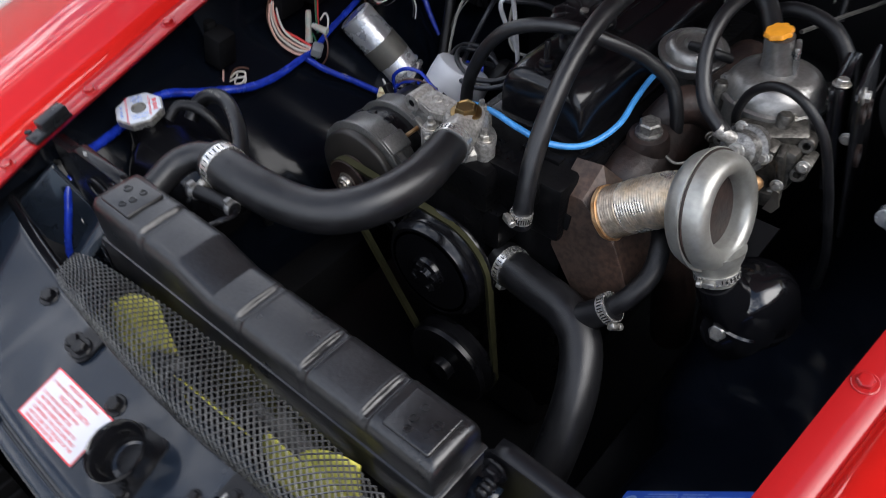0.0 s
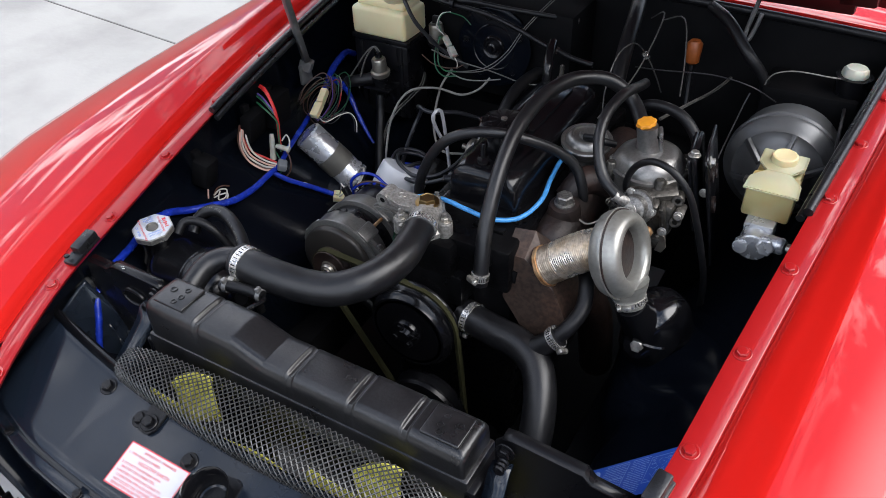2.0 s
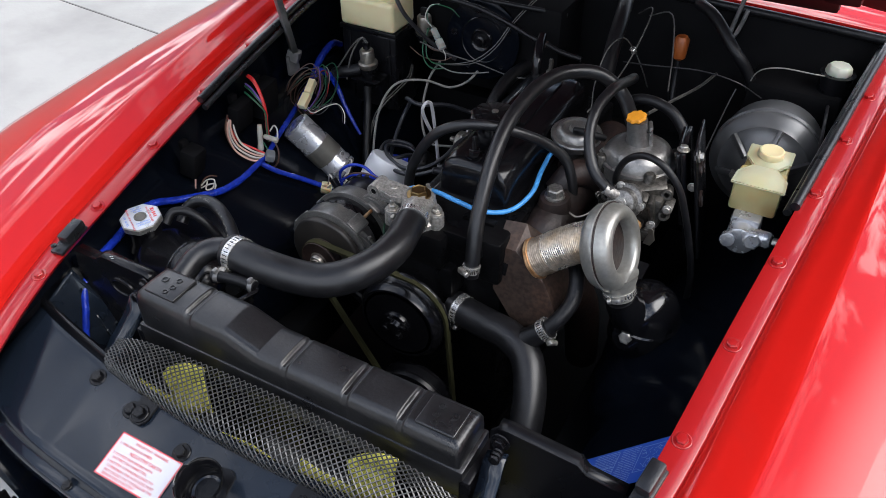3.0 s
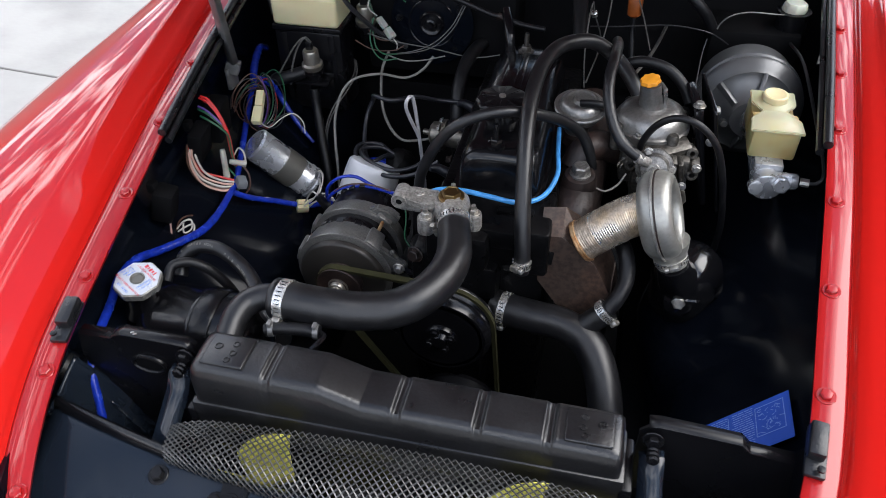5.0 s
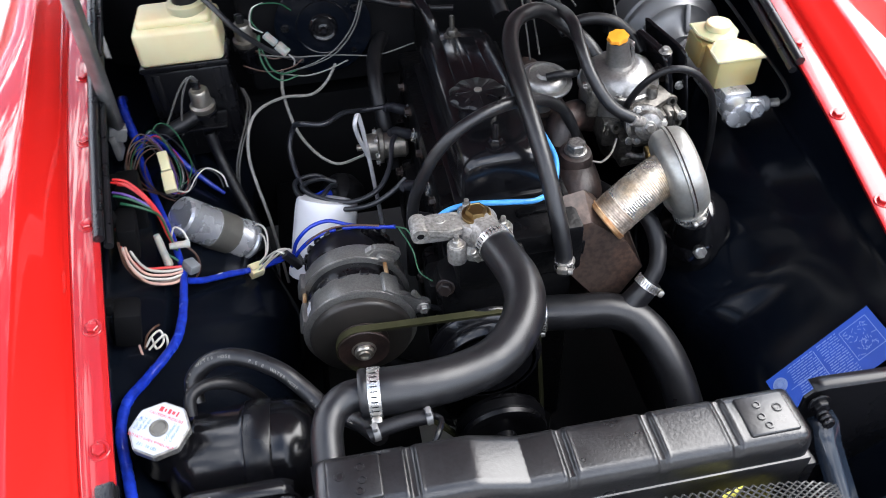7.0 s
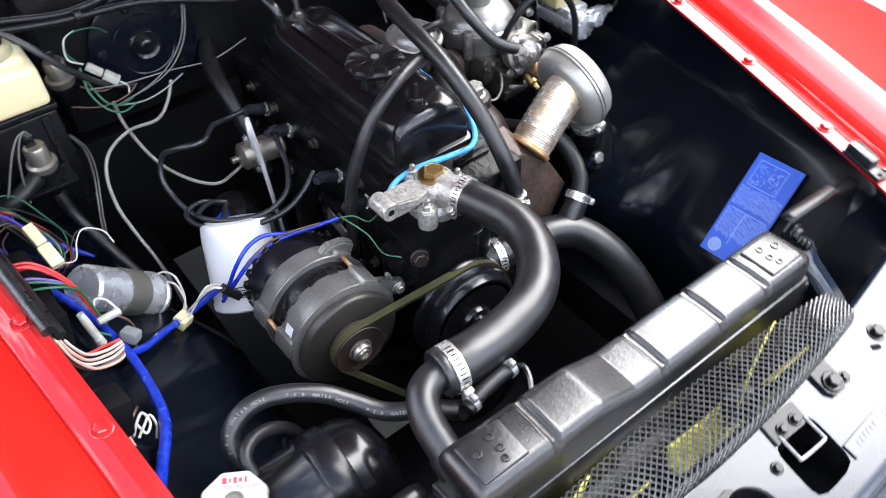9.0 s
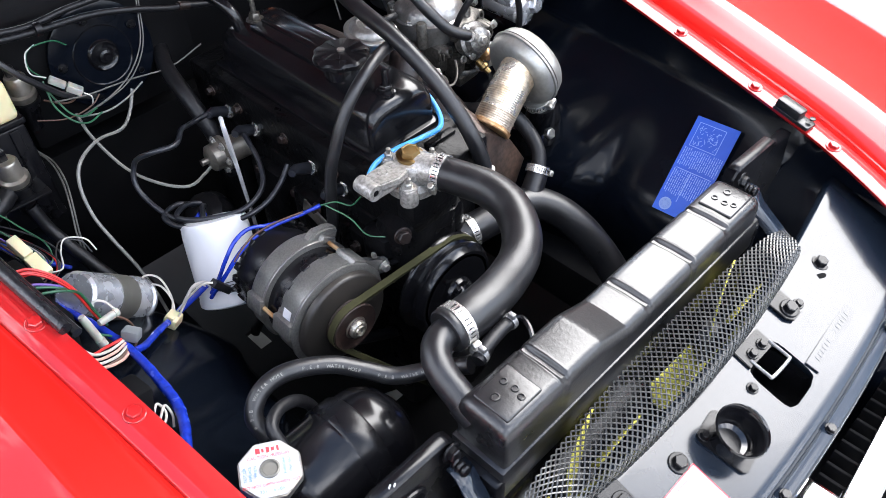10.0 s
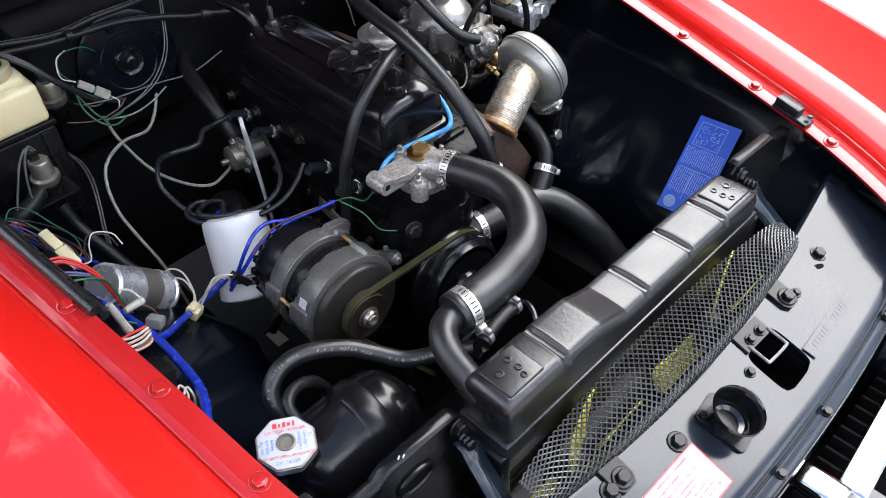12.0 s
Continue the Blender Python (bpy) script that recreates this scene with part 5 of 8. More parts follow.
def alternator():
    th = thing("alternator", (-0.171, 0.37, 0.51), "alternator with cast aluminium brackets and black fan", "alternator")
    ax, c = (0, 1, 0), (-0.171, 0.0, 0.580)

    def ring(name, prof, mat, segs=36, label=""):
        return part(name, lathe(bmesh.new(), prof, c, ax, segs), mat, th, label)

    ring("pulley", [(0, 0.283), (0.012, 0.283), (0.014, 0.287), (0.026, 0.287), (0.0315, 0.285), (0.0325, 0.286), (0.0325, 0.288), (0.026, 0.2935), (0.0325, 0.299), (0.0325, 0.301), (0.02, 0.302)], RUSTDARK)
    ring("shaft_nut", [(0, 0.2785), (0.0052, 0.2785), (0.0056, 0.2755), (0.0072, 0.2750), (0.0076, 0.2775), (0.0108, 0.2775), (0.012, 0.279), (0.012, 0.2845), (0.0155, 0.2855)], ZINCDULL, 24)
    ring("fan_disc", [(0.012, 0.303), (0.060, 0.303), (0.0630, 0.305), (0.064, 0.308), (0.064, 0.313), (0.060, 0.315), (0.02, 0.316)], FANBROWN, 48)
    ring("front_bracket", [(0.03, 0.316), (0.0690, 0.316), (0.0712, 0.3168), (0.0716, 0.3185), (0.0705, 0.3200), (0.0685, 0.322), (0.0685, 0.350), (0.067, 0.352), (0.03, 0.352)], ALTGREY, 56)
    ring("stator_band", [(0.03, 0.352), (0.0625, 0.352), (0.0630, 0.353), (0.0630, 0.375), (0.0625, 0.376), (0.03, 0.376)], SATIN, 48)
    ring("rear_bracket", [(0.03, 0.376), (0.067, 0.376), (0.0700, 0.3765), (0.0705, 0.378), (0.0695, 0.380), (0.0685, 0.381), (0.0685, 0.402), (0.066, 0.406), (0.03, 0.406)], ALTGREY, 56)
    ring("end_cover", [(0.03, 0.406), (0.061, 0.406), (0.062, 0.410), (0.062, 0.442), (0.056, 0.452), (0.03, 0.456), (0, 0.456)], SATIN, 36)
    for a in (0.9, 2.85, 4.9):
        d = Vector((math.cos(a), 0, math.sin(a)))
        turn = Matrix((d.cross(Vector((0, 1, 0))), Vector((0, 1, 0)), d)).transposed().to_4x4()
        for y0, y1 in ((0.318, 0.352), (0.376, 0.404)):
            part("through_bolt_lug", rbox(bmesh.new(), Vector((c[0], (y0 + y1) / 2, c[2])) + d * 0.0680, (0.024, y1 - y0, 0.013), 0.003, turn), ALTGREY, th)
        part("through_bolt", tube(bmesh.new(), [Vector((c[0], 0.345, c[2])) + d * 0.0680, Vector((c[0], 0.380, c[2])) + d * 0.0680], 0.0028, 8, 1), BURNT, th)
    for a in (1.35, 1.75, 2.15, 2.5):
        d = Vector((math.cos(a), 0, math.sin(a)))
        part("vent_slot", rbox(bmesh.new(), Vector((c[0], 0.352, c[2])) + d * 0.0675, (0.011, 0.008, 0.004), 0.001, Matrix((d.cross(Vector((0, 1, 0))), Vector((0, 1, 0)), d)).transposed().to_4x4(), 1), SATIN, th)
    bm = bmesh.new()
    prism(bm, [(-0.155, 0.636), (-0.150, 0.646), (-0.125, 0.635), (-0.095, 0.612), (-0.080, 0.606), (-0.079, 0.594), (-0.090, 0.590), (-0.108, 0.590), (-0.112, 0.57), (-0.13, 0.58)],
          Matrix(((1, 0, 0, 0), (0, 0, 1, 0.322), (0, 1, 0, 0), (0, 0, 0, 1))), 0.010, 0.002)
    part("adjusting_lug", bm, ALTGREY, th)
    bm = bmesh.new()
    prism(bm, [(-0.160, 0.640), (-0.140, 0.652), (-0.118, 0.648), (-0.105, 0.636), (-0.112, 0.622), (-0.150, 0.632)], Matrix(((1, 0, 0, 0), (0, 0, 1, 0.384), (0, 1, 0, 0), (0, 0, 0, 1))), 0.014, 0.003)
    part("upper_lug", bm, ALTGREY, th)
    add_bolt(BOLT_ZINC, th, (-0.090, 0.321, 0.600), (0, -1, 0), 10)
    bm = bmesh.new()
    tube(bm, [(-0.0925, 0.33, 0.603), (-0.0985, 0.328, 0.622), (-0.1005, 0.324, 0.624)], 0.0035, 8, 3)
    part("adjuster_hook", bm, ZINC, th)
    # slotted rim of the end cover
    bm = bmesh.new()
    for k in range(22):
        a = k * 2 * math.pi / 22
        d = Vector((math.cos(a), 0, math.sin(a)))
        rbox(bm, Vector((c[0], 0.445, c[2])) + d * 0.0610, (0.009, 0.009, 0.006), 0.0008, Matrix((d.cross(Vector((0, 1, 0))), Vector((0, 1, 0)), d)).transposed().to_4x4(), 1)
    part("vent_bar", bm, SATIN, th)
    bm = bmesh.new()
    d = Vector((-0.75, 0, 0.35)).normalized()
    rbox(bm, Vector((c[0], 0.334, c[2])) + d * 0.0690, (0.028, 0.013, 0.0006), 0, Matrix((d.cross(Vector((0, 1, 0))), Vector((0, 1, 0)), d)).transposed().to_4x4())
    part("small_sticker", bm, PAPER, th)
    return th


def pulleys():
    th = thing("water_pump_pulley", (-0.008, 0.27, 0.544), "glossy black water pump pulley", "pulley", "engine pulleys")
    at, ax = (-0.017, 0.262, 0.534), (0, 1, 0)
    part("hub", lathe(bmesh.new(), [(0, -0.010), (0.010, -0.010), (0.014, -0.004), (0.022, -0.004), (0.024, 0.0), (0.024, 0.006), (0.020, 0.010)], at, ax, 32), GLOSS, th)
    part("dished_web", lathe(bmesh.new(), [(0.023, 0.006), (0.040, 0.009), (0.055, 0.002), (0.059, 0.002), (0.059, 0.006), (0.03, 0.014)], at, ax, 44), GLOSS, th)
    part("rim", lathe(bmesh.new(), [(0.058, 0.002), (0.063, 0.002), (0.067, 0.010), (0.070, 0.012), (0.070, 0.016), (0.064, 0.023), (0.072, 0.030), (0.074, 0.033), (0.074, 0.036), (0.03, 0.040), (0.03, 0.07)], at, ax, 44), GLOSS, th)
    for k in range(4):
        a = k * math.pi / 2 + 0.4
        add_bolt(BOLT_SMALLBLACK, th, (at[0] + 0.0165 * math.cos(a), 0.2580, at[2] + 0.0165 * math.sin(a)), (0, -1, 0), 20 * k)
    th2 = thing("crankshaft_pulley", (0.0, 0.27, 0.40), "black crankshaft pulley with belt groove", "pulley", "engine pulleys")
    at = (0.003, 0.262, 0.365)
    part("hub", lathe(bmesh.new(), [(0, -0.012), (0.016, -0.012), (0.018, 0.0), (0.018, 0.006)], at, ax, 32), SATIN, th2)
    part("rim", lathe(bmesh.new(), [(0.017, 0.000), (0.040, 0.002), (0.052, -0.002), (0.062, 0.0), (0.064, 0.006), (0.058, 0.014), (0.066, 0.022), (0.066, 0.028), (0.03, 0.03), (0.03, 0.08)], at, ax, 44), SATIN, th2)
    belt = thing("fan_belt", (-0.06, 0.29, 0.50), "worn rubber fan belt", "belt")

    def arc(cx, cz, r, a0, a1, n=10):
        return [(cx + r * math.cos(radians(a)), cz + r * math.sin(radians(a))) for a in np.linspace(a0, a1, n)]

    loop = arc(-0.171, 0.580, 0.032, 215, 97) + arc(-0.017, 0.534, 0.071, 78, 0) + arc(0.003, 0.365, 0.064, -5, -150)
    bm = bmesh.new()
    loop.append(loop[0])
    rows = []
    for k, (x, z) in enumerate(loop):
        n = min(k, len(loop) - 2)
        d = Vector((loop[n + 1][0] - loop[n][0], 0, loop[n + 1][1] - loop[n][1])).normalized()
        out = Vector((-d.z, 0, d.x))
        p = Vector((x, 0.2915, z))
        rows.append([p + out * 0.002 + Vector((0, -0.005, 0)), p + out * 0.002 + Vector((0, 0.005, 0)), p - out * 0.004 + Vector((0, 0.0035, 0)), p - out * 0.004 + Vector((0, -0.0035, 0)), p + out * 0.002 + Vector((0, -0.005, 0))])
    grid_sheet(bm, rows)
    part("belt_loop", bm, BELTY, belt)
    bm = bmesh.new()
    tube(bm, [(-0.094, 0.325, 0.600), (-0.05, 0.318, 0.590), (0.0, 0.318, 0.586)], 0.004, 8, 2)
    tagged(part("adjuster_strap", bm, SATIN), "black alternator adjuster strap", "bracket")
    bm = bmesh.new()
    tube(bm, [(-0.15, 0.33, 0.50), (-0.09, 0.33, 0.46), (-0.02, 0.33, 0.42)], 0.009, 10, 2)
    tagged(part("alternator_mount", bm, SATIN), "black lower alternator mount", "bracket")


def oil_filter():
    th = thing("oil_filter", (-0.215, 0.50, 0.50), "white enamelled spin-on oil filter", "oil filter")
    a, b = Vector((-0.192, 0.548, 0.612)), Vector((-0.222, 0.488, 0.508))
    d = (b - a).normalized()
    bm = bmesh.new()
    lathe(bm, [(0, 0.002), (0.030, 0.0), (0.041, 0.0015), (0.0438, 0.005), (0.0445, 0.014), (0.0450, 0.020), (0.0450, 0.104), (0.0462, 0.107), (0.0462, 0.114), (0.044, 0.116), (0.038, 0.118), (0, 0.118)], a, d, 36)
    can = part("canister", bm, WHITE, th)
    bm = bmesh.new()
    n = Vector((-0.35, -0.9, 0.35))
    n = (n - d * n.dot(d)).normalized()
    turn = Matrix((d.cross(n), d, n)).transposed().to_4x4()
    for k, w in enumerate((0.026, 0.022, 0.008, 0.014)):
        rbox(bm, a + d * (0.082 + 0.0045 * k) + n * 0.0448, (w, 0.0012 if k != 2 else 0.004, 0.0012), 0, turn)
    part("print", bm, W_BLACK, can)


def dipstick_and_plugs():
    th = thing("dipstick", (-0.12, 0.575, 0.56), "grey steel dipstick with looped handle", "dipstick")
    bm = bmesh.new()
    tube(bm, [(-0.116, 0.584, 0.500), (-0.121, 0.580, 0.600), (-0.126, 0.576, 0.680), (-0.130, 0.573, 0.722), (-0.132, 0.569, 0.731), (-0.135, 0.562, 0.732), (-0.138, 0.556, 0.722), (-0.135, 0.561, 0.700), (-0.128, 0.573, 0.668), (-0.124, 0.578, 0.650)], 0.0030, 8, 6)
    part("rod", bm, DIPGREY, th)
    for k, y in enumerate((0.440, 0.508, 0.640, 0.708)):
        sp = thing("spark_plug", (-0.055, y, 0.636), "spark plug with steel body and black rubber boot", "spark plug", "spark plugs")
        d = Vector((-0.9, -0.05, 0.42)).normalized()
        p = Vector((-0.044, y, 0.632))
        part("plug_body", lathe(bmesh.new(), [(0.0095, 0), (0.0105, 0.002), (0.0105, 0.009), (0.007, 0.010), (0.006, 0.018)], p, d, 6), STEEL, sp)
        tube_bm = tube(bmesh.new(), [p + d * 0.014, p + d * 0.022, p + d * 0.036, p + d * 0.048 + Vector((0, -0.006, -0.002))], [0.0088, 0.0085, 0.0075, 0.0055], 12, 3)
        part("boot", tube_bm, W_IGN, sp)
    leads = [[(-0.075, 0.705, 0.650), (-0.122, 0.695, 0.655), (-0.150, 0.660, 0.678), (-0.180, 0.620, 0.690), (-0.212, 0.628, 0.690), (-0.226, 0.660, 0.665), (-0.238, 0.650, 0.632), (-0.228, 0.600, 0.606), (-0.205, 0.560, 0.606), (-0.185, 0.588, 0.602), (-0.174, 0.601, 0.588)],
             [(-0.079, 0.520, 0.650), (-0.100, 0.512, 0.636), (-0.130, 0.506, 0.624), (-0.165, 0.510, 0.618), (-0.205, 0.530, 0.616), (-0.232, 0.565, 0.612), (-0.235, 0.60, 0.61), (-0.205, 0.618, 0.602), (-0.178, 0.606, 0.588)],
             [(-0.080, 0.620, 0.652), (-0.088, 0.596, 0.655), (-0.098, 0.560, 0.640), (-0.120, 0.530, 0.628), (-0.160, 0.520, 0.622), (-0.205, 0.545, 0.619), (-0.226, 0.58, 0.615), (-0.198, 0.606, 0.604), (-0.170, 0.604, 0.590)]]
    for pts in leads:
        bm = bmesh.new()
        tube(bm, pts, 0.0037, 10, 6)
        tagged(part("ignition_lead", bm, W_IGN), "dark grey rubber ignition lead", "ignition lead", "ignition leads")
    # distributor cap behind the filter
    dist = thing("distributor", (-0.17, 0.60, 0.56), "black and blue distributor cap beside the block", "distributor")
    part("cap", lathe(bmesh.new(), [(0.034, 0), (0.036, 0.02), (0.030, 0.034), (0.018, 0.040), (0, 0.040)], (-0.165, 0.605, 0.556), (-0.5, -0.2, 0.8), 24), CASTING, dist)
    part("blue_boot", tube(bmesh.new(), [(-0.19, 0.585, 0.592), (-0.205, 0.572, 0.597), (-0.222, 0.563, 0.600)], 0.0075, 12, 3), BLUETAPE, dist)
    fp = thing("fuel_pump", (-0.10, 0.66, 0.60), "grey cast mechanical pump with steel pipe union", "pump")
    part("body", lathe(bmesh.new(), [(0.016, 0), (0.020, 0.004), (0.020, 0.036), (0.027, 0.038), (0.027, 0.044), (0.021, 0.047), (0.020, 0.062), (0.014, 0.066), (0.005, 0.067), (0.005, 0.078), (0, 0.078)], (-0.060, 0.655, 0.610), (-1, 0.02, 0.05), 24), ALUDARK, fp)
    for k in range(6):
        a = k * math.pi / 3
        add_bolt(BOLT_SMALL, fp, (-0.106, 0.655 + 0.0235 * math.cos(a), 0.612 + 0.0235 * math.sin(a)), (-1, 0, 0), 5)


DIPGREY = material("pale_grey_rod", (0.42, 0.42, 0.44), 0.4, metal=0.3, spots=0.4, scale=60)
W_IGN = material("ignition_rubber", (0.012, 0.013, 0.017), 0.36, spots=0.4, scale=60)
ALUDARK = material("oily_aluminium", (0.24, 0.22, 0.19), 0.4, metal=0.75, spots=0.7, spot_color=(0.05, 0.045, 0.04), scale=50, bump=0.3)


# ---------------------------------------------------------------- exhaust side
def heat_shroud():
    th = thing("heat_shroud", (0.15, 0.36, 0.51), "rusty brown folded sheet steel heat shroud", "heat shield")
    corner = {"left": (0.104, 0.3400, 0.600), "low_left": (0.144, 0.3340, 0.5490), "low": (0.174, 0.3338, 0.5470), "right": (0.204, 0.3390, 0.591), "fold": (0.178, 0.3450, 0.636),
              "peak": (0.131, 0.3490, 0.6732), "edge": (0.1020, 0.3486, 0.6725), "top_left": (0.1015, 0.380, 0.696), "top": (0.131, 0.385, 0.697), "back": (0.172, 0.425, 0.642), "back_right": (0.207, 0.402, 0.599), "deep": (0.180, 0.400, 0.545)}
    for name, names in (("front_plate", ("left", "low_left", "low", "right", "fold", "peak", "edge")), ("top_plate", ("edge", "peak", "top", "top_left")),
                        ("duct_plate", ("peak", "fold", "right", "back_right", "back", "top")), ("side_plate", ("right", "low", "deep", "back_right"))):
        bm = bmesh.new()
        bm.faces.new([bm.verts.new(corner[k]) for k in names])
        bmesh.ops.triangulate(bm, faces=bm.faces)
        thicken(part(name, bm, RUST, th, angle=0), 0.0016)
    bm = bmesh.new()
    tube(bm, [Vector(corner["peak"]) + Vector((0, -0.0008, 0.0004)), Vector(corner["fold"]) + Vector((0, -0.0008, 0.0004)), Vector(corner["right"]) + Vector((0, -0.0008, 0))], 0.0008, 6, 1)
    tube(bm, [Vector(corner["edge"]) + Vector((0, -0.0008, 0)), Vector(corner["peak"]) + Vector((0, -0.0008, 0.0004))], 0.0008, 6, 1)
    part("fold_edge", bm, RUST, th)
    bm = bmesh.new()
    rbox(bm, (0.1125, 0.3425, 0.640), (0.020, 0.003, 0.020), 0.0008, pose(0, 0, 0, -5, 6, 0))
    part("slot", bm, DARK, th)
    add_bolt(BOLT_ZINC, th, (0.104, 0.3400, 0.6475), (0, -1, 0.1), 5)
    mani = thing("exhaust_manifold", (0.15, 0.55, 0.60), "rusty cast iron exhaust and inlet manifold", "manifold")
    part("gallery", tube(bmesh.new(), [(0.135, 0.415, 0.640), (0.140, 0.44, 0.655), (0.142, 0.56, 0.662), (0.142, 0.73, 0.655)], [0.026, 0.035, 0.038, 0.034], 20, 6), RUSTDARK, mani)
    part("plug_boss", lathe(bmesh.new(), [(0.026, -0.030), (0.0235, -0.008), (0.021, -0.001), (0.018, 0.0)], (0.142, 0.457, 0.703), (0, -0.1, 1), 24), RUSTDARK, mani)
    for y in (0.50, 0.60, 0.70):
        part("runner", tube(bmesh.new(), [(0.145, y, 0.650), (0.120, y, 0.655), (0.098, y, 0.650)], [0.024, 0.022, 0.026], 16, 4), RUSTDARK, mani)
    part("valve_boss", tube(bmesh.new(), [(0.128, 0.567, 0.670), (0.128, 0.567, 0.700)], [0.026, 0.022], 18, 1), RUSTDARK, mani)
    part("inlet_bend", tube(bmesh.new(), [(0.13, 0.50, 0.68), (0.145, 0.52, 0.705), (0.17, 0.54, 0.70), (0.20, 0.56, 0.68)], 0.022, 14, 4), RUSTDARK, mani)
    part("downpipe", tube(bmesh.new(), [(0.10, 0.42, 0.60), (0.16, 0.44, 0.58), (0.19, 0.50, 0.48), (0.19, 0.56, 0.30)], 0.03, 14, 4), RUSTDARK, mani)
    bm = bmesh.new()
    lathe(bm, [(0.015, 0), (0.015, 0.003), (0.0125, 0.004)], (0.142, 0.457, 0.703), (0, -0.1, 1), 20)
    lathe(bm, [(0.0125, 0.004), (0.0125, 0.014), (0.0105, 0.016), (0, 0.016)], (0.142, 0.457, 0.703), (0, -0.1, 1), 6)
    part("hex_plug", bm, ALUDULL, mani)
    egr = thing("egr_valve", (0.128, 0.567, 0.70), "zinc plated round vacuum valve on the manifold", "valve")
    part("diaphragm", lathe(bmesh.new(), [(0.018, -0.06), (0.018, -0.022), (0.030, -0.019), (0.034, -0.012), (0.0345, -0.006), (0.039, -0.004), (0.0395, -0.001), (0.038, 0.001), (0.033, 0.0015), (0.032, 0.0015), (0.031, 0.004), (0.0275, 0.0085), (0.0235, 0.0115), (0.0215, 0.0115), (0.0205, 0.0085), (0.0125, 0.0085), (0.010, 0.013), (0, 0.0135)], (0.128, 0.567, 0.748), (0.05, -0.15, 1), 36), ALUMID, egr)
    bm = bmesh.new()
    tube(bm, [(0.128, 0.556, 0.758), (0.145, 0.552, 0.762), (0.160, 0.553, 0.760), (0.172, 0.566, 0.752)], 0.0055, 10, 5)
    part("vacuum_hose", bm, SOFTRUB, egr)


def heat_duct():
    th = thing("hot_air_duct", (0.24, 0.37, 0.60), "dull steel hot air duct with pleated foil tube", "air duct")
    a, b = Vector((0.157, 0.363, 0.660)), Vector((0.232, 0.374, 0.714))
    bm = bmesh.new()
    line = spline([a, a.lerp(b, 0.35) + Vector((0, 0, 0.003)), a.lerp(b, 0.7) + Vector((0, 0, 0.004)), b], 45)
    radii = [0.0278 + 0.00045 * math.sin(k * math.pi / 2 + 0.8) + 0.0003 * math.sin(k * 0.37) * math.sin(k * 0.11) for k in range(len(line))]
    tube(bm, line[34:], radii[34:], 30, 1)
    part("foil_tube", bm, FOIL, th, "pleated metal foil tube", 60)
    bm = bmesh.new()
    tube(bm, line[:35], radii[:35], 30, 1)
    part("scorched_end", bm, FOILWARM, th, "scorched brown end of the foil tube", 60)
    d = (b - a).normalized()
    bm = bmesh.new()
    lathe(bm, [(0.0290, -0.003), (0.0302, -0.001), (0.0298, 0.001), (0.0302, 0.003), (0.0290, 0.004)], a, d, 56, 9, 0.012)
    part("burnt_collar", bm, BURNT, th, "heat stained collar")
    ax = Vector((0.935, -0.06, 0.335)).normalized()
    c = Vector((0.264, 0.382, 0.7105)) - ax * 0.0345
    down = Vector((0.30, -0.10, -0.94))
    down = (down - ax * down.dot(ax)).normalized()
    bm = bmesh.new()
    lathe(bm, [(0.026, 0.000), (0.040, 0.000), (0.0485, 0.0015), (0.0540, 0.006), (0.0568, 0.012), (0.0575, 0.0195), (0.0600, 0.0205), (0.0600, 0.0232), (0.0575, 0.024), (0.0565, 0.032), (0.0540, 0.039), (0.0495, 0.0438), (0.0440, 0.0455), (0.0390, 0.0440), (0.0355, 0.0400), (0.0345, 0.0330), (0.0345, 0.018), (0.0335, 0.0118), (0.0325, 0.008)], c, ax, 64)
    for v in bm.verts:
        # the round shell is drawn out towards its outlet
        s = (v.co - c).dot(down)
        if s > 0:
            v.co += down * s * 0.07
    part("round_housing", bm, DUCT, th)
    part("seam", lathe(bmesh.new(), [(0.0578, 0.0238), (0.0590, 0.0240), (0.0590, 0.0256), (0.0574, 0.0258)], c, ax, 64), RUSTDARK, th, "dark rolled seam")
    bm = bmesh.new()
    lathe(bm, [(0.0330, 0.0100), (0.0330, 0.0108), (0, 0.0108)], c, ax, 32)
    part("dark_mouth", bm, RUSTDARK, th)
    q = c + ax * 0.024
    bm = bmesh.new()
    tube(bm, [q + down * 0.044, q + down * 0.054, q + down * 0.064, q + down * 0.080], [0.030, 0.027, 0.0225, 0.021], 26, 5)
    part("outlet_neck", bm, DUCT, th)
    clamp_band(th, q + down * 0.071, down, 0.0218, (0.1, -1, 0.3), 0.008)
    can = thing("air_control_canister", (0.30, 0.38, 0.50), "glossy black air control canister below the duct", "canister")
    part("body", lathe(bmesh.new(), [(0, 0.036), (0.016, 0.035), (0.030, 0.029), (0.041, 0.017), (0.047, 0.001), (0.0485, -0.012), (0.051, -0.014), (0.051, -0.020), (0.0485, -0.022), (0.048, -0.06), (0.040, -0.075), (0, -0.078)], (0.312, 0.415, 0.592), (0.05, -0.05, 1), 36), CANBLACK, can)
    part("inlet", tube(bmesh.new(), [(0.281, 0.371, 0.636), (0.287, 0.378, 0.616), (0.298, 0.393, 0.590)], [0.0215, 0.025, 0.032], 24, 3), CANBLACK, can)
    part("front_boss", lathe(bmesh.new(), [(0.030, -0.03), (0.024, 0.000), (0.020, 0.006), (0.012, 0.008), (0, 0.008)], (0.300, 0.374, 0.566), (0, -1, 0.5), 20), CANBLACK, can)
    part("hex_screw", lathe(bmesh.new(), [(0.0095, 0), (0.0095, 0.007), (0.007, 0.009), (0, 0.009)], (0.300, 0.368, 0.569), (0, -1, 0.5), 6), ZINC, can)
    return th


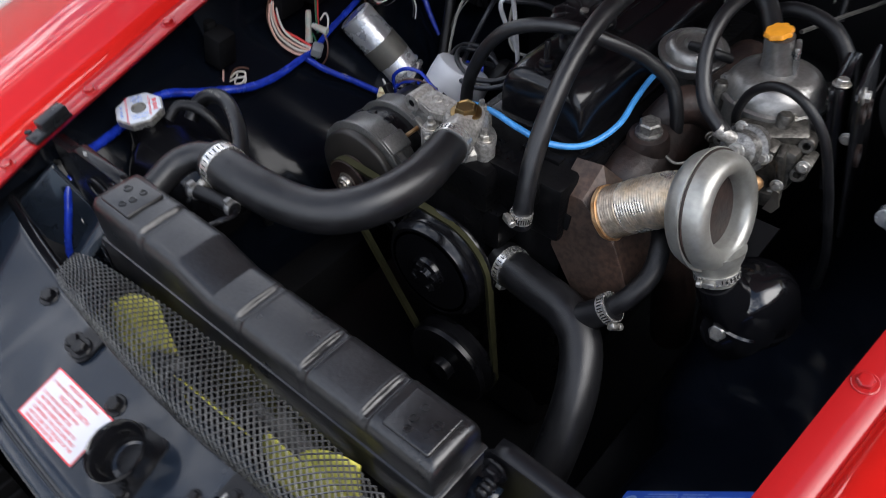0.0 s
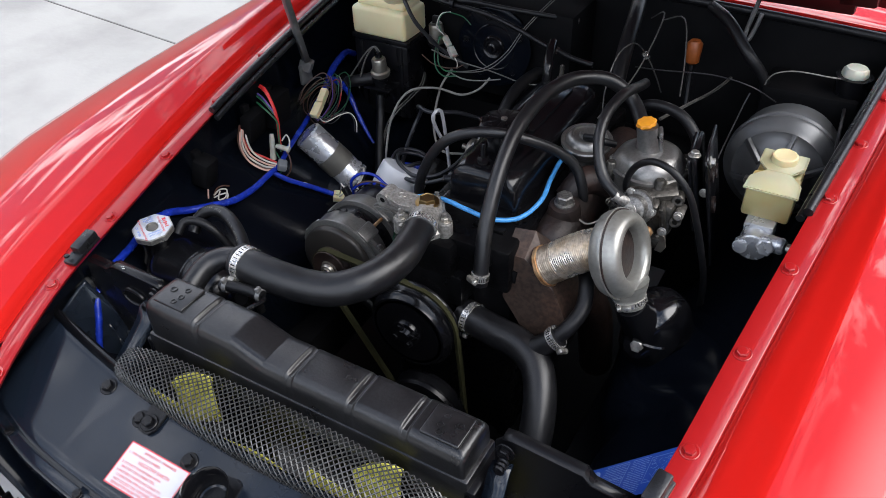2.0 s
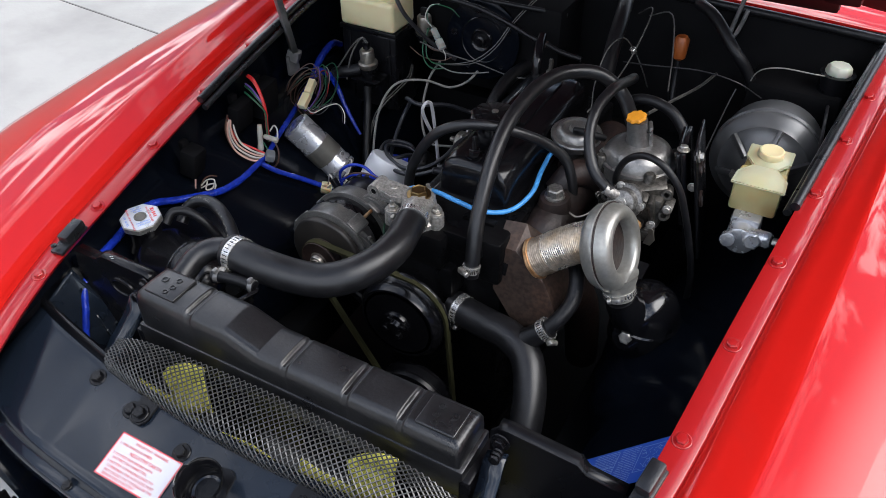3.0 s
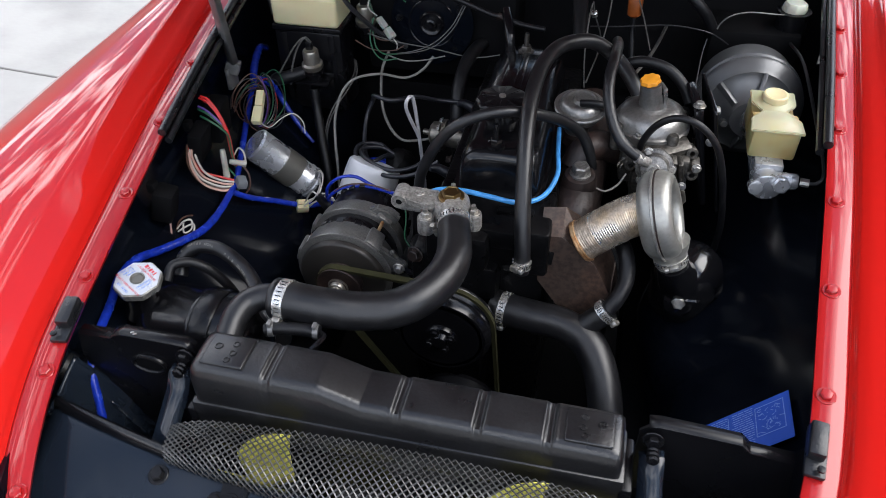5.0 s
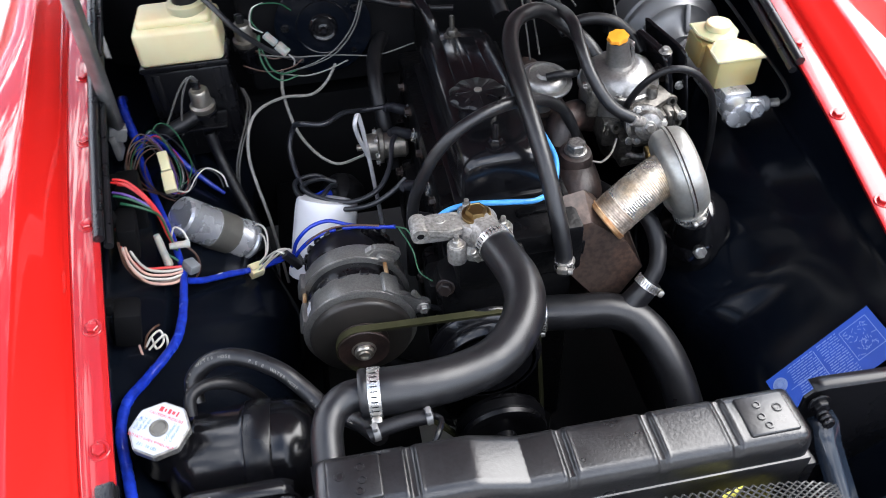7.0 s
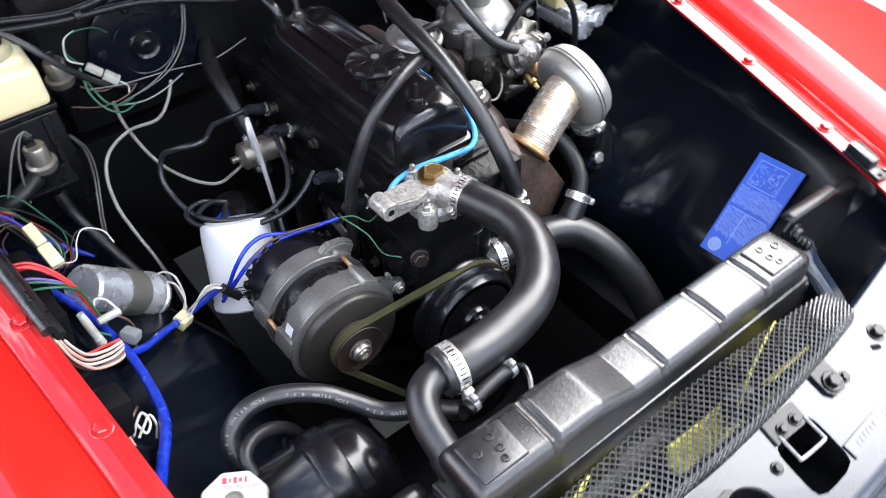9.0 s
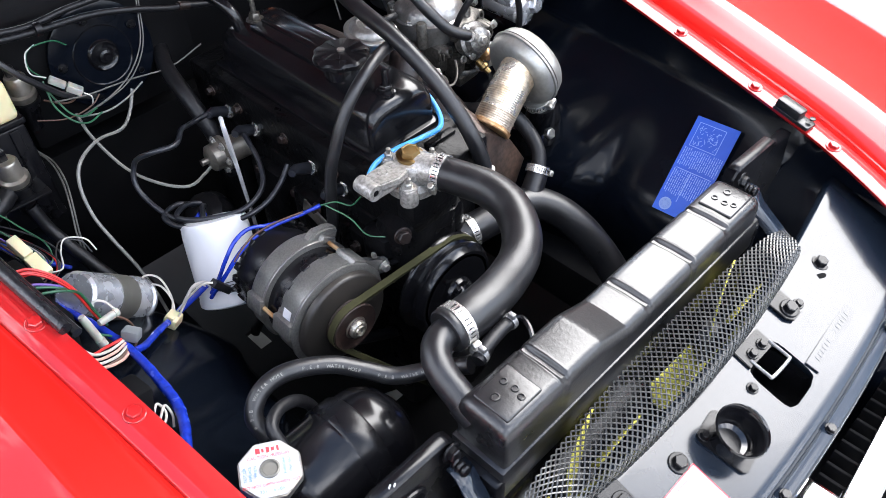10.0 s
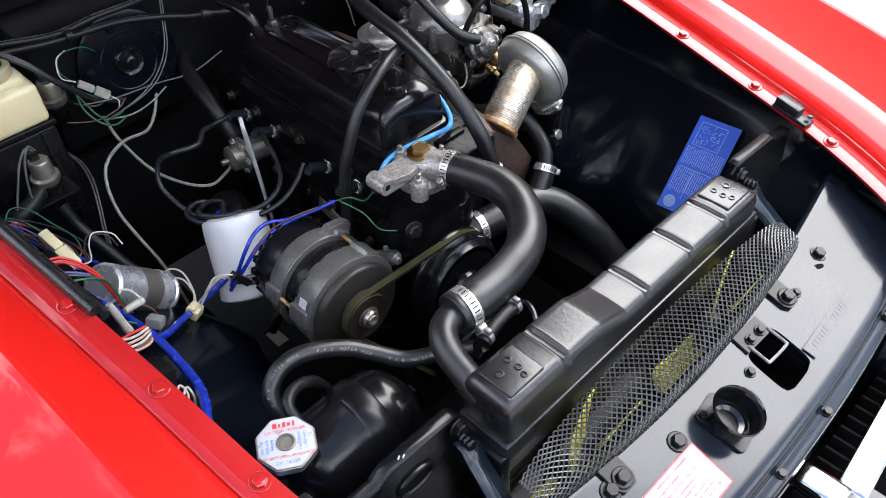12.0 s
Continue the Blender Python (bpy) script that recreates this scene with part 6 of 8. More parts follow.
DUCT = material("dull_pressed_steel", (0.33, 0.327, 0.305), 0.36, metal=0.6, grit=0.1, spots=0.6, spot_color=(0.20, 0.18, 0.15), scale=16, bump=0.08, bump_scale=160)


def carburettor():
    th = thing("carburettor", (0.24, 0.53, 0.66), "cast aluminium carburettor with orange dashpot cap", "carburettor")
    c = Vector((0.230, 0.553, 0.0))
    bm = bmesh.new()
    lathe(bm, [(0.050, 0.708), (0.052, 0.712), (0.052, 0.734), (0.0555, 0.736), (0.0555, 0.742), (0.052, 0.744), (0.050, 0.752), (0.044, 0.761), (0.032, 0.768), (0.022, 0.770)], (c.x, c.y, 0), (0, 0, 1), 40)
    tube(bm, [(0.228, 0.552, 0.762), (0.225, 0.550, 0.780), (0.222, 0.548, 0.796), (0.221, 0.547, 0.806)], [0.020, 0.0162, 0.0148, 0.0145], 24, 4)
    rbox(bm, (0.241, 0.556, 0.782), (0.006, 0.022, 0.036), 0.002, pose(0, 0, 0, 0, -8, 20))
    part("dashpot_dome", bm, ALUMID, th)
    bm = bmesh.new()
    lathe(bm, [(0.010, 0), (0.0135, 0.0015), (0.014, 0.0035), (0.0125, 0.0065), (0, 0.0075)], (0.220, 0.546, 0.807), (-0.22, -0.15, 1), 48, 8, 0.07)
    part("dashpot_cap", bm, AMBER, th, "orange plastic dashpot cap")
    bm = bmesh.new()
    rbox(bm, (0.236, 0.548, 0.690), (0.085, 0.100, 0.045), 0.008)
    rbox(bm, (0.262, 0.505, 0.700), (0.055, 0.040, 0.050), 0.006)
    rbox(bm, (0.252, 0.500, 0.728), (0.075, 0.026, 0.018), 0.004, pose(0, 0, 0, 18, -6, 28))
    lathe(bm, [(0.028, 0), (0.028, 0.03), (0.020, 0.05), (0, 0.052)], (0.236, 0.548, 0.672), (0, 0, -1), 20)
    for x, y, z in ((0.286, 0.512, 0.722), (0.290, 0.497, 0.697), (0.280, 0.520, 0.678), (0.205, 0.500, 0.700)):
        lathe(bm, [(0.009, 0), (0.009, 0.022), (0.0075, 0.024), (0.004, 0.024), (0.004, 0.010), (0, 0.010)], (x, y + 0.012, z), (0.2, -1, 0.25), 16)
    # cast ribs, bosses and passages on the front of the body
    for x, y, z, sx, sy, sz, ry in ((0.262, 0.482, 0.716, 0.012, 0.020, 0.030, 12), (0.278, 0.486, 0.706, 0.008, 0.022, 0.044, -10), (0.250, 0.484, 0.684, 0.040, 0.018, 0.010, 6), (0.270, 0.482, 0.668, 0.034, 0.020, 0.020, -4),
                                    (0.222, 0.492, 0.676, 0.020, 0.024, 0.034, 0), (0.296, 0.500, 0.712, 0.014, 0.030, 0.012, 20), (0.240, 0.500, 0.655, 0.050, 0.040, 0.016, 0)):
        part("cast_rib", rbox(bmesh.new(), (x, y, z), (sx, sy, sz), 0.003, pose(0, 0, 0, 8, ry, 6)), CARBDARK, th)
    part("fuel_passage", tube(bmesh.new(), [(0.225, 0.486, 0.664), (0.245, 0.478, 0.660), (0.268, 0.476, 0.668), (0.284, 0.484, 0.684)], 0.0045, 10, 4), ALUDULL, th)
    for a in range(4):
        ang = a * math.pi / 2 + 0.6
        lathe(bm, [(0.0085, 0.712), (0.0085, 0.748), (0.006, 0.751), (0, 0.751)], (c.x + 0.055 * math.cos(ang), c.y + 0.055 * math.sin(ang), 0), (0, 0, 1), 12)
    part("body", bm, CARBDARK, th)
    bm = bmesh.new()
    lathe(bm, [(0.020, 0), (0.024, 0.004), (0.024, 0.016), (0.026, 0.018), (0.026, 0.023), (0.021, 0.026), (0.018, 0.036), (0.010, 0.040), (0, 0.040)], (0.243, 0.490, 0.712), (-0.1, -0.9, 0.35), 28)
    choke = part("choke_housing", bm, ALUWORN, th)
    for k in range(3):
        a = k * 2.094
        f = frame_of((0.243, 0.490, 0.712), (-0.1, -0.9, 0.35))
        add_bolt(BOLT_SMALL, choke, f @ Vector((0.0225 * math.cos(a), 0.0225 * math.sin(a), 0.023)), (-0.1, -0.9, 0.35), 7, "screw")
    bm = bmesh.new()
    tube(bm, [(0.238, 0.468, 0.726), (0.226, 0.458, 0.735), (0.214, 0.454, 0.742)], 0.0075, 12, 4)
    part("hose_spigot", bm, ALU, th)
    bm = bmesh.new()
    lathe(bm, [(0.008, 0), (0.010, 0.004), (0.008, 0.012), (0, 0.013)], (0.262, 0.470, 0.690), (0, -1, -0.3), 12)
    part("brass_union", bm, BURNT, th)
    for k, (x, y, z) in enumerate(((0.264, 0.471, 0.720), (0.282, 0.474, 0.690), (0.252, 0.473, 0.668), (0.226, 0.479, 0.690), (0.298, 0.484, 0.716))):
        add_bolt(BOLT_SMALL, th, (x, y, z), (0.1, -1, 0.2), 13 * k, "screw")
    f = frame_of((0.243, 0.490, 0.712), (-0.1, -0.9, 0.35))
    add_bolt(BOLT_ZINC, choke, f @ Vector((0, 0, 0.040)), (-0.1, -0.9, 0.35), 12)
    part("throttle_lever", prism(bmesh.new(), [(0, 0), (0.012, 0.002), (0.018, 0.014), (0.013, 0.030), (0.006, 0.030), (0.004, 0.014)], Matrix(((0.9, 0, 0.3, 0.276), (-0.3, 0, 0.9, 0.474), (0, 1, 0, 0.655), (0, 0, 0, 1))), 0.002), ZINCDULL, th)
    part("jet_union", lathe(bmesh.new(), [(0.0065, -0.006), (0.0065, 0.004), (0.0080, 0.005), (0.0080, 0.010), (0.005, 0.012), (0.004, 0.020), (0, 0.020)], (0.252, 0.468, 0.676), (0.1, -0.8, -0.5), 14), BRASS, th)
    part("fuel_pipe", tube(bmesh.new(), [(0.254, 0.452, 0.664), (0.250, 0.446, 0.650), (0.238, 0.450, 0.630), (0.222, 0.462, 0.612)], 0.0032, 10, 4), SOFTRUB, th)
    for k in range(6):
        ang = k * math.pi / 3 + 0.2
        add_bolt(BOLT_SMALL, th, (c.x + 0.0505 * math.cos(ang), c.y + 0.0505 * math.sin(ang), 0.7435), (0, 0, 1), 11 * k, "screw")
    bm = bmesh.new()
    tube(bm, [(0.205, 0.475, 0.700), (0.195, 0.462, 0.688), (0.180, 0.455, 0.680), (0.165, 0.458, 0.682)], 0.0018, 6, 4)
    for k in range(2):
        lathe(bm, [(0.005, 0.0), (0.006, 0.0015), (0.005, 0.003)], (0.200 - 0.004 * k, 0.492 + 0.003 * k, 0.700), (-0.8, 0.6, 0), 12)
    part("linkage", bm, ALUDARK, th)
    # air cleaner back plate
    bx = thing("air_cleaner_plate", (0.315, 0.56, 0.64), "black pressed steel air cleaner back plate", "bracket")
    bm = bmesh.new()
    m = pose(0.312, 0.582, 0.660, 0, -12, 8)
    rbox(bm, m @ Vector((0, 0, 0.035)), (0.010, 0.084, 0.170), 0.004, m.to_3x3().to_4x4())
    rbox(bm, m @ Vector((0.018, 0.004, 0.032)), (0.004, 0.104, 0.180), 0.0015, m.to_3x3().to_4x4())
    part("plate", bm, GLOSS, bx)
    bm = bmesh.new()
    tube(bm, [m @ Vector((-0.006, -0.041, 0.0)), m @ Vector((-0.006, -0.041, 0.05)), m @ Vector((-0.006, -0.041, 0.10)), m @ Vector((-0.006, -0.034, 0.118)), m @ Vector((-0.006, 0.036, 0.118))], 0.003, 8, 4)
    part("rolled_edge", bm, GLOSS, bx)
    for y, z in ((-0.025, 0.085), (-0.020, 0.045), (-0.022, 0.012)):
        part("opening_ring", lathe(bmesh.new(), [(0.013, 0), (0.0135, 0.003), (0.0105, 0.003), (0.010, 0.0005), (0, 0.0005)], m @ Vector((-0.0052, y, z)), m.to_3x3() @ Vector((-1, 0, 0)), 20), RUSTDARK, bx)
    for y, z, r in ((-0.022, 0.085, 0.012), (0.012, 0.070, 0.0105), (-0.020, 0.032, 0.012)):
        part("opening_ring", lathe(bmesh.new(), [(r, 0), (r * 1.04, 0.003), (r * 0.82, 0.003), (r * 0.78, 0.0005), (0, 0.0005)], m @ Vector((0.0202, y, z)), m.to_3x3() @ Vector((1, 0, 0)), 20), RUSTDARK, bx)
    part("outer_edge", tube(bmesh.new(), [m @ Vector(p) for p in ((0.018, -0.050, -0.055), (0.018, -0.050, 0.02), (0.018, -0.050, 0.10), (0.018, -0.042, 0.1215), (0.018, 0.050, 0.1215))], 0.0026, 8, 4), GLOSS, bx)
    add_bolt(BOLT_ZINC, bx, m @ Vector((0.0205, -0.030, 0.108)), m.to_3x3() @ Vector((1, 0, 0)), 9)
    add_bolt(BOLT_ZINC, bx, m @ Vector((0.0, -0.030, 0.119)), (0, 0, 1), 4)
    add_bolt(BOLT_SMALL, bx, m @ Vector((0.012, -0.042, 0.065)), (0, -1, 0.1), 4)
    hose("carburettor_vent_hose", [(0.222, 0.497, 0.712), (0.219, 0.486, 0.745), (0.232, 0.472, 0.783), (0.256, 0.464, 0.803), (0.285, 0.458, 0.800), (0.311, 0.456, 0.775), (0.327, 0.458, 0.735), (0.340, 0.470, 0.68), (0.350, 0.485, 0.62), (0.352, 0.50, 0.55)], 0.0048, "thin black vent hose looped over the carburettor", SOFTRUB, 12)
    hose("carburettor_hose", [(0.222, 0.456, 0.738), (0.190, 0.470, 0.757), (0.170, 0.496, 0.788), (0.164, 0.531, 0.813), (0.167, 0.574, 0.822), (0.169, 0.617, 0.816), (0.170, 0.660, 0.803), (0.168, 0.70, 0.79)], 0.0080, "black rubber hose arching from carburettor to bulkhead", RUBBER, 14)
    h = hose("heater_hose", [(0.084, 0.306, 0.640), (0.084, 0.310, 0.668), (0.079, 0.329, 0.712), (0.074, 0.361, 0.752), (0.069, 0.400, 0.784), (0.066, 0.446, 0.808), (0.067, 0.497, 0.820), (0.074, 0.547, 0.827), (0.094, 0.593, 0.829), (0.133, 0.624, 0.822), (0.170, 0.632, 0.795), (0.200, 0.602, 0.772), (0.215, 0.585, 0.750)], 0.0108, "long black rubber hose arching over the rocker cover", RUBBER, 18)
    clamp_band(h, (0.0845, 0.3055, 0.655), (0, 0.15, 1), 0.0116, (-0.5, -1, 0), 0.010)
    hose("breather_hose", [(-0.090, 0.425, 0.56), (-0.087, 0.420, 0.63), (-0.081, 0.418, 0.690), (-0.068, 0.417, 0.726), (-0.050, 0.418, 0.759), (-0.025, 0.420, 0.785), (0.007, 0.428, 0.799), (0.041, 0.442, 0.800), (0.075, 0.462, 0.788), (0.108, 0.490, 0.765), (0.135, 0.503, 0.740), (0.150, 0.500, 0.712), (0.158, 0.494, 0.675), (0.160, 0.488, 0.62)], 0.0078, "black rubber breather hose looped over the rocker cover", RUBBER, 14)
    bt = thing("blue_cable", (0, 0.37, 0.71), "light blue plastic cable across the engine front", "cable")
    part("cable_body", tube(bmesh.new(), [(-0.078, 0.358, 0.694), (-0.064, 0.366, 0.700), (-0.042, 0.376, 0.706), (-0.010, 0.376, 0.709), (0.031, 0.366, 0.712), (0.068, 0.373, 0.703), (0.097, 0.402, 0.697), (0.111, 0.443, 0.706), (0.106, 0.488, 0.716), (0.102, 0.535, 0.721), (0.10, 0.57, 0.70)], 0.0036, 10, 6), BLUECABLE, bt)


# ---------------------------------------------------------------- brake side
def brakes():
    servo = thing("brake_servo", (0.385, 0.76, 0.66), "dark grey round brake servo", "brake servo")
    part("drum", lathe(bmesh.new(), [(0.030, 0.02), (0.036, 0.030), (0.050, 0.044), (0.062, 0.050), (0.068, 0.050), (0.072, 0.056), (0.083, 0.064), (0.085, 0.069), (0.085, 0.074), (0.082, 0.078), (0.086, 0.082), (0.086, 0.088), (0.080, 0.094), (0.078, 0.14), (0.05, 0.16), (0, 0.16)], (0.388, 0.664, 0.686), (0.0, 1, -0.06), 44), SERVO, servo)
    for k in range(6):
        a = k * math.pi / 3 + 0.35
        d = Vector((math.cos(a), 0.0, math.sin(a)))
        part("web", obox(bmesh.new(), Vector((0.388, 0.690, 0.684)) + d * 0.034, Vector((0.388, 0.716, 0.682)) + d * 0.070, 0.007, 0.010), SERVO, servo)
    part("bolted_stud", lathe(bmesh.new(), [(0.006, 0), (0.006, 0.014), (0, 0.015)], (0.352, 0.70, 0.672), (0, -1, 0), 8), ZINC, servo)
    mc = thing("brake_master_cylinder", (0.402, 0.58, 0.66), "bare aluminium brake master cylinder", "master cylinder")
    bm = bmesh.new()
    lathe(bm, [(0.017, 0), (0.0205, 0.002), (0.0205, 0.150), (0.026, 0.158), (0.026, 0.18)], (0.399, 0.500, 0.686), (0.0, 1, 0.02), 24)
    rbox(bm, (0.399, 0.555, 0.704), (0.040, 0.070, 0.016), 0.004)
    lathe(bm, [(0.012, 0), (0.012, 0.026), (0.009, 0.03)], (0.410, 0.512, 0.694), (1, -0.2, 0.15), 16)
    lathe(bm, [(0.010, 0), (0.010, 0.014), (0, 0.016)], (0.384, 0.510, 0.684), (0, -1, 0.2), 16)
    part("cylinder", bm, ALUBRIGHT, mc)
    part("hex_plug", lathe(bmesh.new(), [(0.0125, 0), (0.0125, 0.014), (0.010, 0.016), (0, 0.016)], (0.414, 0.506, 0.694), (0.1, -1, 0.3), 6), ALUBRIGHT, mc)
    part("end_plug", lathe(bmesh.new(), [(0.006, 0), (0.006, 0.012), (0, 0.012)], (0.441, 0.507, 0.698), (1, -0.2, 0.1), 8), ZINC, mc)
    rs = thing("brake_fluid_reservoir", (0.400, 0.58, 0.71), "translucent yellowed plastic brake fluid reservoir", "reservoir")
    bm = bmesh.new()
    rbox(bm, (0.4005, 0.562, 0.734), (0.064, 0.050, 0.046), 0.005, pose(0, 0, 0, 3, 0, 0))
    rbox(bm, (0.4005, 0.622, 0.730), (0.060, 0.050, 0.040), 0.005, pose(0, 0, 0, 3, 0, 0))
    rbox(bm, (0.4005, 0.594, 0.726), (0.042, 0.030, 0.030), 0.004)
    part("fluid_chamber", bm, FLUID, rs)
    bm = bmesh.new()
    front = [(-0.036, -0.027), (0.036, -0.027), (0.034, 0.004), (0.016, 0.027), (-0.016, 0.027), (-0.034, 0.004)]
    rear = [(-0.016, -0.030), (0.016, -0.030), (0.031, -0.008), (0.031, 0.026), (-0.031, 0.026), (-0.031, -0.008)]
    for (x, y), outline in (((0.4005, 0.562), front), ((0.4005, 0.619), rear)):
        m = pose(x, y, 0.7545, 3, 0, 0)
        prism(bm, outline, m, 0.004, 0.0012)
        low = [bm.verts.new(m @ Vector((u * 0.9, v * 0.88, 0.0042))) for u, v in outline]
        high = [bm.verts.new(m @ Vector((u * 0.42, v * 0.42, 0.0110))) for u, v in outline]
        bm.faces.new(high)
        for k in range(6):
            bm.faces.new((low[k], low[(k + 1) % 6], high[(k + 1) % 6], high[k]))
    part("lid", bm, MILK, rs)
    part("filler_cap", lathe(bmesh.new(), [(0.0170, 0), (0.0178, 0.001), (0.0178, 0.0125), (0.0168, 0.0142), (0.0145, 0.0150), (0.0135, 0.0144), (0, 0.0144)], (0.401, 0.617, 0.757), (0, -0.05, 1), 30), CREAM, rs, "cream plastic cap")
    hb = thing("clutch_reservoir", (0.45, 0.88, 0.76), "small black reservoir with milky cap on the bulkhead", "reservoir")
    part("body", lathe(bmesh.new(), [(0.024, -0.07), (0.026, -0.002), (0.028, 0), (0, 0.0)], (0.449, 0.885, 0.785), (0, 0, 1), 24), SATIN, hb)
    part("cap", lathe(bmesh.new(), [(0.0195, 0), (0.020, 0.003), (0.0185, 0.011), (0.015, 0.014), (0, 0.014)], (0.449, 0.885, 0.785), (0, 0, 1), 40, 8, 0.03), CAPMILK, hb)
    bm = bmesh.new()
    rbox(bm, (0.395, 0.895, 0.715), (0.15, 0.09, 0.08), 0.01)
    tagged(part("pedal_box", bm, DARK), "black pedal box cover on the bulkhead", "cover")
    wires("brake_pipe", "thin dark steel brake pipe from the master cylinder", [(W_BLACK, [(0.442, 0.507, 0.699), (0.462, 0.505, 0.700), (0.470, 0.520, 0.712), (0.466, 0.60, 0.73), (0.455, 0.74, 0.76), (0.45, 0.86, 0.74)])], 0.0026, category="pipe")


CAPMILK = material("milky_cap", (0.42, 0.43, 0.36), 0.35, spots=0.4, scale=30, sub=0.2)
SERVO = material("servo_grey", (0.11, 0.112, 0.115), 0.36, metal=0.5, spots=0.4, scale=20, bump=0.05)
ALUBRIGHT = material("bright_cast_aluminium", (0.50, 0.51, 0.53), 0.27, metal=0.7, spots=0.4, scale=40, bump=0.2, bump_scale=260)


# ---------------------------------------------------------------- left side and bulkhead
def washer_bottle():
    th = thing("washer_bottle", (-0.37, 0.79, 0.745), "cream plastic screen washer bottle", "bottle")
    bm = bmesh.new()
    rbox(bm, (-0.372, 0.786, 0.770), (0.122, 0.080, 0.056), 0.008, None, 3)
    rbox(bm, (-0.372, 0.790, 0.802), (0.108, 0.062, 0.016), 0.007, None, 3)
    part("bottle", bm, CREAM, th)
    part("neck_ring", lathe(bmesh.new(), [(0.026, 0), (0.028, 0.003), (0.028, 0.013), (0.026, 0.015), (0.018, 0.016)], (-0.350, 0.786, 0.808), (0, 0, 1), 28), MILK, th)
    part("cap", lathe(bmesh.new(), [(0.020, 0), (0.020, 0.010), (0.012, 0.014), (0, 0.014)], (-0.350, 0.786, 0.822), (0, 0, 1), 24), SOFTRUB, th)
    wires("washer_tube", "black plastic washer tube from the bottle cap", [(W_BLACK, [(-0.350, 0.786, 0.836), (-0.335, 0.772, 0.842), (-0.310, 0.752, 0.822), (-0.288, 0.748, 0.790), (-0.262, 0.760, 0.755), (-0.240, 0.775, 0.728), (-0.20, 0.79, 0.70)])], 0.0042, category="tube")
    ca = thing("bottle_carrier", (-0.372, 0.79, 0.58), "black steel carrier under the washer bottle", "bracket")
    part("carrier_box", rbox(bmesh.new(), (-0.372, 0.792, 0.655), (0.124, 0.086, 0.155), 0.005), SATIN, ca)
    part("top_rim", rbox(bmesh.new(), (-0.372, 0.792, 0.738), (0.130, 0.092, 0.010), 0.003), SATIN, ca)
    for dx in (-0.045, 0.045):
        part("side_rib", rbox(bmesh.new(), (-0.372 + dx, 0.7475, 0.655), (0.012, 0.004, 0.150), 0.0015), SATIN, ca)


def valve_unit(x, y, z, name, label, k):
    """A small zinc solenoid on a black valve body with its wires."""
    th = thing(name, (x, y, z - 0.05), label, "solenoid valve", "solenoid valves")
    part("solenoid", lathe(bmesh.new(), [(0.017, -0.022), (0.019, -0.018), (0.019, -0.012), (0.0145, -0.010), (0.014, 0.012), (0.012, 0.015), (0, 0.015)], (x, y, z), (0, -0.1, 1), 24), ZINCDULL, th)
    part("valve_body", lathe(bmesh.new(), [(0, -0.07), (0.012, -0.07), (0.012, -0.05), (0.015, -0.046), (0.015, -0.030), (0.020, -0.028), (0.020, -0.022), (0, -0.022)], (x, y, z), (0, -0.1, 1), 20), SATIN, th)
    part("connector", rbox(bmesh.new(), (x - 0.002, y + 0.002, z + 0.020), (0.013, 0.010, 0.018), 0.003), SATIN, th)
    return th




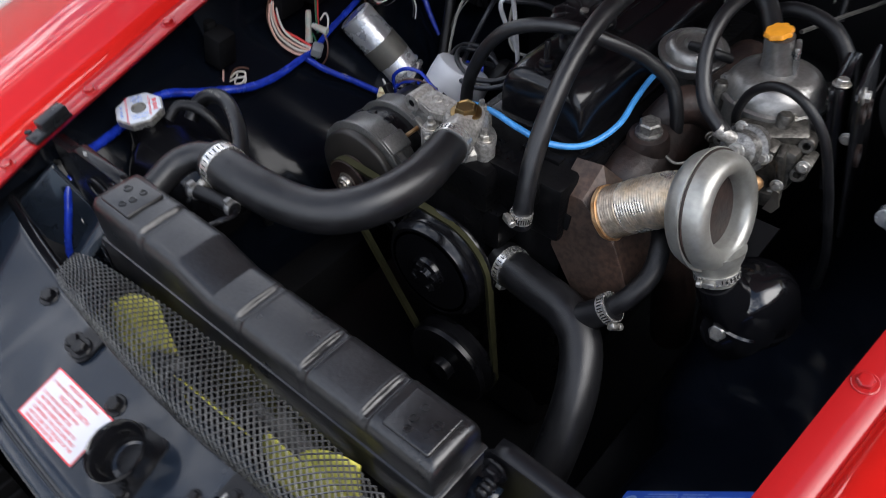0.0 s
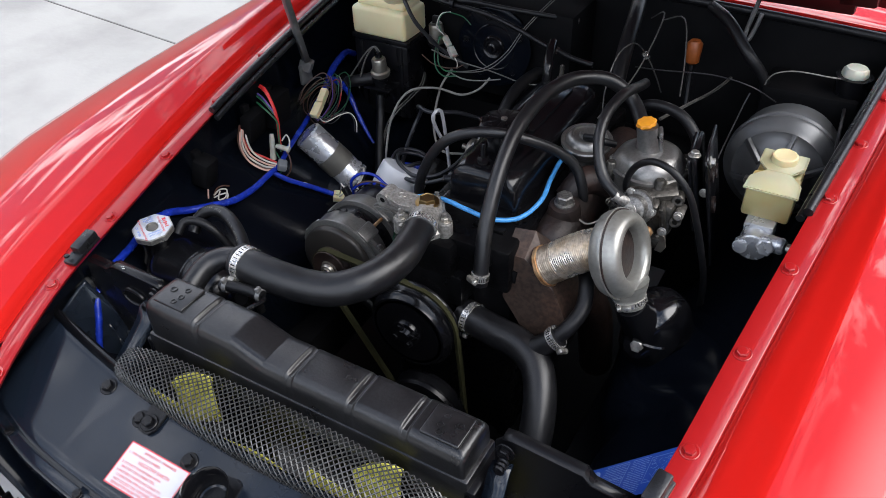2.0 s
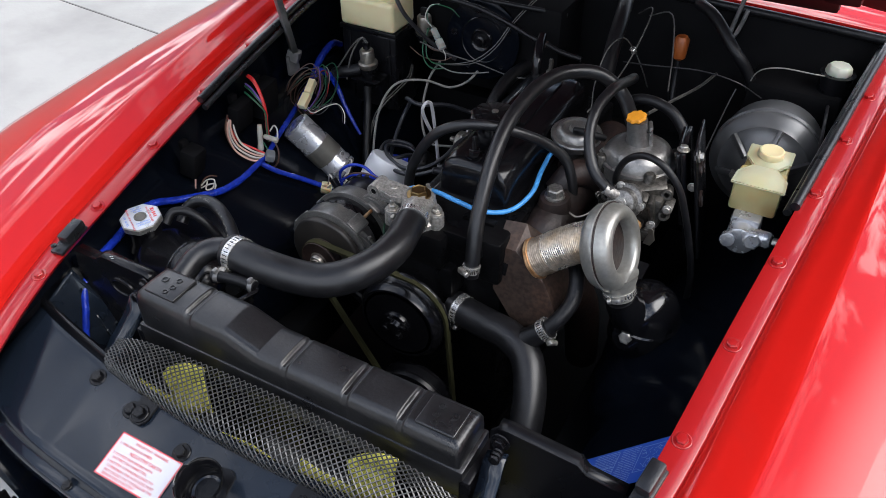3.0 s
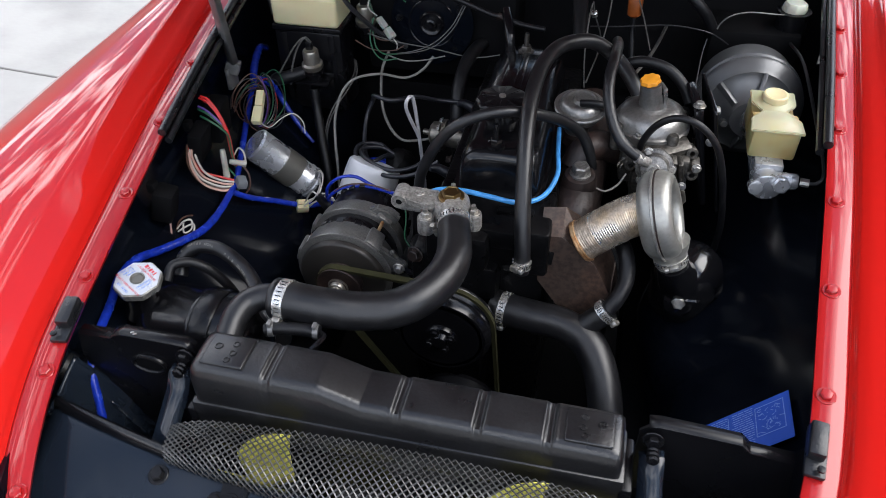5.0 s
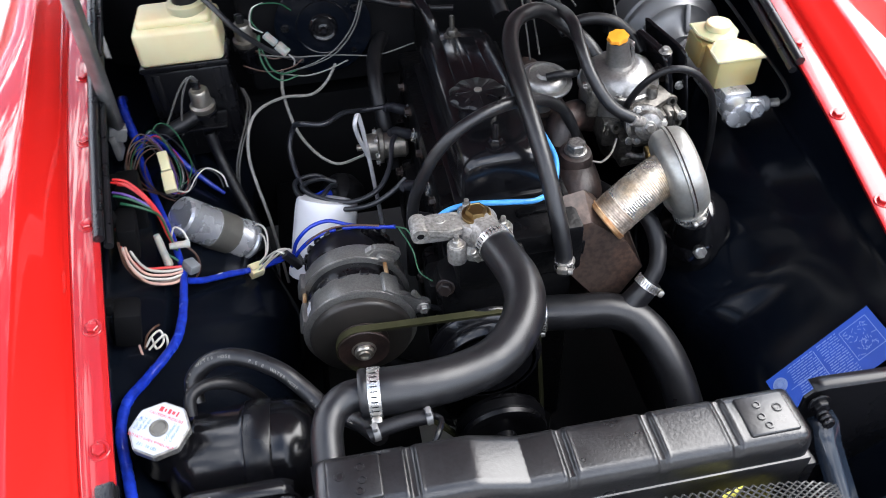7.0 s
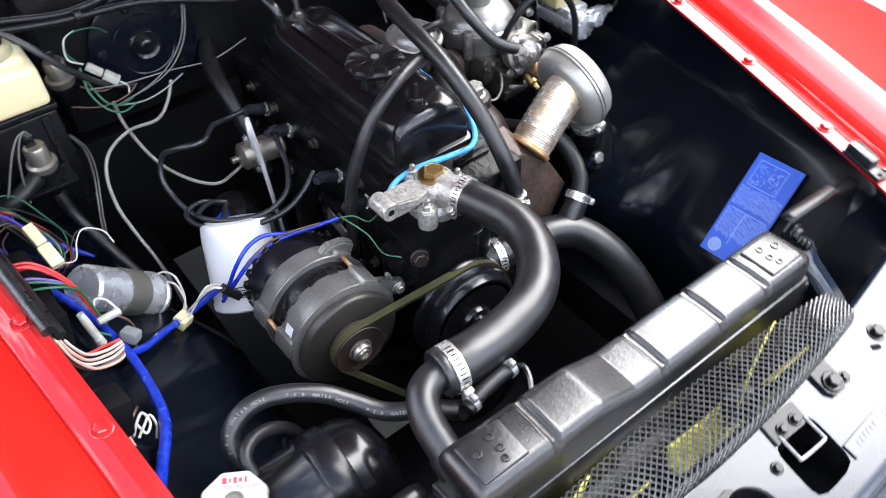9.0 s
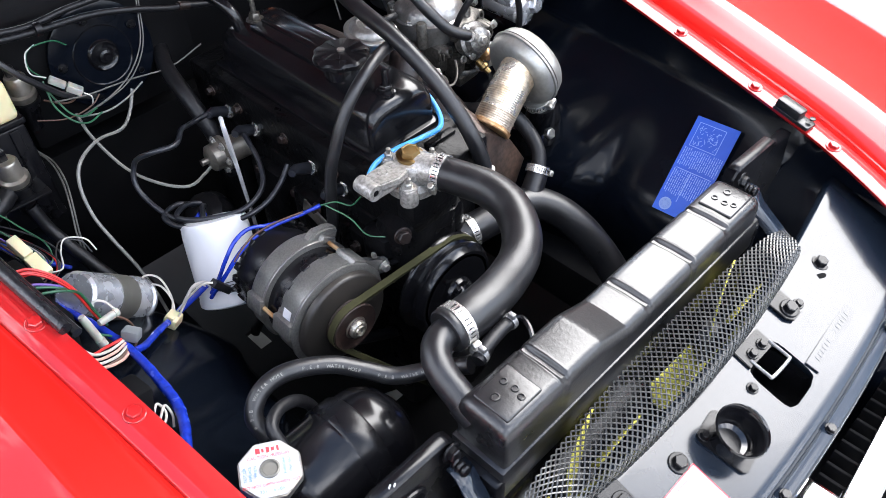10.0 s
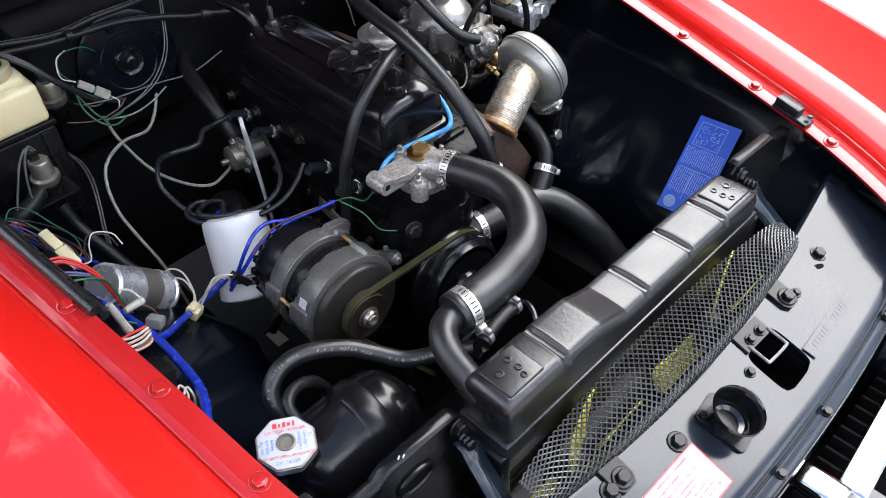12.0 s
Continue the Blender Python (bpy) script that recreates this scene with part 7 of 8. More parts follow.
def left_units():
    valve_unit(-0.357, 0.720, 0.700, "solenoid_valve", "zinc solenoid valve on a black bracket before the washer bottle", 0)
    valve_unit(-0.283, 0.815, 0.748, "solenoid_valve", "zinc solenoid valve on the bulkhead", 1)
    bm = bmesh.new()
    rbox(bm, (-0.357, 0.722, 0.655), (0.060, 0.040, 0.004), 0.001)
    rbox(bm, (-0.357, 0.742, 0.630), (0.060, 0.004, 0.060), 0.001)
    tagged(part("valve_bracket", bm, SATIN), "black sheet bracket for the solenoid valve", "bracket")
    hose("vapour_hose", [(-0.372, 0.715, 0.672), (-0.395, 0.700, 0.668), (-0.42, 0.70, 0.66), (-0.435, 0.74, 0.64)], 0.0115, "black rubber vapour hose on the valve", SOFTRUB, 14)
    hose("drain_hose", [(-0.357, 0.714, 0.640), (-0.350, 0.700, 0.60), (-0.330, 0.660, 0.55), (-0.31, 0.62, 0.50), (-0.30, 0.58, 0.42)], 0.0085, "black rubber drain hose below the valve", SOFTRUB, 14)
    wires("valve_wires", "two thin grey wires on the solenoid valve", [(W_GREY, [(-0.357, 0.720, 0.728), (-0.366, 0.716, 0.737), (-0.382, 0.710, 0.722), (-0.402, 0.700, 0.690), (-0.420, 0.69, 0.660)]), (W_GREY, [(-0.354, 0.720, 0.728), (-0.362, 0.715, 0.739), (-0.376, 0.708, 0.720), (-0.386, 0.700, 0.690), (-0.392, 0.695, 0.655)])], 0.0016)
    # heater box and blower
    th = thing("heater_box", (-0.15, 0.90, 0.60), "black heater box with round blower motor", "heater")
    part("box", rbox(bmesh.new(), (-0.15, 0.895, 0.72), (0.28, 0.12, 0.19), 0.012), DARK, th)
    part("blower_plate", lathe(bmesh.new(), [(0, 0.0), (0.074, 0.0), (0.076, 0.003), (0.076, 0.010), (0.07, 0.012)], (-0.16, 0.830, 0.735), (0, -1, 0.1), 36), PANELBLACK, th)
    part("blower_motor", lathe(bmesh.new(), [(0.044, 0), (0.0445, 0.012), (0.0445, 0.016), (0.0425, 0.018), (0.040, 0.016), (0.024, 0.0155), (0.022, 0.020), (0.0195, 0.022), (0.017, 0.020), (0.011, 0.020), (0.0095, 0.027), (0.006, 0.028), (0.0045, 0.034), (0, 0.034)], (-0.16, 0.835, 0.735), (0, -1, 0.1), 36), GLOSS, th)
    for k in range(5):
        a = k * 2 * math.pi / 5 + 0.5
        add_bolt(BOLT_SMALLBLACK, th, (-0.16 + 0.060 * math.cos(a), 0.818, 0.735 + 0.060 * math.sin(a)), (0, -1, 0.1), 4, "screw")
    # ignition coil
    a, b = Vector((-0.392, 0.524, 0.640)), Vector((-0.319, 0.561, 0.543))
    d = (b - a).normalized()
    L = (b - a).length
    coil = thing("ignition_coil", a, "silver ignition coil with dark clamp band", "ignition coil")
    part("can", lathe(bmesh.new(), [(0, 0), (0.025, 0), (0.0285, 0.003), (0.0285, L - 0.020), (0.030, L - 0.018), (0.030, L - 0.014), (0.0275, L - 0.012), (0.0275, L - 0.008), (0.030, L - 0.006), (0.030, L - 0.002), (0.026, L), (0, L)], a, d, 32), ALUBRIGHT, coil)
    part("clamp_band", lathe(bmesh.new(), [(0.0287, L * 0.42), (0.0297, L * 0.42), (0.0297, L * 0.70), (0.0287, L * 0.70)], a, d, 32), BANDGREY, coil)
    part("bakelite_top", lathe(bmesh.new(), [(0.024, L - 0.001), (0.022, L + 0.008), (0.010, L + 0.012), (0.009, L + 0.024), (0, L + 0.024)], a, d, 20), W_BLACK, coil)
    # relay and sockets in the shade
    for at, size, turn, label in (((-0.428, 0.308, 0.672), (0.030, 0.034, 0.050), 15, "black plastic relay on the inner wing"), ((-0.436, 0.440, 0.690), (0.024, 0.050, 0.050), 10, "black plastic relay beside the wiring loom"), ((-0.438, 0.505, 0.692), (0.030, 0.056, 0.06), 5, "black fuse holder on the inner wing")):
        th = thing("relay", at, label, "relay", "relays")
        part("case", rbox(bmesh.new(), at, size, 0.005, pose(0, 0, 0, 0, turn, 8)), DARK, th)
        part("mount_tab", rbox(bmesh.new(), (at[0] - 0.012, at[1], at[2] + size[2] * 0.55), (0.012, 0.014, 0.016), 0.002), DARK, th)
    st = thing("bonnet_stay", (-0.465, 0.632, 0.70), "grey steel bonnet stay standing on its pivot bracket", "stay")
    m0, m1 = Vector((-0.460, 0.628, 0.728)), Vector((-0.3665, 0.3725, 1.426))
    bm = bmesh.new()
    dd = (m1 - m0).normalized()
    sx = Vector((0.5, 0.9, 0)).cross(dd).normalized()
    sy = dd.cross(sx)
    rows = []
    for t in np.linspace(0, 1, 14):
        p = m0.lerp(m1, t)
        rows.append([p + sx * u + sy * w for u, w in ((-0.009, 0.006), (-0.009, -0.004), (-0.006, -0.006), (0.006, -0.006), (0.009, -0.004), (0.009, 0.006))])
    grid_sheet(bm, rows)
    thicken(part("channel", bm, STAYGREY, st), 0.002)
    bm = bmesh.new()
    rbox(bm, (-0.463, 0.631, 0.716), (0.024, 0.020, 0.022), 0.003, pose(0, 0, 0, 0, 20, 15))
    rbox(bm, (-0.469, 0.632, 0.697), (0.008, 0.030, 0.04), 0.002)
    part("pivot_bracket", bm, STAYGREY, st)
    hk = thing("bonnet_catch_hook", (0.262, 0.96, 0.76), "grey steel wire hook hanging before the bulkhead", "hook")
    bm = bmesh.new()
    tube(bm, [(0.282, 0.945, 0.93), (0.273, 0.945, 0.86), (0.263, 0.943, 0.800), (0.264, 0.942, 0.786), (0.270, 0.942, 0.788), (0.277, 0.943, 0.810), (0.282, 0.945, 0.835)], 0.0038, 10, 5)
    part("wire", bm, STAYGREY, hk)


BANDGREY = material("dull_band", (0.13, 0.125, 0.11), 0.5, metal=0.5, spots=0.5, scale=40)


# ---------------------------------------------------------------- wiring
def wiring():
    loom = thing("wiring_loom", (-0.40, 0.30, 0.62), "bright blue taped wiring loom along the inner wing", "wiring loom")
    part("taped_trunk", tube(bmesh.new(), [(-0.360, -0.014, 0.52), (-0.371, 0.000, 0.560), (-0.382, 0.020, 0.594), (-0.394, 0.040, 0.622), (-0.404, 0.072, 0.640), (-0.412, 0.102, 0.640), (-0.420, 0.135, 0.641), (-0.427, 0.173, 0.650), (-0.426, 0.212, 0.648), (-0.415, 0.247, 0.636), (-0.397, 0.285, 0.628), (-0.387, 0.320, 0.620), (-0.384, 0.360, 0.618), (-0.384, 0.400, 0.622), (-0.387, 0.435, 0.624), (-0.399, 0.480, 0.632), (-0.415, 0.53, 0.634), (-0.438, 0.600, 0.638), (-0.457, 0.668, 0.652)],
                              [0.0045, 0.0046, 0.0050, 0.0054] + [0.0060] * 8 + [0.0058, 0.0052, 0.0048, 0.0048, 0.0050, 0.0052, 0.0052], 14, 8, 0.12), BLUETAPE, loom)
    part("upper_trunk", tube(bmesh.new(), [(-0.457, 0.668, 0.652), (-0.450, 0.676, 0.664), (-0.438, 0.679, 0.668), (-0.426, 0.688, 0.656), (-0.419, 0.697, 0.630), (-0.400, 0.690, 0.600), (-0.377, 0.682, 0.572), (-0.355, 0.675, 0.550)], [0.0062, 0.0070, 0.0072, 0.0066, 0.0055, 0.0046, 0.0040, 0.003], 12, 7, 0.10), BLUETAPE, loom)
    part("rear_trunk", tube(bmesh.new(), [(-0.452, 0.674, 0.662), (-0.462, 0.695, 0.668), (-0.475, 0.735, 0.673), (-0.4886, 0.786, 0.672), (-0.495, 0.82, 0.655)], 0.0070, 12, 6, 0.10), BLUETAPE, loom)
    part("alternator_branch", tube(bmesh.new(), [(-0.384, 0.415, 0.620), (-0.365, 0.432, 0.600), (-0.340, 0.462, 0.575), (-0.316, 0.488, 0.552), (-0.295, 0.500, 0.545), (-0.270, 0.498, 0.555), (-0.25, 0.495, 0.565)], 0.0046, 12, 7, 0.1), BLUETAPE, loom)
    part("filter_branch", tube(bmesh.new(), [(-0.255, 0.480, 0.555), (-0.247, 0.462, 0.585), (-0.236, 0.448, 0.612), (-0.215, 0.445, 0.632), (-0.190, 0.448, 0.638), (-0.160, 0.440, 0.645), (-0.130, 0.425, 0.652), (-0.108, 0.412, 0.660)], 0.0027, 12, 7, 0.14), BLUETAPE, loom)
    part("brown_wire", tube(bmesh.new(), [(-0.252, 0.478, 0.560), (-0.243, 0.459, 0.592), (-0.232, 0.446, 0.617), (-0.212, 0.443, 0.637), (-0.188, 0.446, 0.644), (-0.158, 0.438, 0.650), (-0.128, 0.423, 0.656)], 0.0013, 8, 7), W_BROWN, loom)
    part("filter_loop", tube(bmesh.new(), [(-0.252, 0.482, 0.560), (-0.246, 0.458, 0.600), (-0.236, 0.446, 0.632), (-0.216, 0.448, 0.650), (-0.192, 0.452, 0.652), (-0.168, 0.446, 0.646), (-0.150, 0.438, 0.646)], 0.0026, 10, 7, 0.08), BLUETAPE, loom)
    part("loom_clip", rbox(bmesh.new(), (-0.374, 0.430, 0.630), (0.016, 0.020, 0.014), 0.003, pose(0, 0, 0, 10, 20, 40)), CLIPGREY, loom, "grey plastic connector")
    wires("loom_tails", "bundle of pale and red wires leaving the blue loom", [
        (W_PINK, [(-0.385, 0.425, 0.628), (-0.402, 0.416, 0.634), (-0.424, 0.408, 0.650), (-0.435, 0.410, 0.680), (-0.438, 0.425, 0.705)]),
        (W_WHITE, [(-0.385, 0.428, 0.630), (-0.404, 0.420, 0.637), (-0.422, 0.413, 0.653), (-0.432, 0.415, 0.680), (-0.435, 0.428, 0.700)]),
        (W_WHITE, [(-0.384, 0.422, 0.626), (-0.403, 0.412, 0.631), (-0.427, 0.405, 0.648), (-0.438, 0.408, 0.676), (-0.440, 0.420, 0.70)]),
        (W_BROWN, [(-0.384, 0.420, 0.625), (-0.400, 0.409, 0.629), (-0.426, 0.400, 0.644), (-0.440, 0.402, 0.672), (-0.442, 0.415, 0.70)]),
        (W_RED, [(-0.386, 0.430, 0.632), (-0.405, 0.424, 0.640), (-0.428, 0.414, 0.655), (-0.440, 0.414, 0.688), (-0.442, 0.428, 0.712)]),
        (W_PINK, [(-0.383, 0.418, 0.624), (-0.398, 0.407, 0.627), (-0.421, 0.399, 0.642), (-0.434, 0.400, 0.668), (-0.439, 0.410, 0.69)])], 0.0017)
    rng = random.Random(11)
    runs = []
    for k in range(7):
        o = Vector((rng.uniform(-0.006, 0.006), rng.uniform(-0.008, 0.008), rng.uniform(-0.006, 0.006)))
        mat = (W_RED, W_RED, W_RED, W_GREEN, W_GREEN, W_PURPLE, W_RED)[k]
        low = Vector((0.0, -0.012, -0.016)) if k in (3, 4, 5) else Vector((0, 0, 0))
        runs.append((mat, [Vector((-0.440, 0.478, 0.742)) + o + low, Vector((-0.424, 0.474, 0.738)) + o + low, Vector((-0.408, 0.468, 0.720)) + o * 0.7 + low * 0.6, Vector((-0.398, 0.462, 0.695)) + o * 0.5, Vector((-0.394, 0.455, 0.668)) + o * 0.4, Vector((-0.390, 0.450, 0.645)) + o * 0.3]))
    wires("relay_wires", "arched bundle of red, green and purple wires", runs, 0.0016)
    runs = []
    mats = (W_BROWN, W_BLACK, W_GREEN, W_BLACK, W_RED, W_GREEN, W_BLACK, W_PURPLE, W_WHITE, W_BLACK)
    for k, mat in enumerate(mats):
        o = Vector((rng.uniform(-0.014, 0.014), rng.uniform(-0.016, 0.016), rng.uniform(-0.012, 0.012)))
        runs.append((mat, [Vector((-0.424, 0.628, 0.700)) + o * 0.3, Vector((-0.412, 0.634, 0.712)) + o * 0.8, Vector((-0.396, 0.622, 0.705)) + o, Vector((-0.384, 0.604, 0.680)) + o, Vector((-0.384, 0.588, 0.655)) + o, Vector((-0.394, 0.578, 0.640)) + o * 0.7, Vector((-0.408, 0.580, 0.644)) + o * 0.5]))
    for k, mat in enumerate((W_BROWN, W_BROWN, W_BLACK, W_BROWN)):
        o = Vector((rng.uniform(-0.01, 0.01), rng.uniform(-0.01, 0.01), rng.uniform(-0.01, 0.01)))
        runs.append((mat, [Vector((-0.424, 0.620, 0.695)) + o, Vector((-0.438, 0.606, 0.690)) + o, Vector((-0.440, 0.586, 0.672)) + o, Vector((-0.428, 0.572, 0.652)) + o, Vector((-0.412, 0.570, 0.640)) + o]))
    for k, mat in enumerate((W_BROWN, W_BLACK, W_BROWN, W_GREEN, W_BLACK, W_BROWN)):
        o = Vector((rng.uniform(-0.008, 0.008), rng.uniform(-0.014, 0.014), rng.uniform(-0.010, 0.010)))
        runs.append((mat, [Vector((-0.396, 0.600, 0.664)) + o, Vector((-0.398, 0.618, 0.694)) + o * 1.4, Vector((-0.412, 0.622, 0.712)) + o * 1.6, Vector((-0.428, 0.606, 0.712)) + o * 1.2, Vector((-0.437, 0.578, 0.700)) + o, Vector((-0.434, 0.552, 0.690)) + o * 0.6]))
    for k, mat in enumerate((W_WHITE, W_BLACK)):
        o = Vector((rng.uniform(-0.005, 0.005), rng.uniform(-0.006, 0.006), rng.uniform(-0.005, 0.005)))
        runs.append((mat, [Vector((-0.400, 0.566, 0.652)) + o, Vector((-0.385, 0.572, 0.640)) + o, Vector((-0.370, 0.590, 0.650)) + o, Vector((-0.355, 0.605, 0.652)) + o, Vector((-0.340, 0.606, 0.636)) + o, Vector((-0.335, 0.598, 0.618)) + o]))
    # the upper loops sag back and down round the blue trunk
    sag = Vector((-0.020, 0.042, -0.034))
    runs = [(mat, [p + sag * max(0.0, min(1.0, (p.z - 0.645) / 0.05)) for p in pts]) for mat, pts in runs]
    wires("fuse_box_wires", "tangle of thin coloured wires round the fuse connector", runs, 0.0010)
    th = thing("yellowed_connector", (-0.408, 0.589, 0.65), "long yellowed plastic multi-pin connector", "connector")
    part("block", obox(bmesh.new(), (-0.410, 0.614, 0.683), (-0.405, 0.588, 0.669), 0.013, 0.014), CREAM, th)
    part("end_cap", obox(bmesh.new(), (-0.405, 0.587, 0.6685), (-0.401, 0.560, 0.655), 0.016, 0.012), CREAM, th)
    for a, b, r, label in (((-0.408, 0.452, 0.672), (-0.403, 0.440, 0.628), 0.0048, "clear plastic bullet connector sleeve hanging from the loom"), ((-0.396, 0.446, 0.655), (-0.372, 0.452, 0.650), 0.0046, "cloudy plastic sleeve over a wire joint")):
        th = thing("wire_sleeve", a, label, "connector", "wire sleeves")
        a, b = Vector(a), Vector(b)
        part("sleeve", tube(bmesh.new(), [a, a.lerp(b, 0.25), a.lerp(b, 0.75), b], [r * 0.8, r, r, r * 0.9], 12, 4), CLEAR, th)
        part("end_collar", tube(bmesh.new(), [b, b.lerp(a, 0.2)], r * 1.15, 12, 1), CLEAR, th)
    th = thing("black_plug", (-0.248, 0.45, 0.594), "black plastic plug on white wires by the oil filter", "connector")
    part("block", obox(bmesh.new(), (-0.258, 0.450, 0.608), (-0.241, 0.450, 0.581), 0.011, 0.010), SOFTRUB, th)
    part("lead", tube(bmesh.new(), [(-0.258, 0.450, 0.608), (-0.268, 0.455, 0.610), (-0.282, 0.470, 0.590), (-0.300, 0.488, 0.560)], 0.0014, 6, 5), W_WHITE, th)
    th = thing("white_plug", (-0.307, 0.495, 0.54), "small yellowed plug on white wires", "connector")
    part("block", rbox(bmesh.new(), (-0.308, 0.492, 0.547), (0.020, 0.018, 0.016), 0.002, pose(0, 0, 0, 20, 10, 30)), CREAM, th)
    part("latch", rbox(bmesh.new(), (-0.310, 0.489, 0.556), (0.009, 0.010, 0.006), 0.0015, pose(0, 0, 0, 20, 10, 30)), CREAM, th)
    wires("coil_wires", "loose white wires between coil, plug and alternator", [
        (W_WHITE, [(-0.315, 0.562, 0.545), (-0.303, 0.556, 0.560), (-0.292, 0.540, 0.562), (-0.292, 0.518, 0.553), (-0.300, 0.500, 0.548)]),
        (W_WHITE, [(-0.298, 0.492, 0.548), (-0.280, 0.498, 0.560), (-0.262, 0.496, 0.572), (-0.247, 0.488, 0.568), (-0.240, 0.482, 0.556)]),
        (W_WHITE, [(-0.296, 0.496, 0.546), (-0.278, 0.504, 0.556), (-0.262, 0.502, 0.570), (-0.252, 0.492, 0.566)]),
        (W_WHITE, [(-0.312, 0.490, 0.548), (-0.330, 0.472, 0.566), (-0.345, 0.456, 0.584), (-0.352, 0.448, 0.590)]),
        (W_GREY, [(-0.312, 0.494, 0.544), (-0.326, 0.482, 0.556), (-0.340, 0.466, 0.572)]),
        (W_WHITE, [(-0.318, 0.566, 0.556), (-0.300, 0.562, 0.572), (-0.288, 0.545, 0.570), (-0.290, 0.522, 0.552), (-0.302, 0.500, 0.552)]),
        (W_WHITE, [(-0.302, 0.486, 0.552), (-0.288, 0.486, 0.566), (-0.270, 0.490, 0.580), (-0.255, 0.490, 0.578), (-0.246, 0.488, 0.568)]),
        (W_BROWN, [(-0.380, 0.450, 0.652), (-0.368, 0.446, 0.636), (-0.366, 0.440, 0.618), (-0.374, 0.436, 0.604), (-0.380, 0.430, 0.600)]),
        (W_GREEN, [(-0.402, 0.448, 0.640), (-0.390, 0.444, 0.628), (-0.384, 0.440, 0.614), (-0.388, 0.434, 0.606)]),
        (W_WHITE, [(-0.372, 0.452, 0.650), (-0.378, 0.462, 0.664), (-0.388, 0.466, 0.668), (-0.394, 0.460, 0.658)])], 0.0014)
    th = thing("alternator_plug", (-0.236, 0.48, 0.54), "black plug on the alternator leads", "connector")
    part("block", obox(bmesh.new(), (-0.246, 0.488, 0.567), (-0.224, 0.470, 0.552), 0.012, 0.009), W_BLACK, th)
    wires("green_lead", "thin green lead to the temperature sender", [(W_GREEN, [(-0.108, 0.412, 0.660), (-0.096, 0.395, 0.668), (-0.090, 0.372, 0.672), (-0.084, 0.358, 0.690)]), (W_GREEN, [(-0.104, 0.408, 0.660), (-0.092, 0.375, 0.650), (-0.088, 0.35, 0.635), (-0.075, 0.330, 0.635)])], 0.0010)
    wires("spare_wires", "coiled pale spare wires on the inner wing", [
        (W_WHITE, [(-0.421, 0.308, 0.626), (-0.412, 0.314, 0.636), (-0.404, 0.322, 0.634), (-0.402, 0.314, 0.624), (-0.410, 0.306, 0.622), (-0.414, 0.316, 0.632)]),
        (W_WHITE, [(-0.418, 0.304, 0.624), (-0.408, 0.310, 0.630), (-0.399, 0.318, 0.630), (-0.398, 0.310, 0.620), (-0.404, 0.300, 0.614)]),
        (W_BROWN, [(-0.424, 0.306, 0.620), (-0.418, 0.314, 0.636), (-0.410, 0.322, 0.640), (-0.405, 0.330, 0.636)]),
        (W_PINK, [(-0.425, 0.302, 0.640), (-0.424, 0.296, 0.622), (-0.418, 0.285, 0.606)])], 0.0014)
    wires("heater_wires", "green and white wires by the blower motor", [
        (W_GREEN, [(-0.262, 0.790, 0.750), (-0.256, 0.774, 0.728), (-0.248, 0.762, 0.708), (-0.232, 0.760, 0.698), (-0.212, 0.766, 0.698)]),
        (W_GREEN, [(-0.258, 0.790, 0.752), (-0.262, 0.772, 0.724), (-0.252, 0.758, 0.702), (-0.234, 0.754, 0.690), (-0.210, 0.760, 0.692)]),
        (W_GREYL, [(-0.236, 0.775, 0.690), (-0.20, 0.77, 0.684), (-0.165, 0.775, 0.686), (-0.13, 0.79, 0.69)]),
        (W_BROWN, [(-0.268, 0.785, 0.730), (-0.25, 0.775, 0.72), (-0.232, 0.78, 0.715), (-0.22, 0.79, 0.72)])], 0.0013)
    th = thing("blower_connector", (-0.238, 0.795, 0.74), "pale grey plastic wire connector by the blower", "connector")
    part("block", obox(bmesh.new(), (-0.250, 0.790, 0.752), (-0.235, 0.782, 0.738), 0.011, 0.008), CLEAR, th)
    part("plug_half", obox(bmesh.new(), (-0.234, 0.7815, 0.737), (-0.220, 0.774, 0.724), 0.013, 0.010), CLEAR, th)
    wires("blower_leads", "thin pale twin leads strung from the bulkhead to the loom", [
        (W_GREY, [(-0.005, 0.93, 0.880), (-0.055, 0.86, 0.835), (-0.090, 0.81, 0.790), (-0.112, 0.785, 0.748), (-0.145, 0.775, 0.715), (-0.185, 0.772, 0.700), (-0.235, 0.775, 0.690)]),
        (W_GREY, [(-0.015, 0.93, 0.880), (-0.060, 0.86, 0.835), (-0.093, 0.81, 0.792), (-0.116, 0.785, 0.750), (-0.150, 0.775, 0.718), (-0.190, 0.770, 0.702), (-0.235, 0.772, 0.692)]),
        (W_WHITE, [(-0.252, 0.790, 0.755), (-0.268, 0.792, 0.768), (-0.262, 0.800, 0.790), (-0.245, 0.806, 0.795)]),
        (W_GREEN, [(-0.254, 0.790, 0.754), (-0.266, 0.795, 0.775), (-0.255, 0.803, 0.793), (-0.222, 0.808, 0.790), (-0.205, 0.812, 0.775)]),
        (W_WHITE, [(-0.219, 0.773, 0.723), (-0.212, 0.770, 0.714), (-0.214, 0.772, 0.702)]),
        (W_BROWN, [(-0.290, 0.770, 0.715), (-0.262, 0.762, 0.706), (-0.240, 0.764, 0.702), (-0.215, 0.768, 0.704), (-0.200, 0.772, 0.712)])], 0.0010)
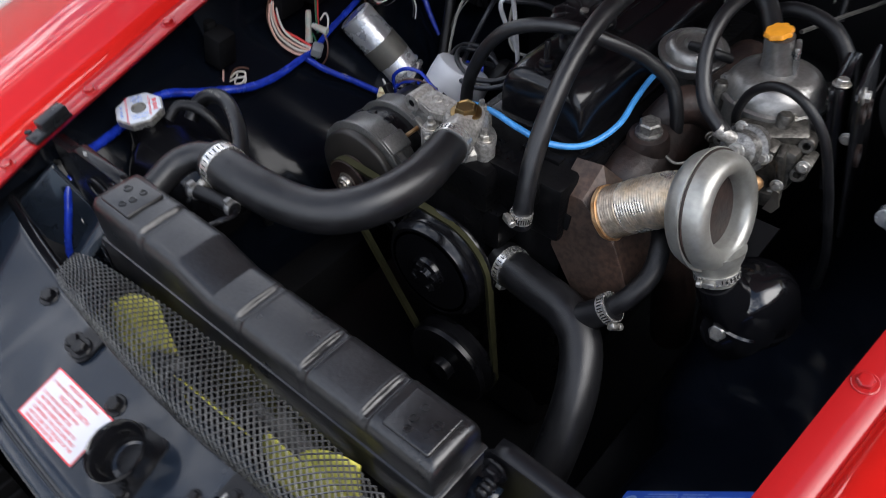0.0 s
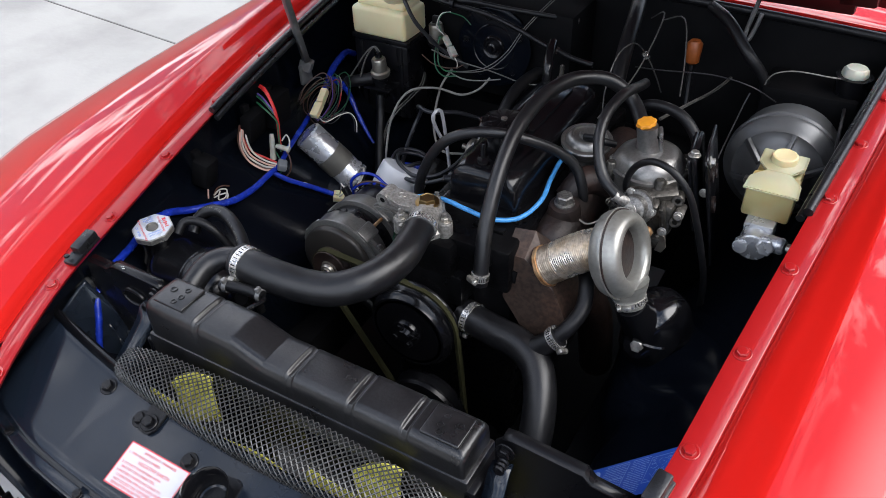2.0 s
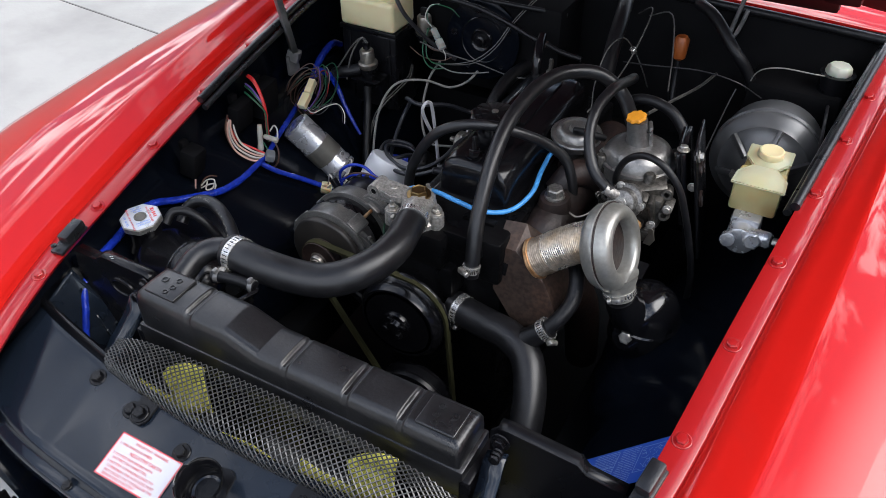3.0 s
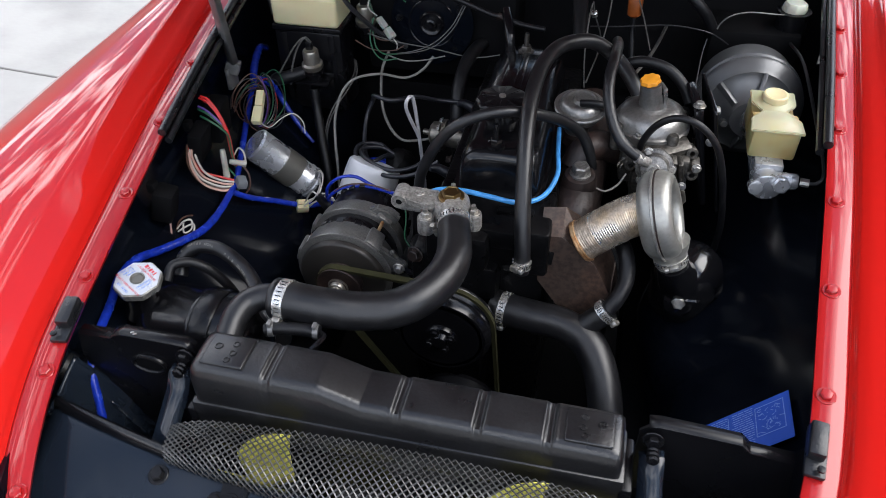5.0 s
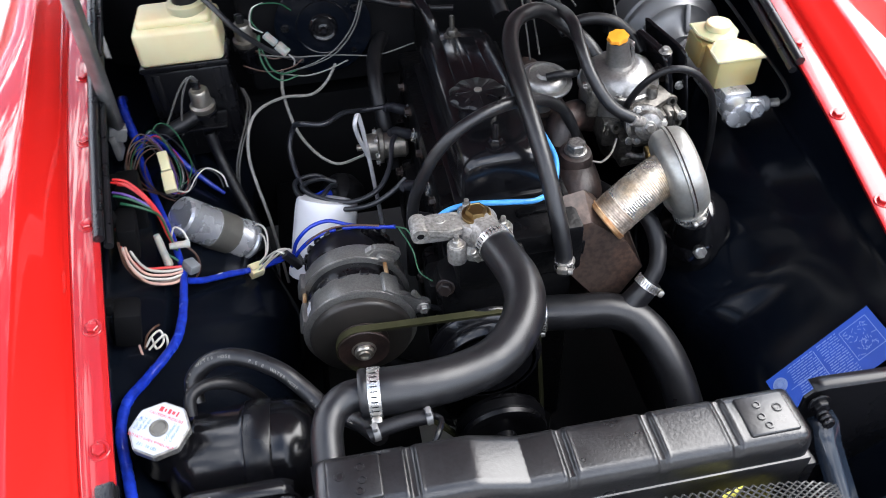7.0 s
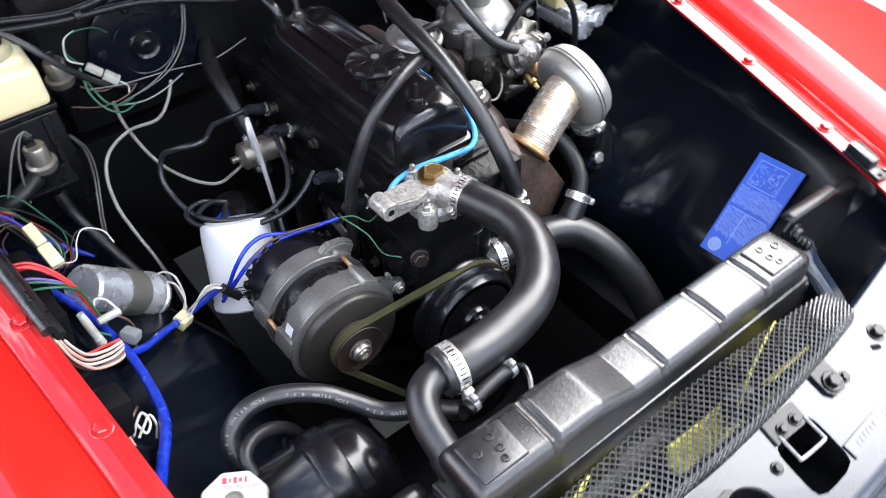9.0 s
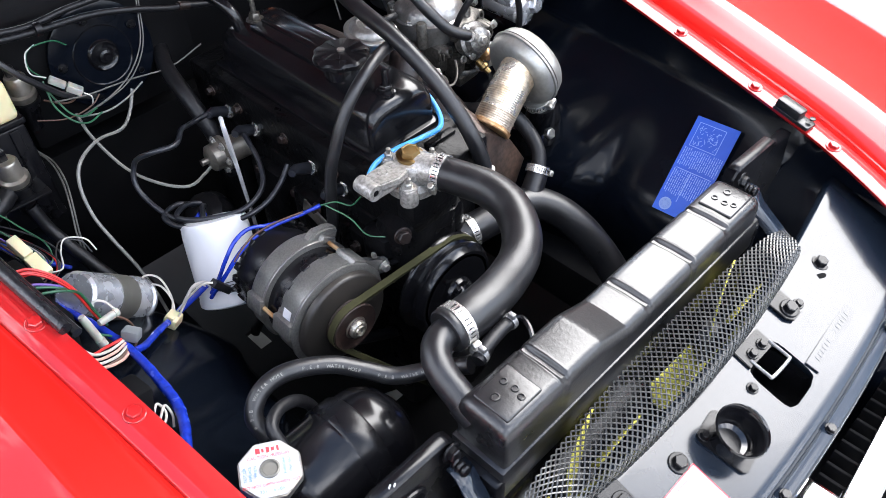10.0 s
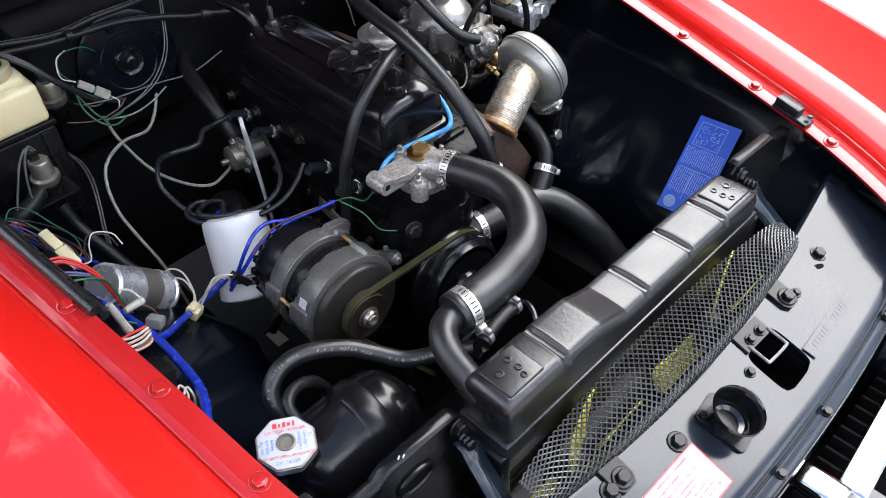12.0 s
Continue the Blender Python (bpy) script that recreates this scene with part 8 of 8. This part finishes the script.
    wires("grey_cables", "pale grey cables hanging behind the oil filter", [
        (W_GREYL, [(-0.235, 0.790, 0.688), (-0.238, 0.752, 0.668), (-0.226, 0.704, 0.632), (-0.202, 0.664, 0.612), (-0.172, 0.640, 0.602), (-0.140, 0.650, 0.600), (-0.125, 0.655, 0.602)]),
        (W_GREYL, [(-0.150, 0.785, 0.690), (-0.168, 0.772, 0.668), (-0.195, 0.752, 0.660), (-0.237, 0.735, 0.672), (-0.276, 0.710, 0.671), (-0.295, 0.690, 0.652), (-0.302, 0.665, 0.618), (-0.297, 0.640, 0.582), (-0.289, 0.618, 0.545), (-0.284, 0.600, 0.50), (-0.280, 0.585, 0.42)])], 0.0024)
    wires("inner_wing_cables", "grey cables running down the inner side of the bay", [
        (W_GREY, [(-0.306, 0.800, 0.661), (-0.298, 0.772, 0.649), (-0.303, 0.735, 0.637), (-0.316, 0.700, 0.618), (-0.328, 0.682, 0.585), (-0.334, 0.67, 0.53), (-0.336, 0.66, 0.45)]),
        (W_GREY, [(-0.303, 0.800, 0.659), (-0.294, 0.772, 0.647), (-0.299, 0.735, 0.635), (-0.313, 0.700, 0.615), (-0.325, 0.681, 0.582), (-0.331, 0.669, 0.53), (-0.333, 0.659, 0.45)])], 0.0013)
    wires("throttle_cable", "thin bright throttle cable strung across the bulkhead", [
        (W_GREY, [(-0.262, 0.760, 0.735), (-0.215, 0.772, 0.718), (-0.15, 0.785, 0.705), (-0.08, 0.795, 0.690), (-0.02, 0.80, 0.70)]),
        (W_GREY, [(0.10, 0.93, 0.80), (0.14, 0.86, 0.842), (0.15, 0.78, 0.825), (0.145, 0.70, 0.79), (0.130, 0.60, 0.768)]),
        (W_GREY, [(0.12, 0.93, 0.80), (0.17, 0.88, 0.83), (0.20, 0.80, 0.80), (0.22, 0.72, 0.77)]),
        (W_GREY, [(0.127, 0.634, 0.740), (0.122, 0.645, 0.790), (0.121, 0.690, 0.830), (0.122, 0.770, 0.820), (0.123, 0.847, 0.768), (0.135, 0.880, 0.720), (0.142, 0.915, 0.670)]),
        (W_GREYL, [(0.327, 0.832, 0.765), (0.330, 0.826, 0.778), (0.342, 0.818, 0.795), (0.370, 0.826, 0.800), (0.415, 0.850, 0.790), (0.440, 0.875, 0.780)]),
        (W_BLACK, [(0.12, 0.80, 0.765), (0.167, 0.793, 0.772), (0.249, 0.803, 0.777), (0.311, 0.802, 0.771), (0.35, 0.83, 0.74)]),
        (W_BLACK, [(0.300, 0.700, 0.690), (0.303, 0.750, 0.715), (0.307, 0.79, 0.742), (0.311, 0.802, 0.760)])], 0.0012)
    wires("heater_cable", "grey sheathed cable before the bulkhead", [(W_GREY, [(0.20, 0.70, 0.735), (0.221, 0.771, 0.730), (0.240, 0.884, 0.709), (0.253, 0.958, 0.705)])], 0.0030, category="cable")
    th = thing("cable_ferrule", (0.123, 0.845, 0.768), "small bright steel cable ferrule", "ferrule")
    part("ferrule", lathe(bmesh.new(), [(0.004, -0.006), (0.006, -0.004), (0.006, 0.004), (0.004, 0.006)], (0.123, 0.845, 0.768), (0.2, 0.5, -0.8), 10), STEEL, th)
    hose("servo_vacuum_hose", [(0.20, 0.94, 0.835), (0.24, 0.90, 0.83), (0.285, 0.86, 0.80), (0.315, 0.862, 0.765), (0.330, 0.867, 0.722), (0.333, 0.86, 0.64)], 0.0095, "black rubber vacuum hose in front of the bulkhead", SOFTRUB, 14)
    hose("fuel_hose", [(0.170, 0.640, 0.775), (0.205, 0.640, 0.790), (0.245, 0.635, 0.785), (0.272, 0.625, 0.765), (0.285, 0.61, 0.745)], 0.0085, "black rubber fuel hose behind the carburettor", SOFTRUB, 12)
    bh = hose("bulkhead_hose", [(-0.50, 0.82, 0.85), (-0.41, 0.80, 0.842), (-0.324, 0.80, 0.827), (-0.255, 0.80, 0.815), (-0.167, 0.80, 0.807), (-0.105, 0.80, 0.791), (-0.052, 0.80, 0.772), (-0.030, 0.80, 0.768), (0.005, 0.80, 0.757), (0.045, 0.80, 0.752)], 0.0048, "black rubber hose along the bulkhead", SOFTRUB, 12)
    part("tee_piece", tube(bmesh.new(), [(-0.038, 0.80, 0.770), (-0.022, 0.80, 0.765)], 0.0062, 12, 1), RUSTDARK, bh)
    part("band", lathe(bmesh.new(), [(0.0085, -0.004), (0.0090, -0.004), (0.0090, 0.004), (0.0085, 0.004)], (-0.235, 0.798, 0.816), (1, 0, -0.1), 20), SOFTRUB, bh)
    hose("bulkhead_cable", [(-0.50, 0.84, 0.86), (-0.41, 0.81, 0.852), (-0.324, 0.806, 0.836), (-0.250, 0.805, 0.821), (-0.190, 0.806, 0.823), (-0.134, 0.81, 0.820), (-0.07, 0.83, 0.812), (-0.01, 0.86, 0.80)], 0.0044, "second black hose along the bulkhead", SOFTRUB, 12)
    hose("heater_pipe", [(-0.06, 0.86, 0.70), (-0.085, 0.80, 0.69), (-0.092, 0.74, 0.665), (-0.088, 0.70, 0.62), (-0.080, 0.68, 0.55)], 0.0125, "black rubber heater pipe behind the block", SOFTRUB, 14)
    hose("valve_hose", [(0.075, 0.93, 0.83), (0.09, 0.86, 0.82), (0.10, 0.80, 0.80), (0.11, 0.74, 0.76)], 0.013, "black rubber hose at the back of the engine", SOFTRUB, 14)
    th = thing("orange_filter", (0.19, 0.90, 0.74), "small orange inline filter on the bulkhead", "filter")
    part("bowl", lathe(bmesh.new(), [(0.006, -0.024), (0.012, -0.019), (0.0135, 0.014), (0.009, 0.020), (0, 0.021)], (0.190, 0.906, 0.765), (0, 0, 1), 20), AMBERDARK, th)
    part("pipe", tube(bmesh.new(), [(0.190, 0.906, 0.742), (0.192, 0.90, 0.71), (0.198, 0.88, 0.67)], 0.005, 10, 3), SOFTRUB, th)


CLIPGREY = material("grey_plastic_clip", (0.16, 0.17, 0.18), 0.4)
W_GREYL = material("pale_grey_cable", (0.17, 0.165, 0.15), 0.42, spots=0.5, scale=50)
AMBERDARK = material("dirty_orange_plastic", (0.26, 0.065, 0.012), 0.4, spots=0.5, scale=50)


def nose():
    """Grille mouth below the front panel."""
    th = thing("grille_surround", (0, -0.24, 0.50), "bright chrome grille surround bars", "car grille")
    bm = bmesh.new()
    rbox(bm, (0.24, -0.236, 0.500), (0.36, 0.034, 0.018), 0.005, pose(0, 0, 0, 0, 0, 4))
    rbox(bm, (-0.24, -0.236, 0.500), (0.36, 0.034, 0.018), 0.005, pose(0, 0, 0, 0, 0, -4))
    part("lower_bar", bm, CHROME, th)
    bm = bmesh.new()
    rbox(bm, (0.048, -0.212, 0.503), (0.034, 0.075, 0.018), 0.005)
    part("center_bar", bm, CHROME, th)
    gr = thing("grille_mesh", (0, -0.21, 0.40), "dark ribbed plastic grille insert", "car grille")
    for k in range(40):
        x = -0.38 + k * 0.0195
        piece("slat", SLAT, Matrix.Translation((x, -0.215, 0.43)), gr)
    bm = bmesh.new()
    rbox(bm, (0, -0.20, 0.34), (0.80, 0.03, 0.10), 0.01)
    tagged(part("front_valance", bm, DARK), "dark panel below the grille", "car panel")
    hose("horn_wire", [(0.04, -0.11, 0.46), (0.08, -0.15, 0.485), (0.115, -0.178, 0.500), (0.15, -0.165, 0.50), (0.17, -0.13, 0.48)], 0.009, "blue taped wire behind the grille", BLUETAPE, 12, "wire")
    hose("left_horn_wire", [(-0.33, -0.13, 0.50), (-0.30, -0.15, 0.50), (-0.27, -0.15, 0.49), (-0.25, -0.12, 0.47)], 0.008, "blue taped wire below the front panel", BLUETAPE, 12, "wire")


SLAT = finish(rbox(bmesh.new(), (0, 0, 0), (0.005, 0.03, 0.13), 0.001, None, 1), "slat", DARK)

# ---------------------------------------------------------------- build
ground()
ground_joints()
far_walls()
for s in (-1, 1):
    wing(s)
    inner_wing(s)
    radiator_bracket(s)
lit_wing_end()
firewall()
bonnet()
slam_panel()
lock_parts()
warning_label()
blue_sticker()
radiator()
stone_guard()
cooling_fan(-0.137, 1.70)
cooling_fan(0.136, 1.68)
top_hose()
bottom_hose()
bleed_pipe()
expansion_tank()
engine()
rocker_cover()
thermostat()
alternator()
pulleys()
oil_filter()
dipstick_and_plugs()
heat_shroud()
heat_duct()
carburettor()
brakes()
washer_bottle()
left_units()
wiring()
nose()
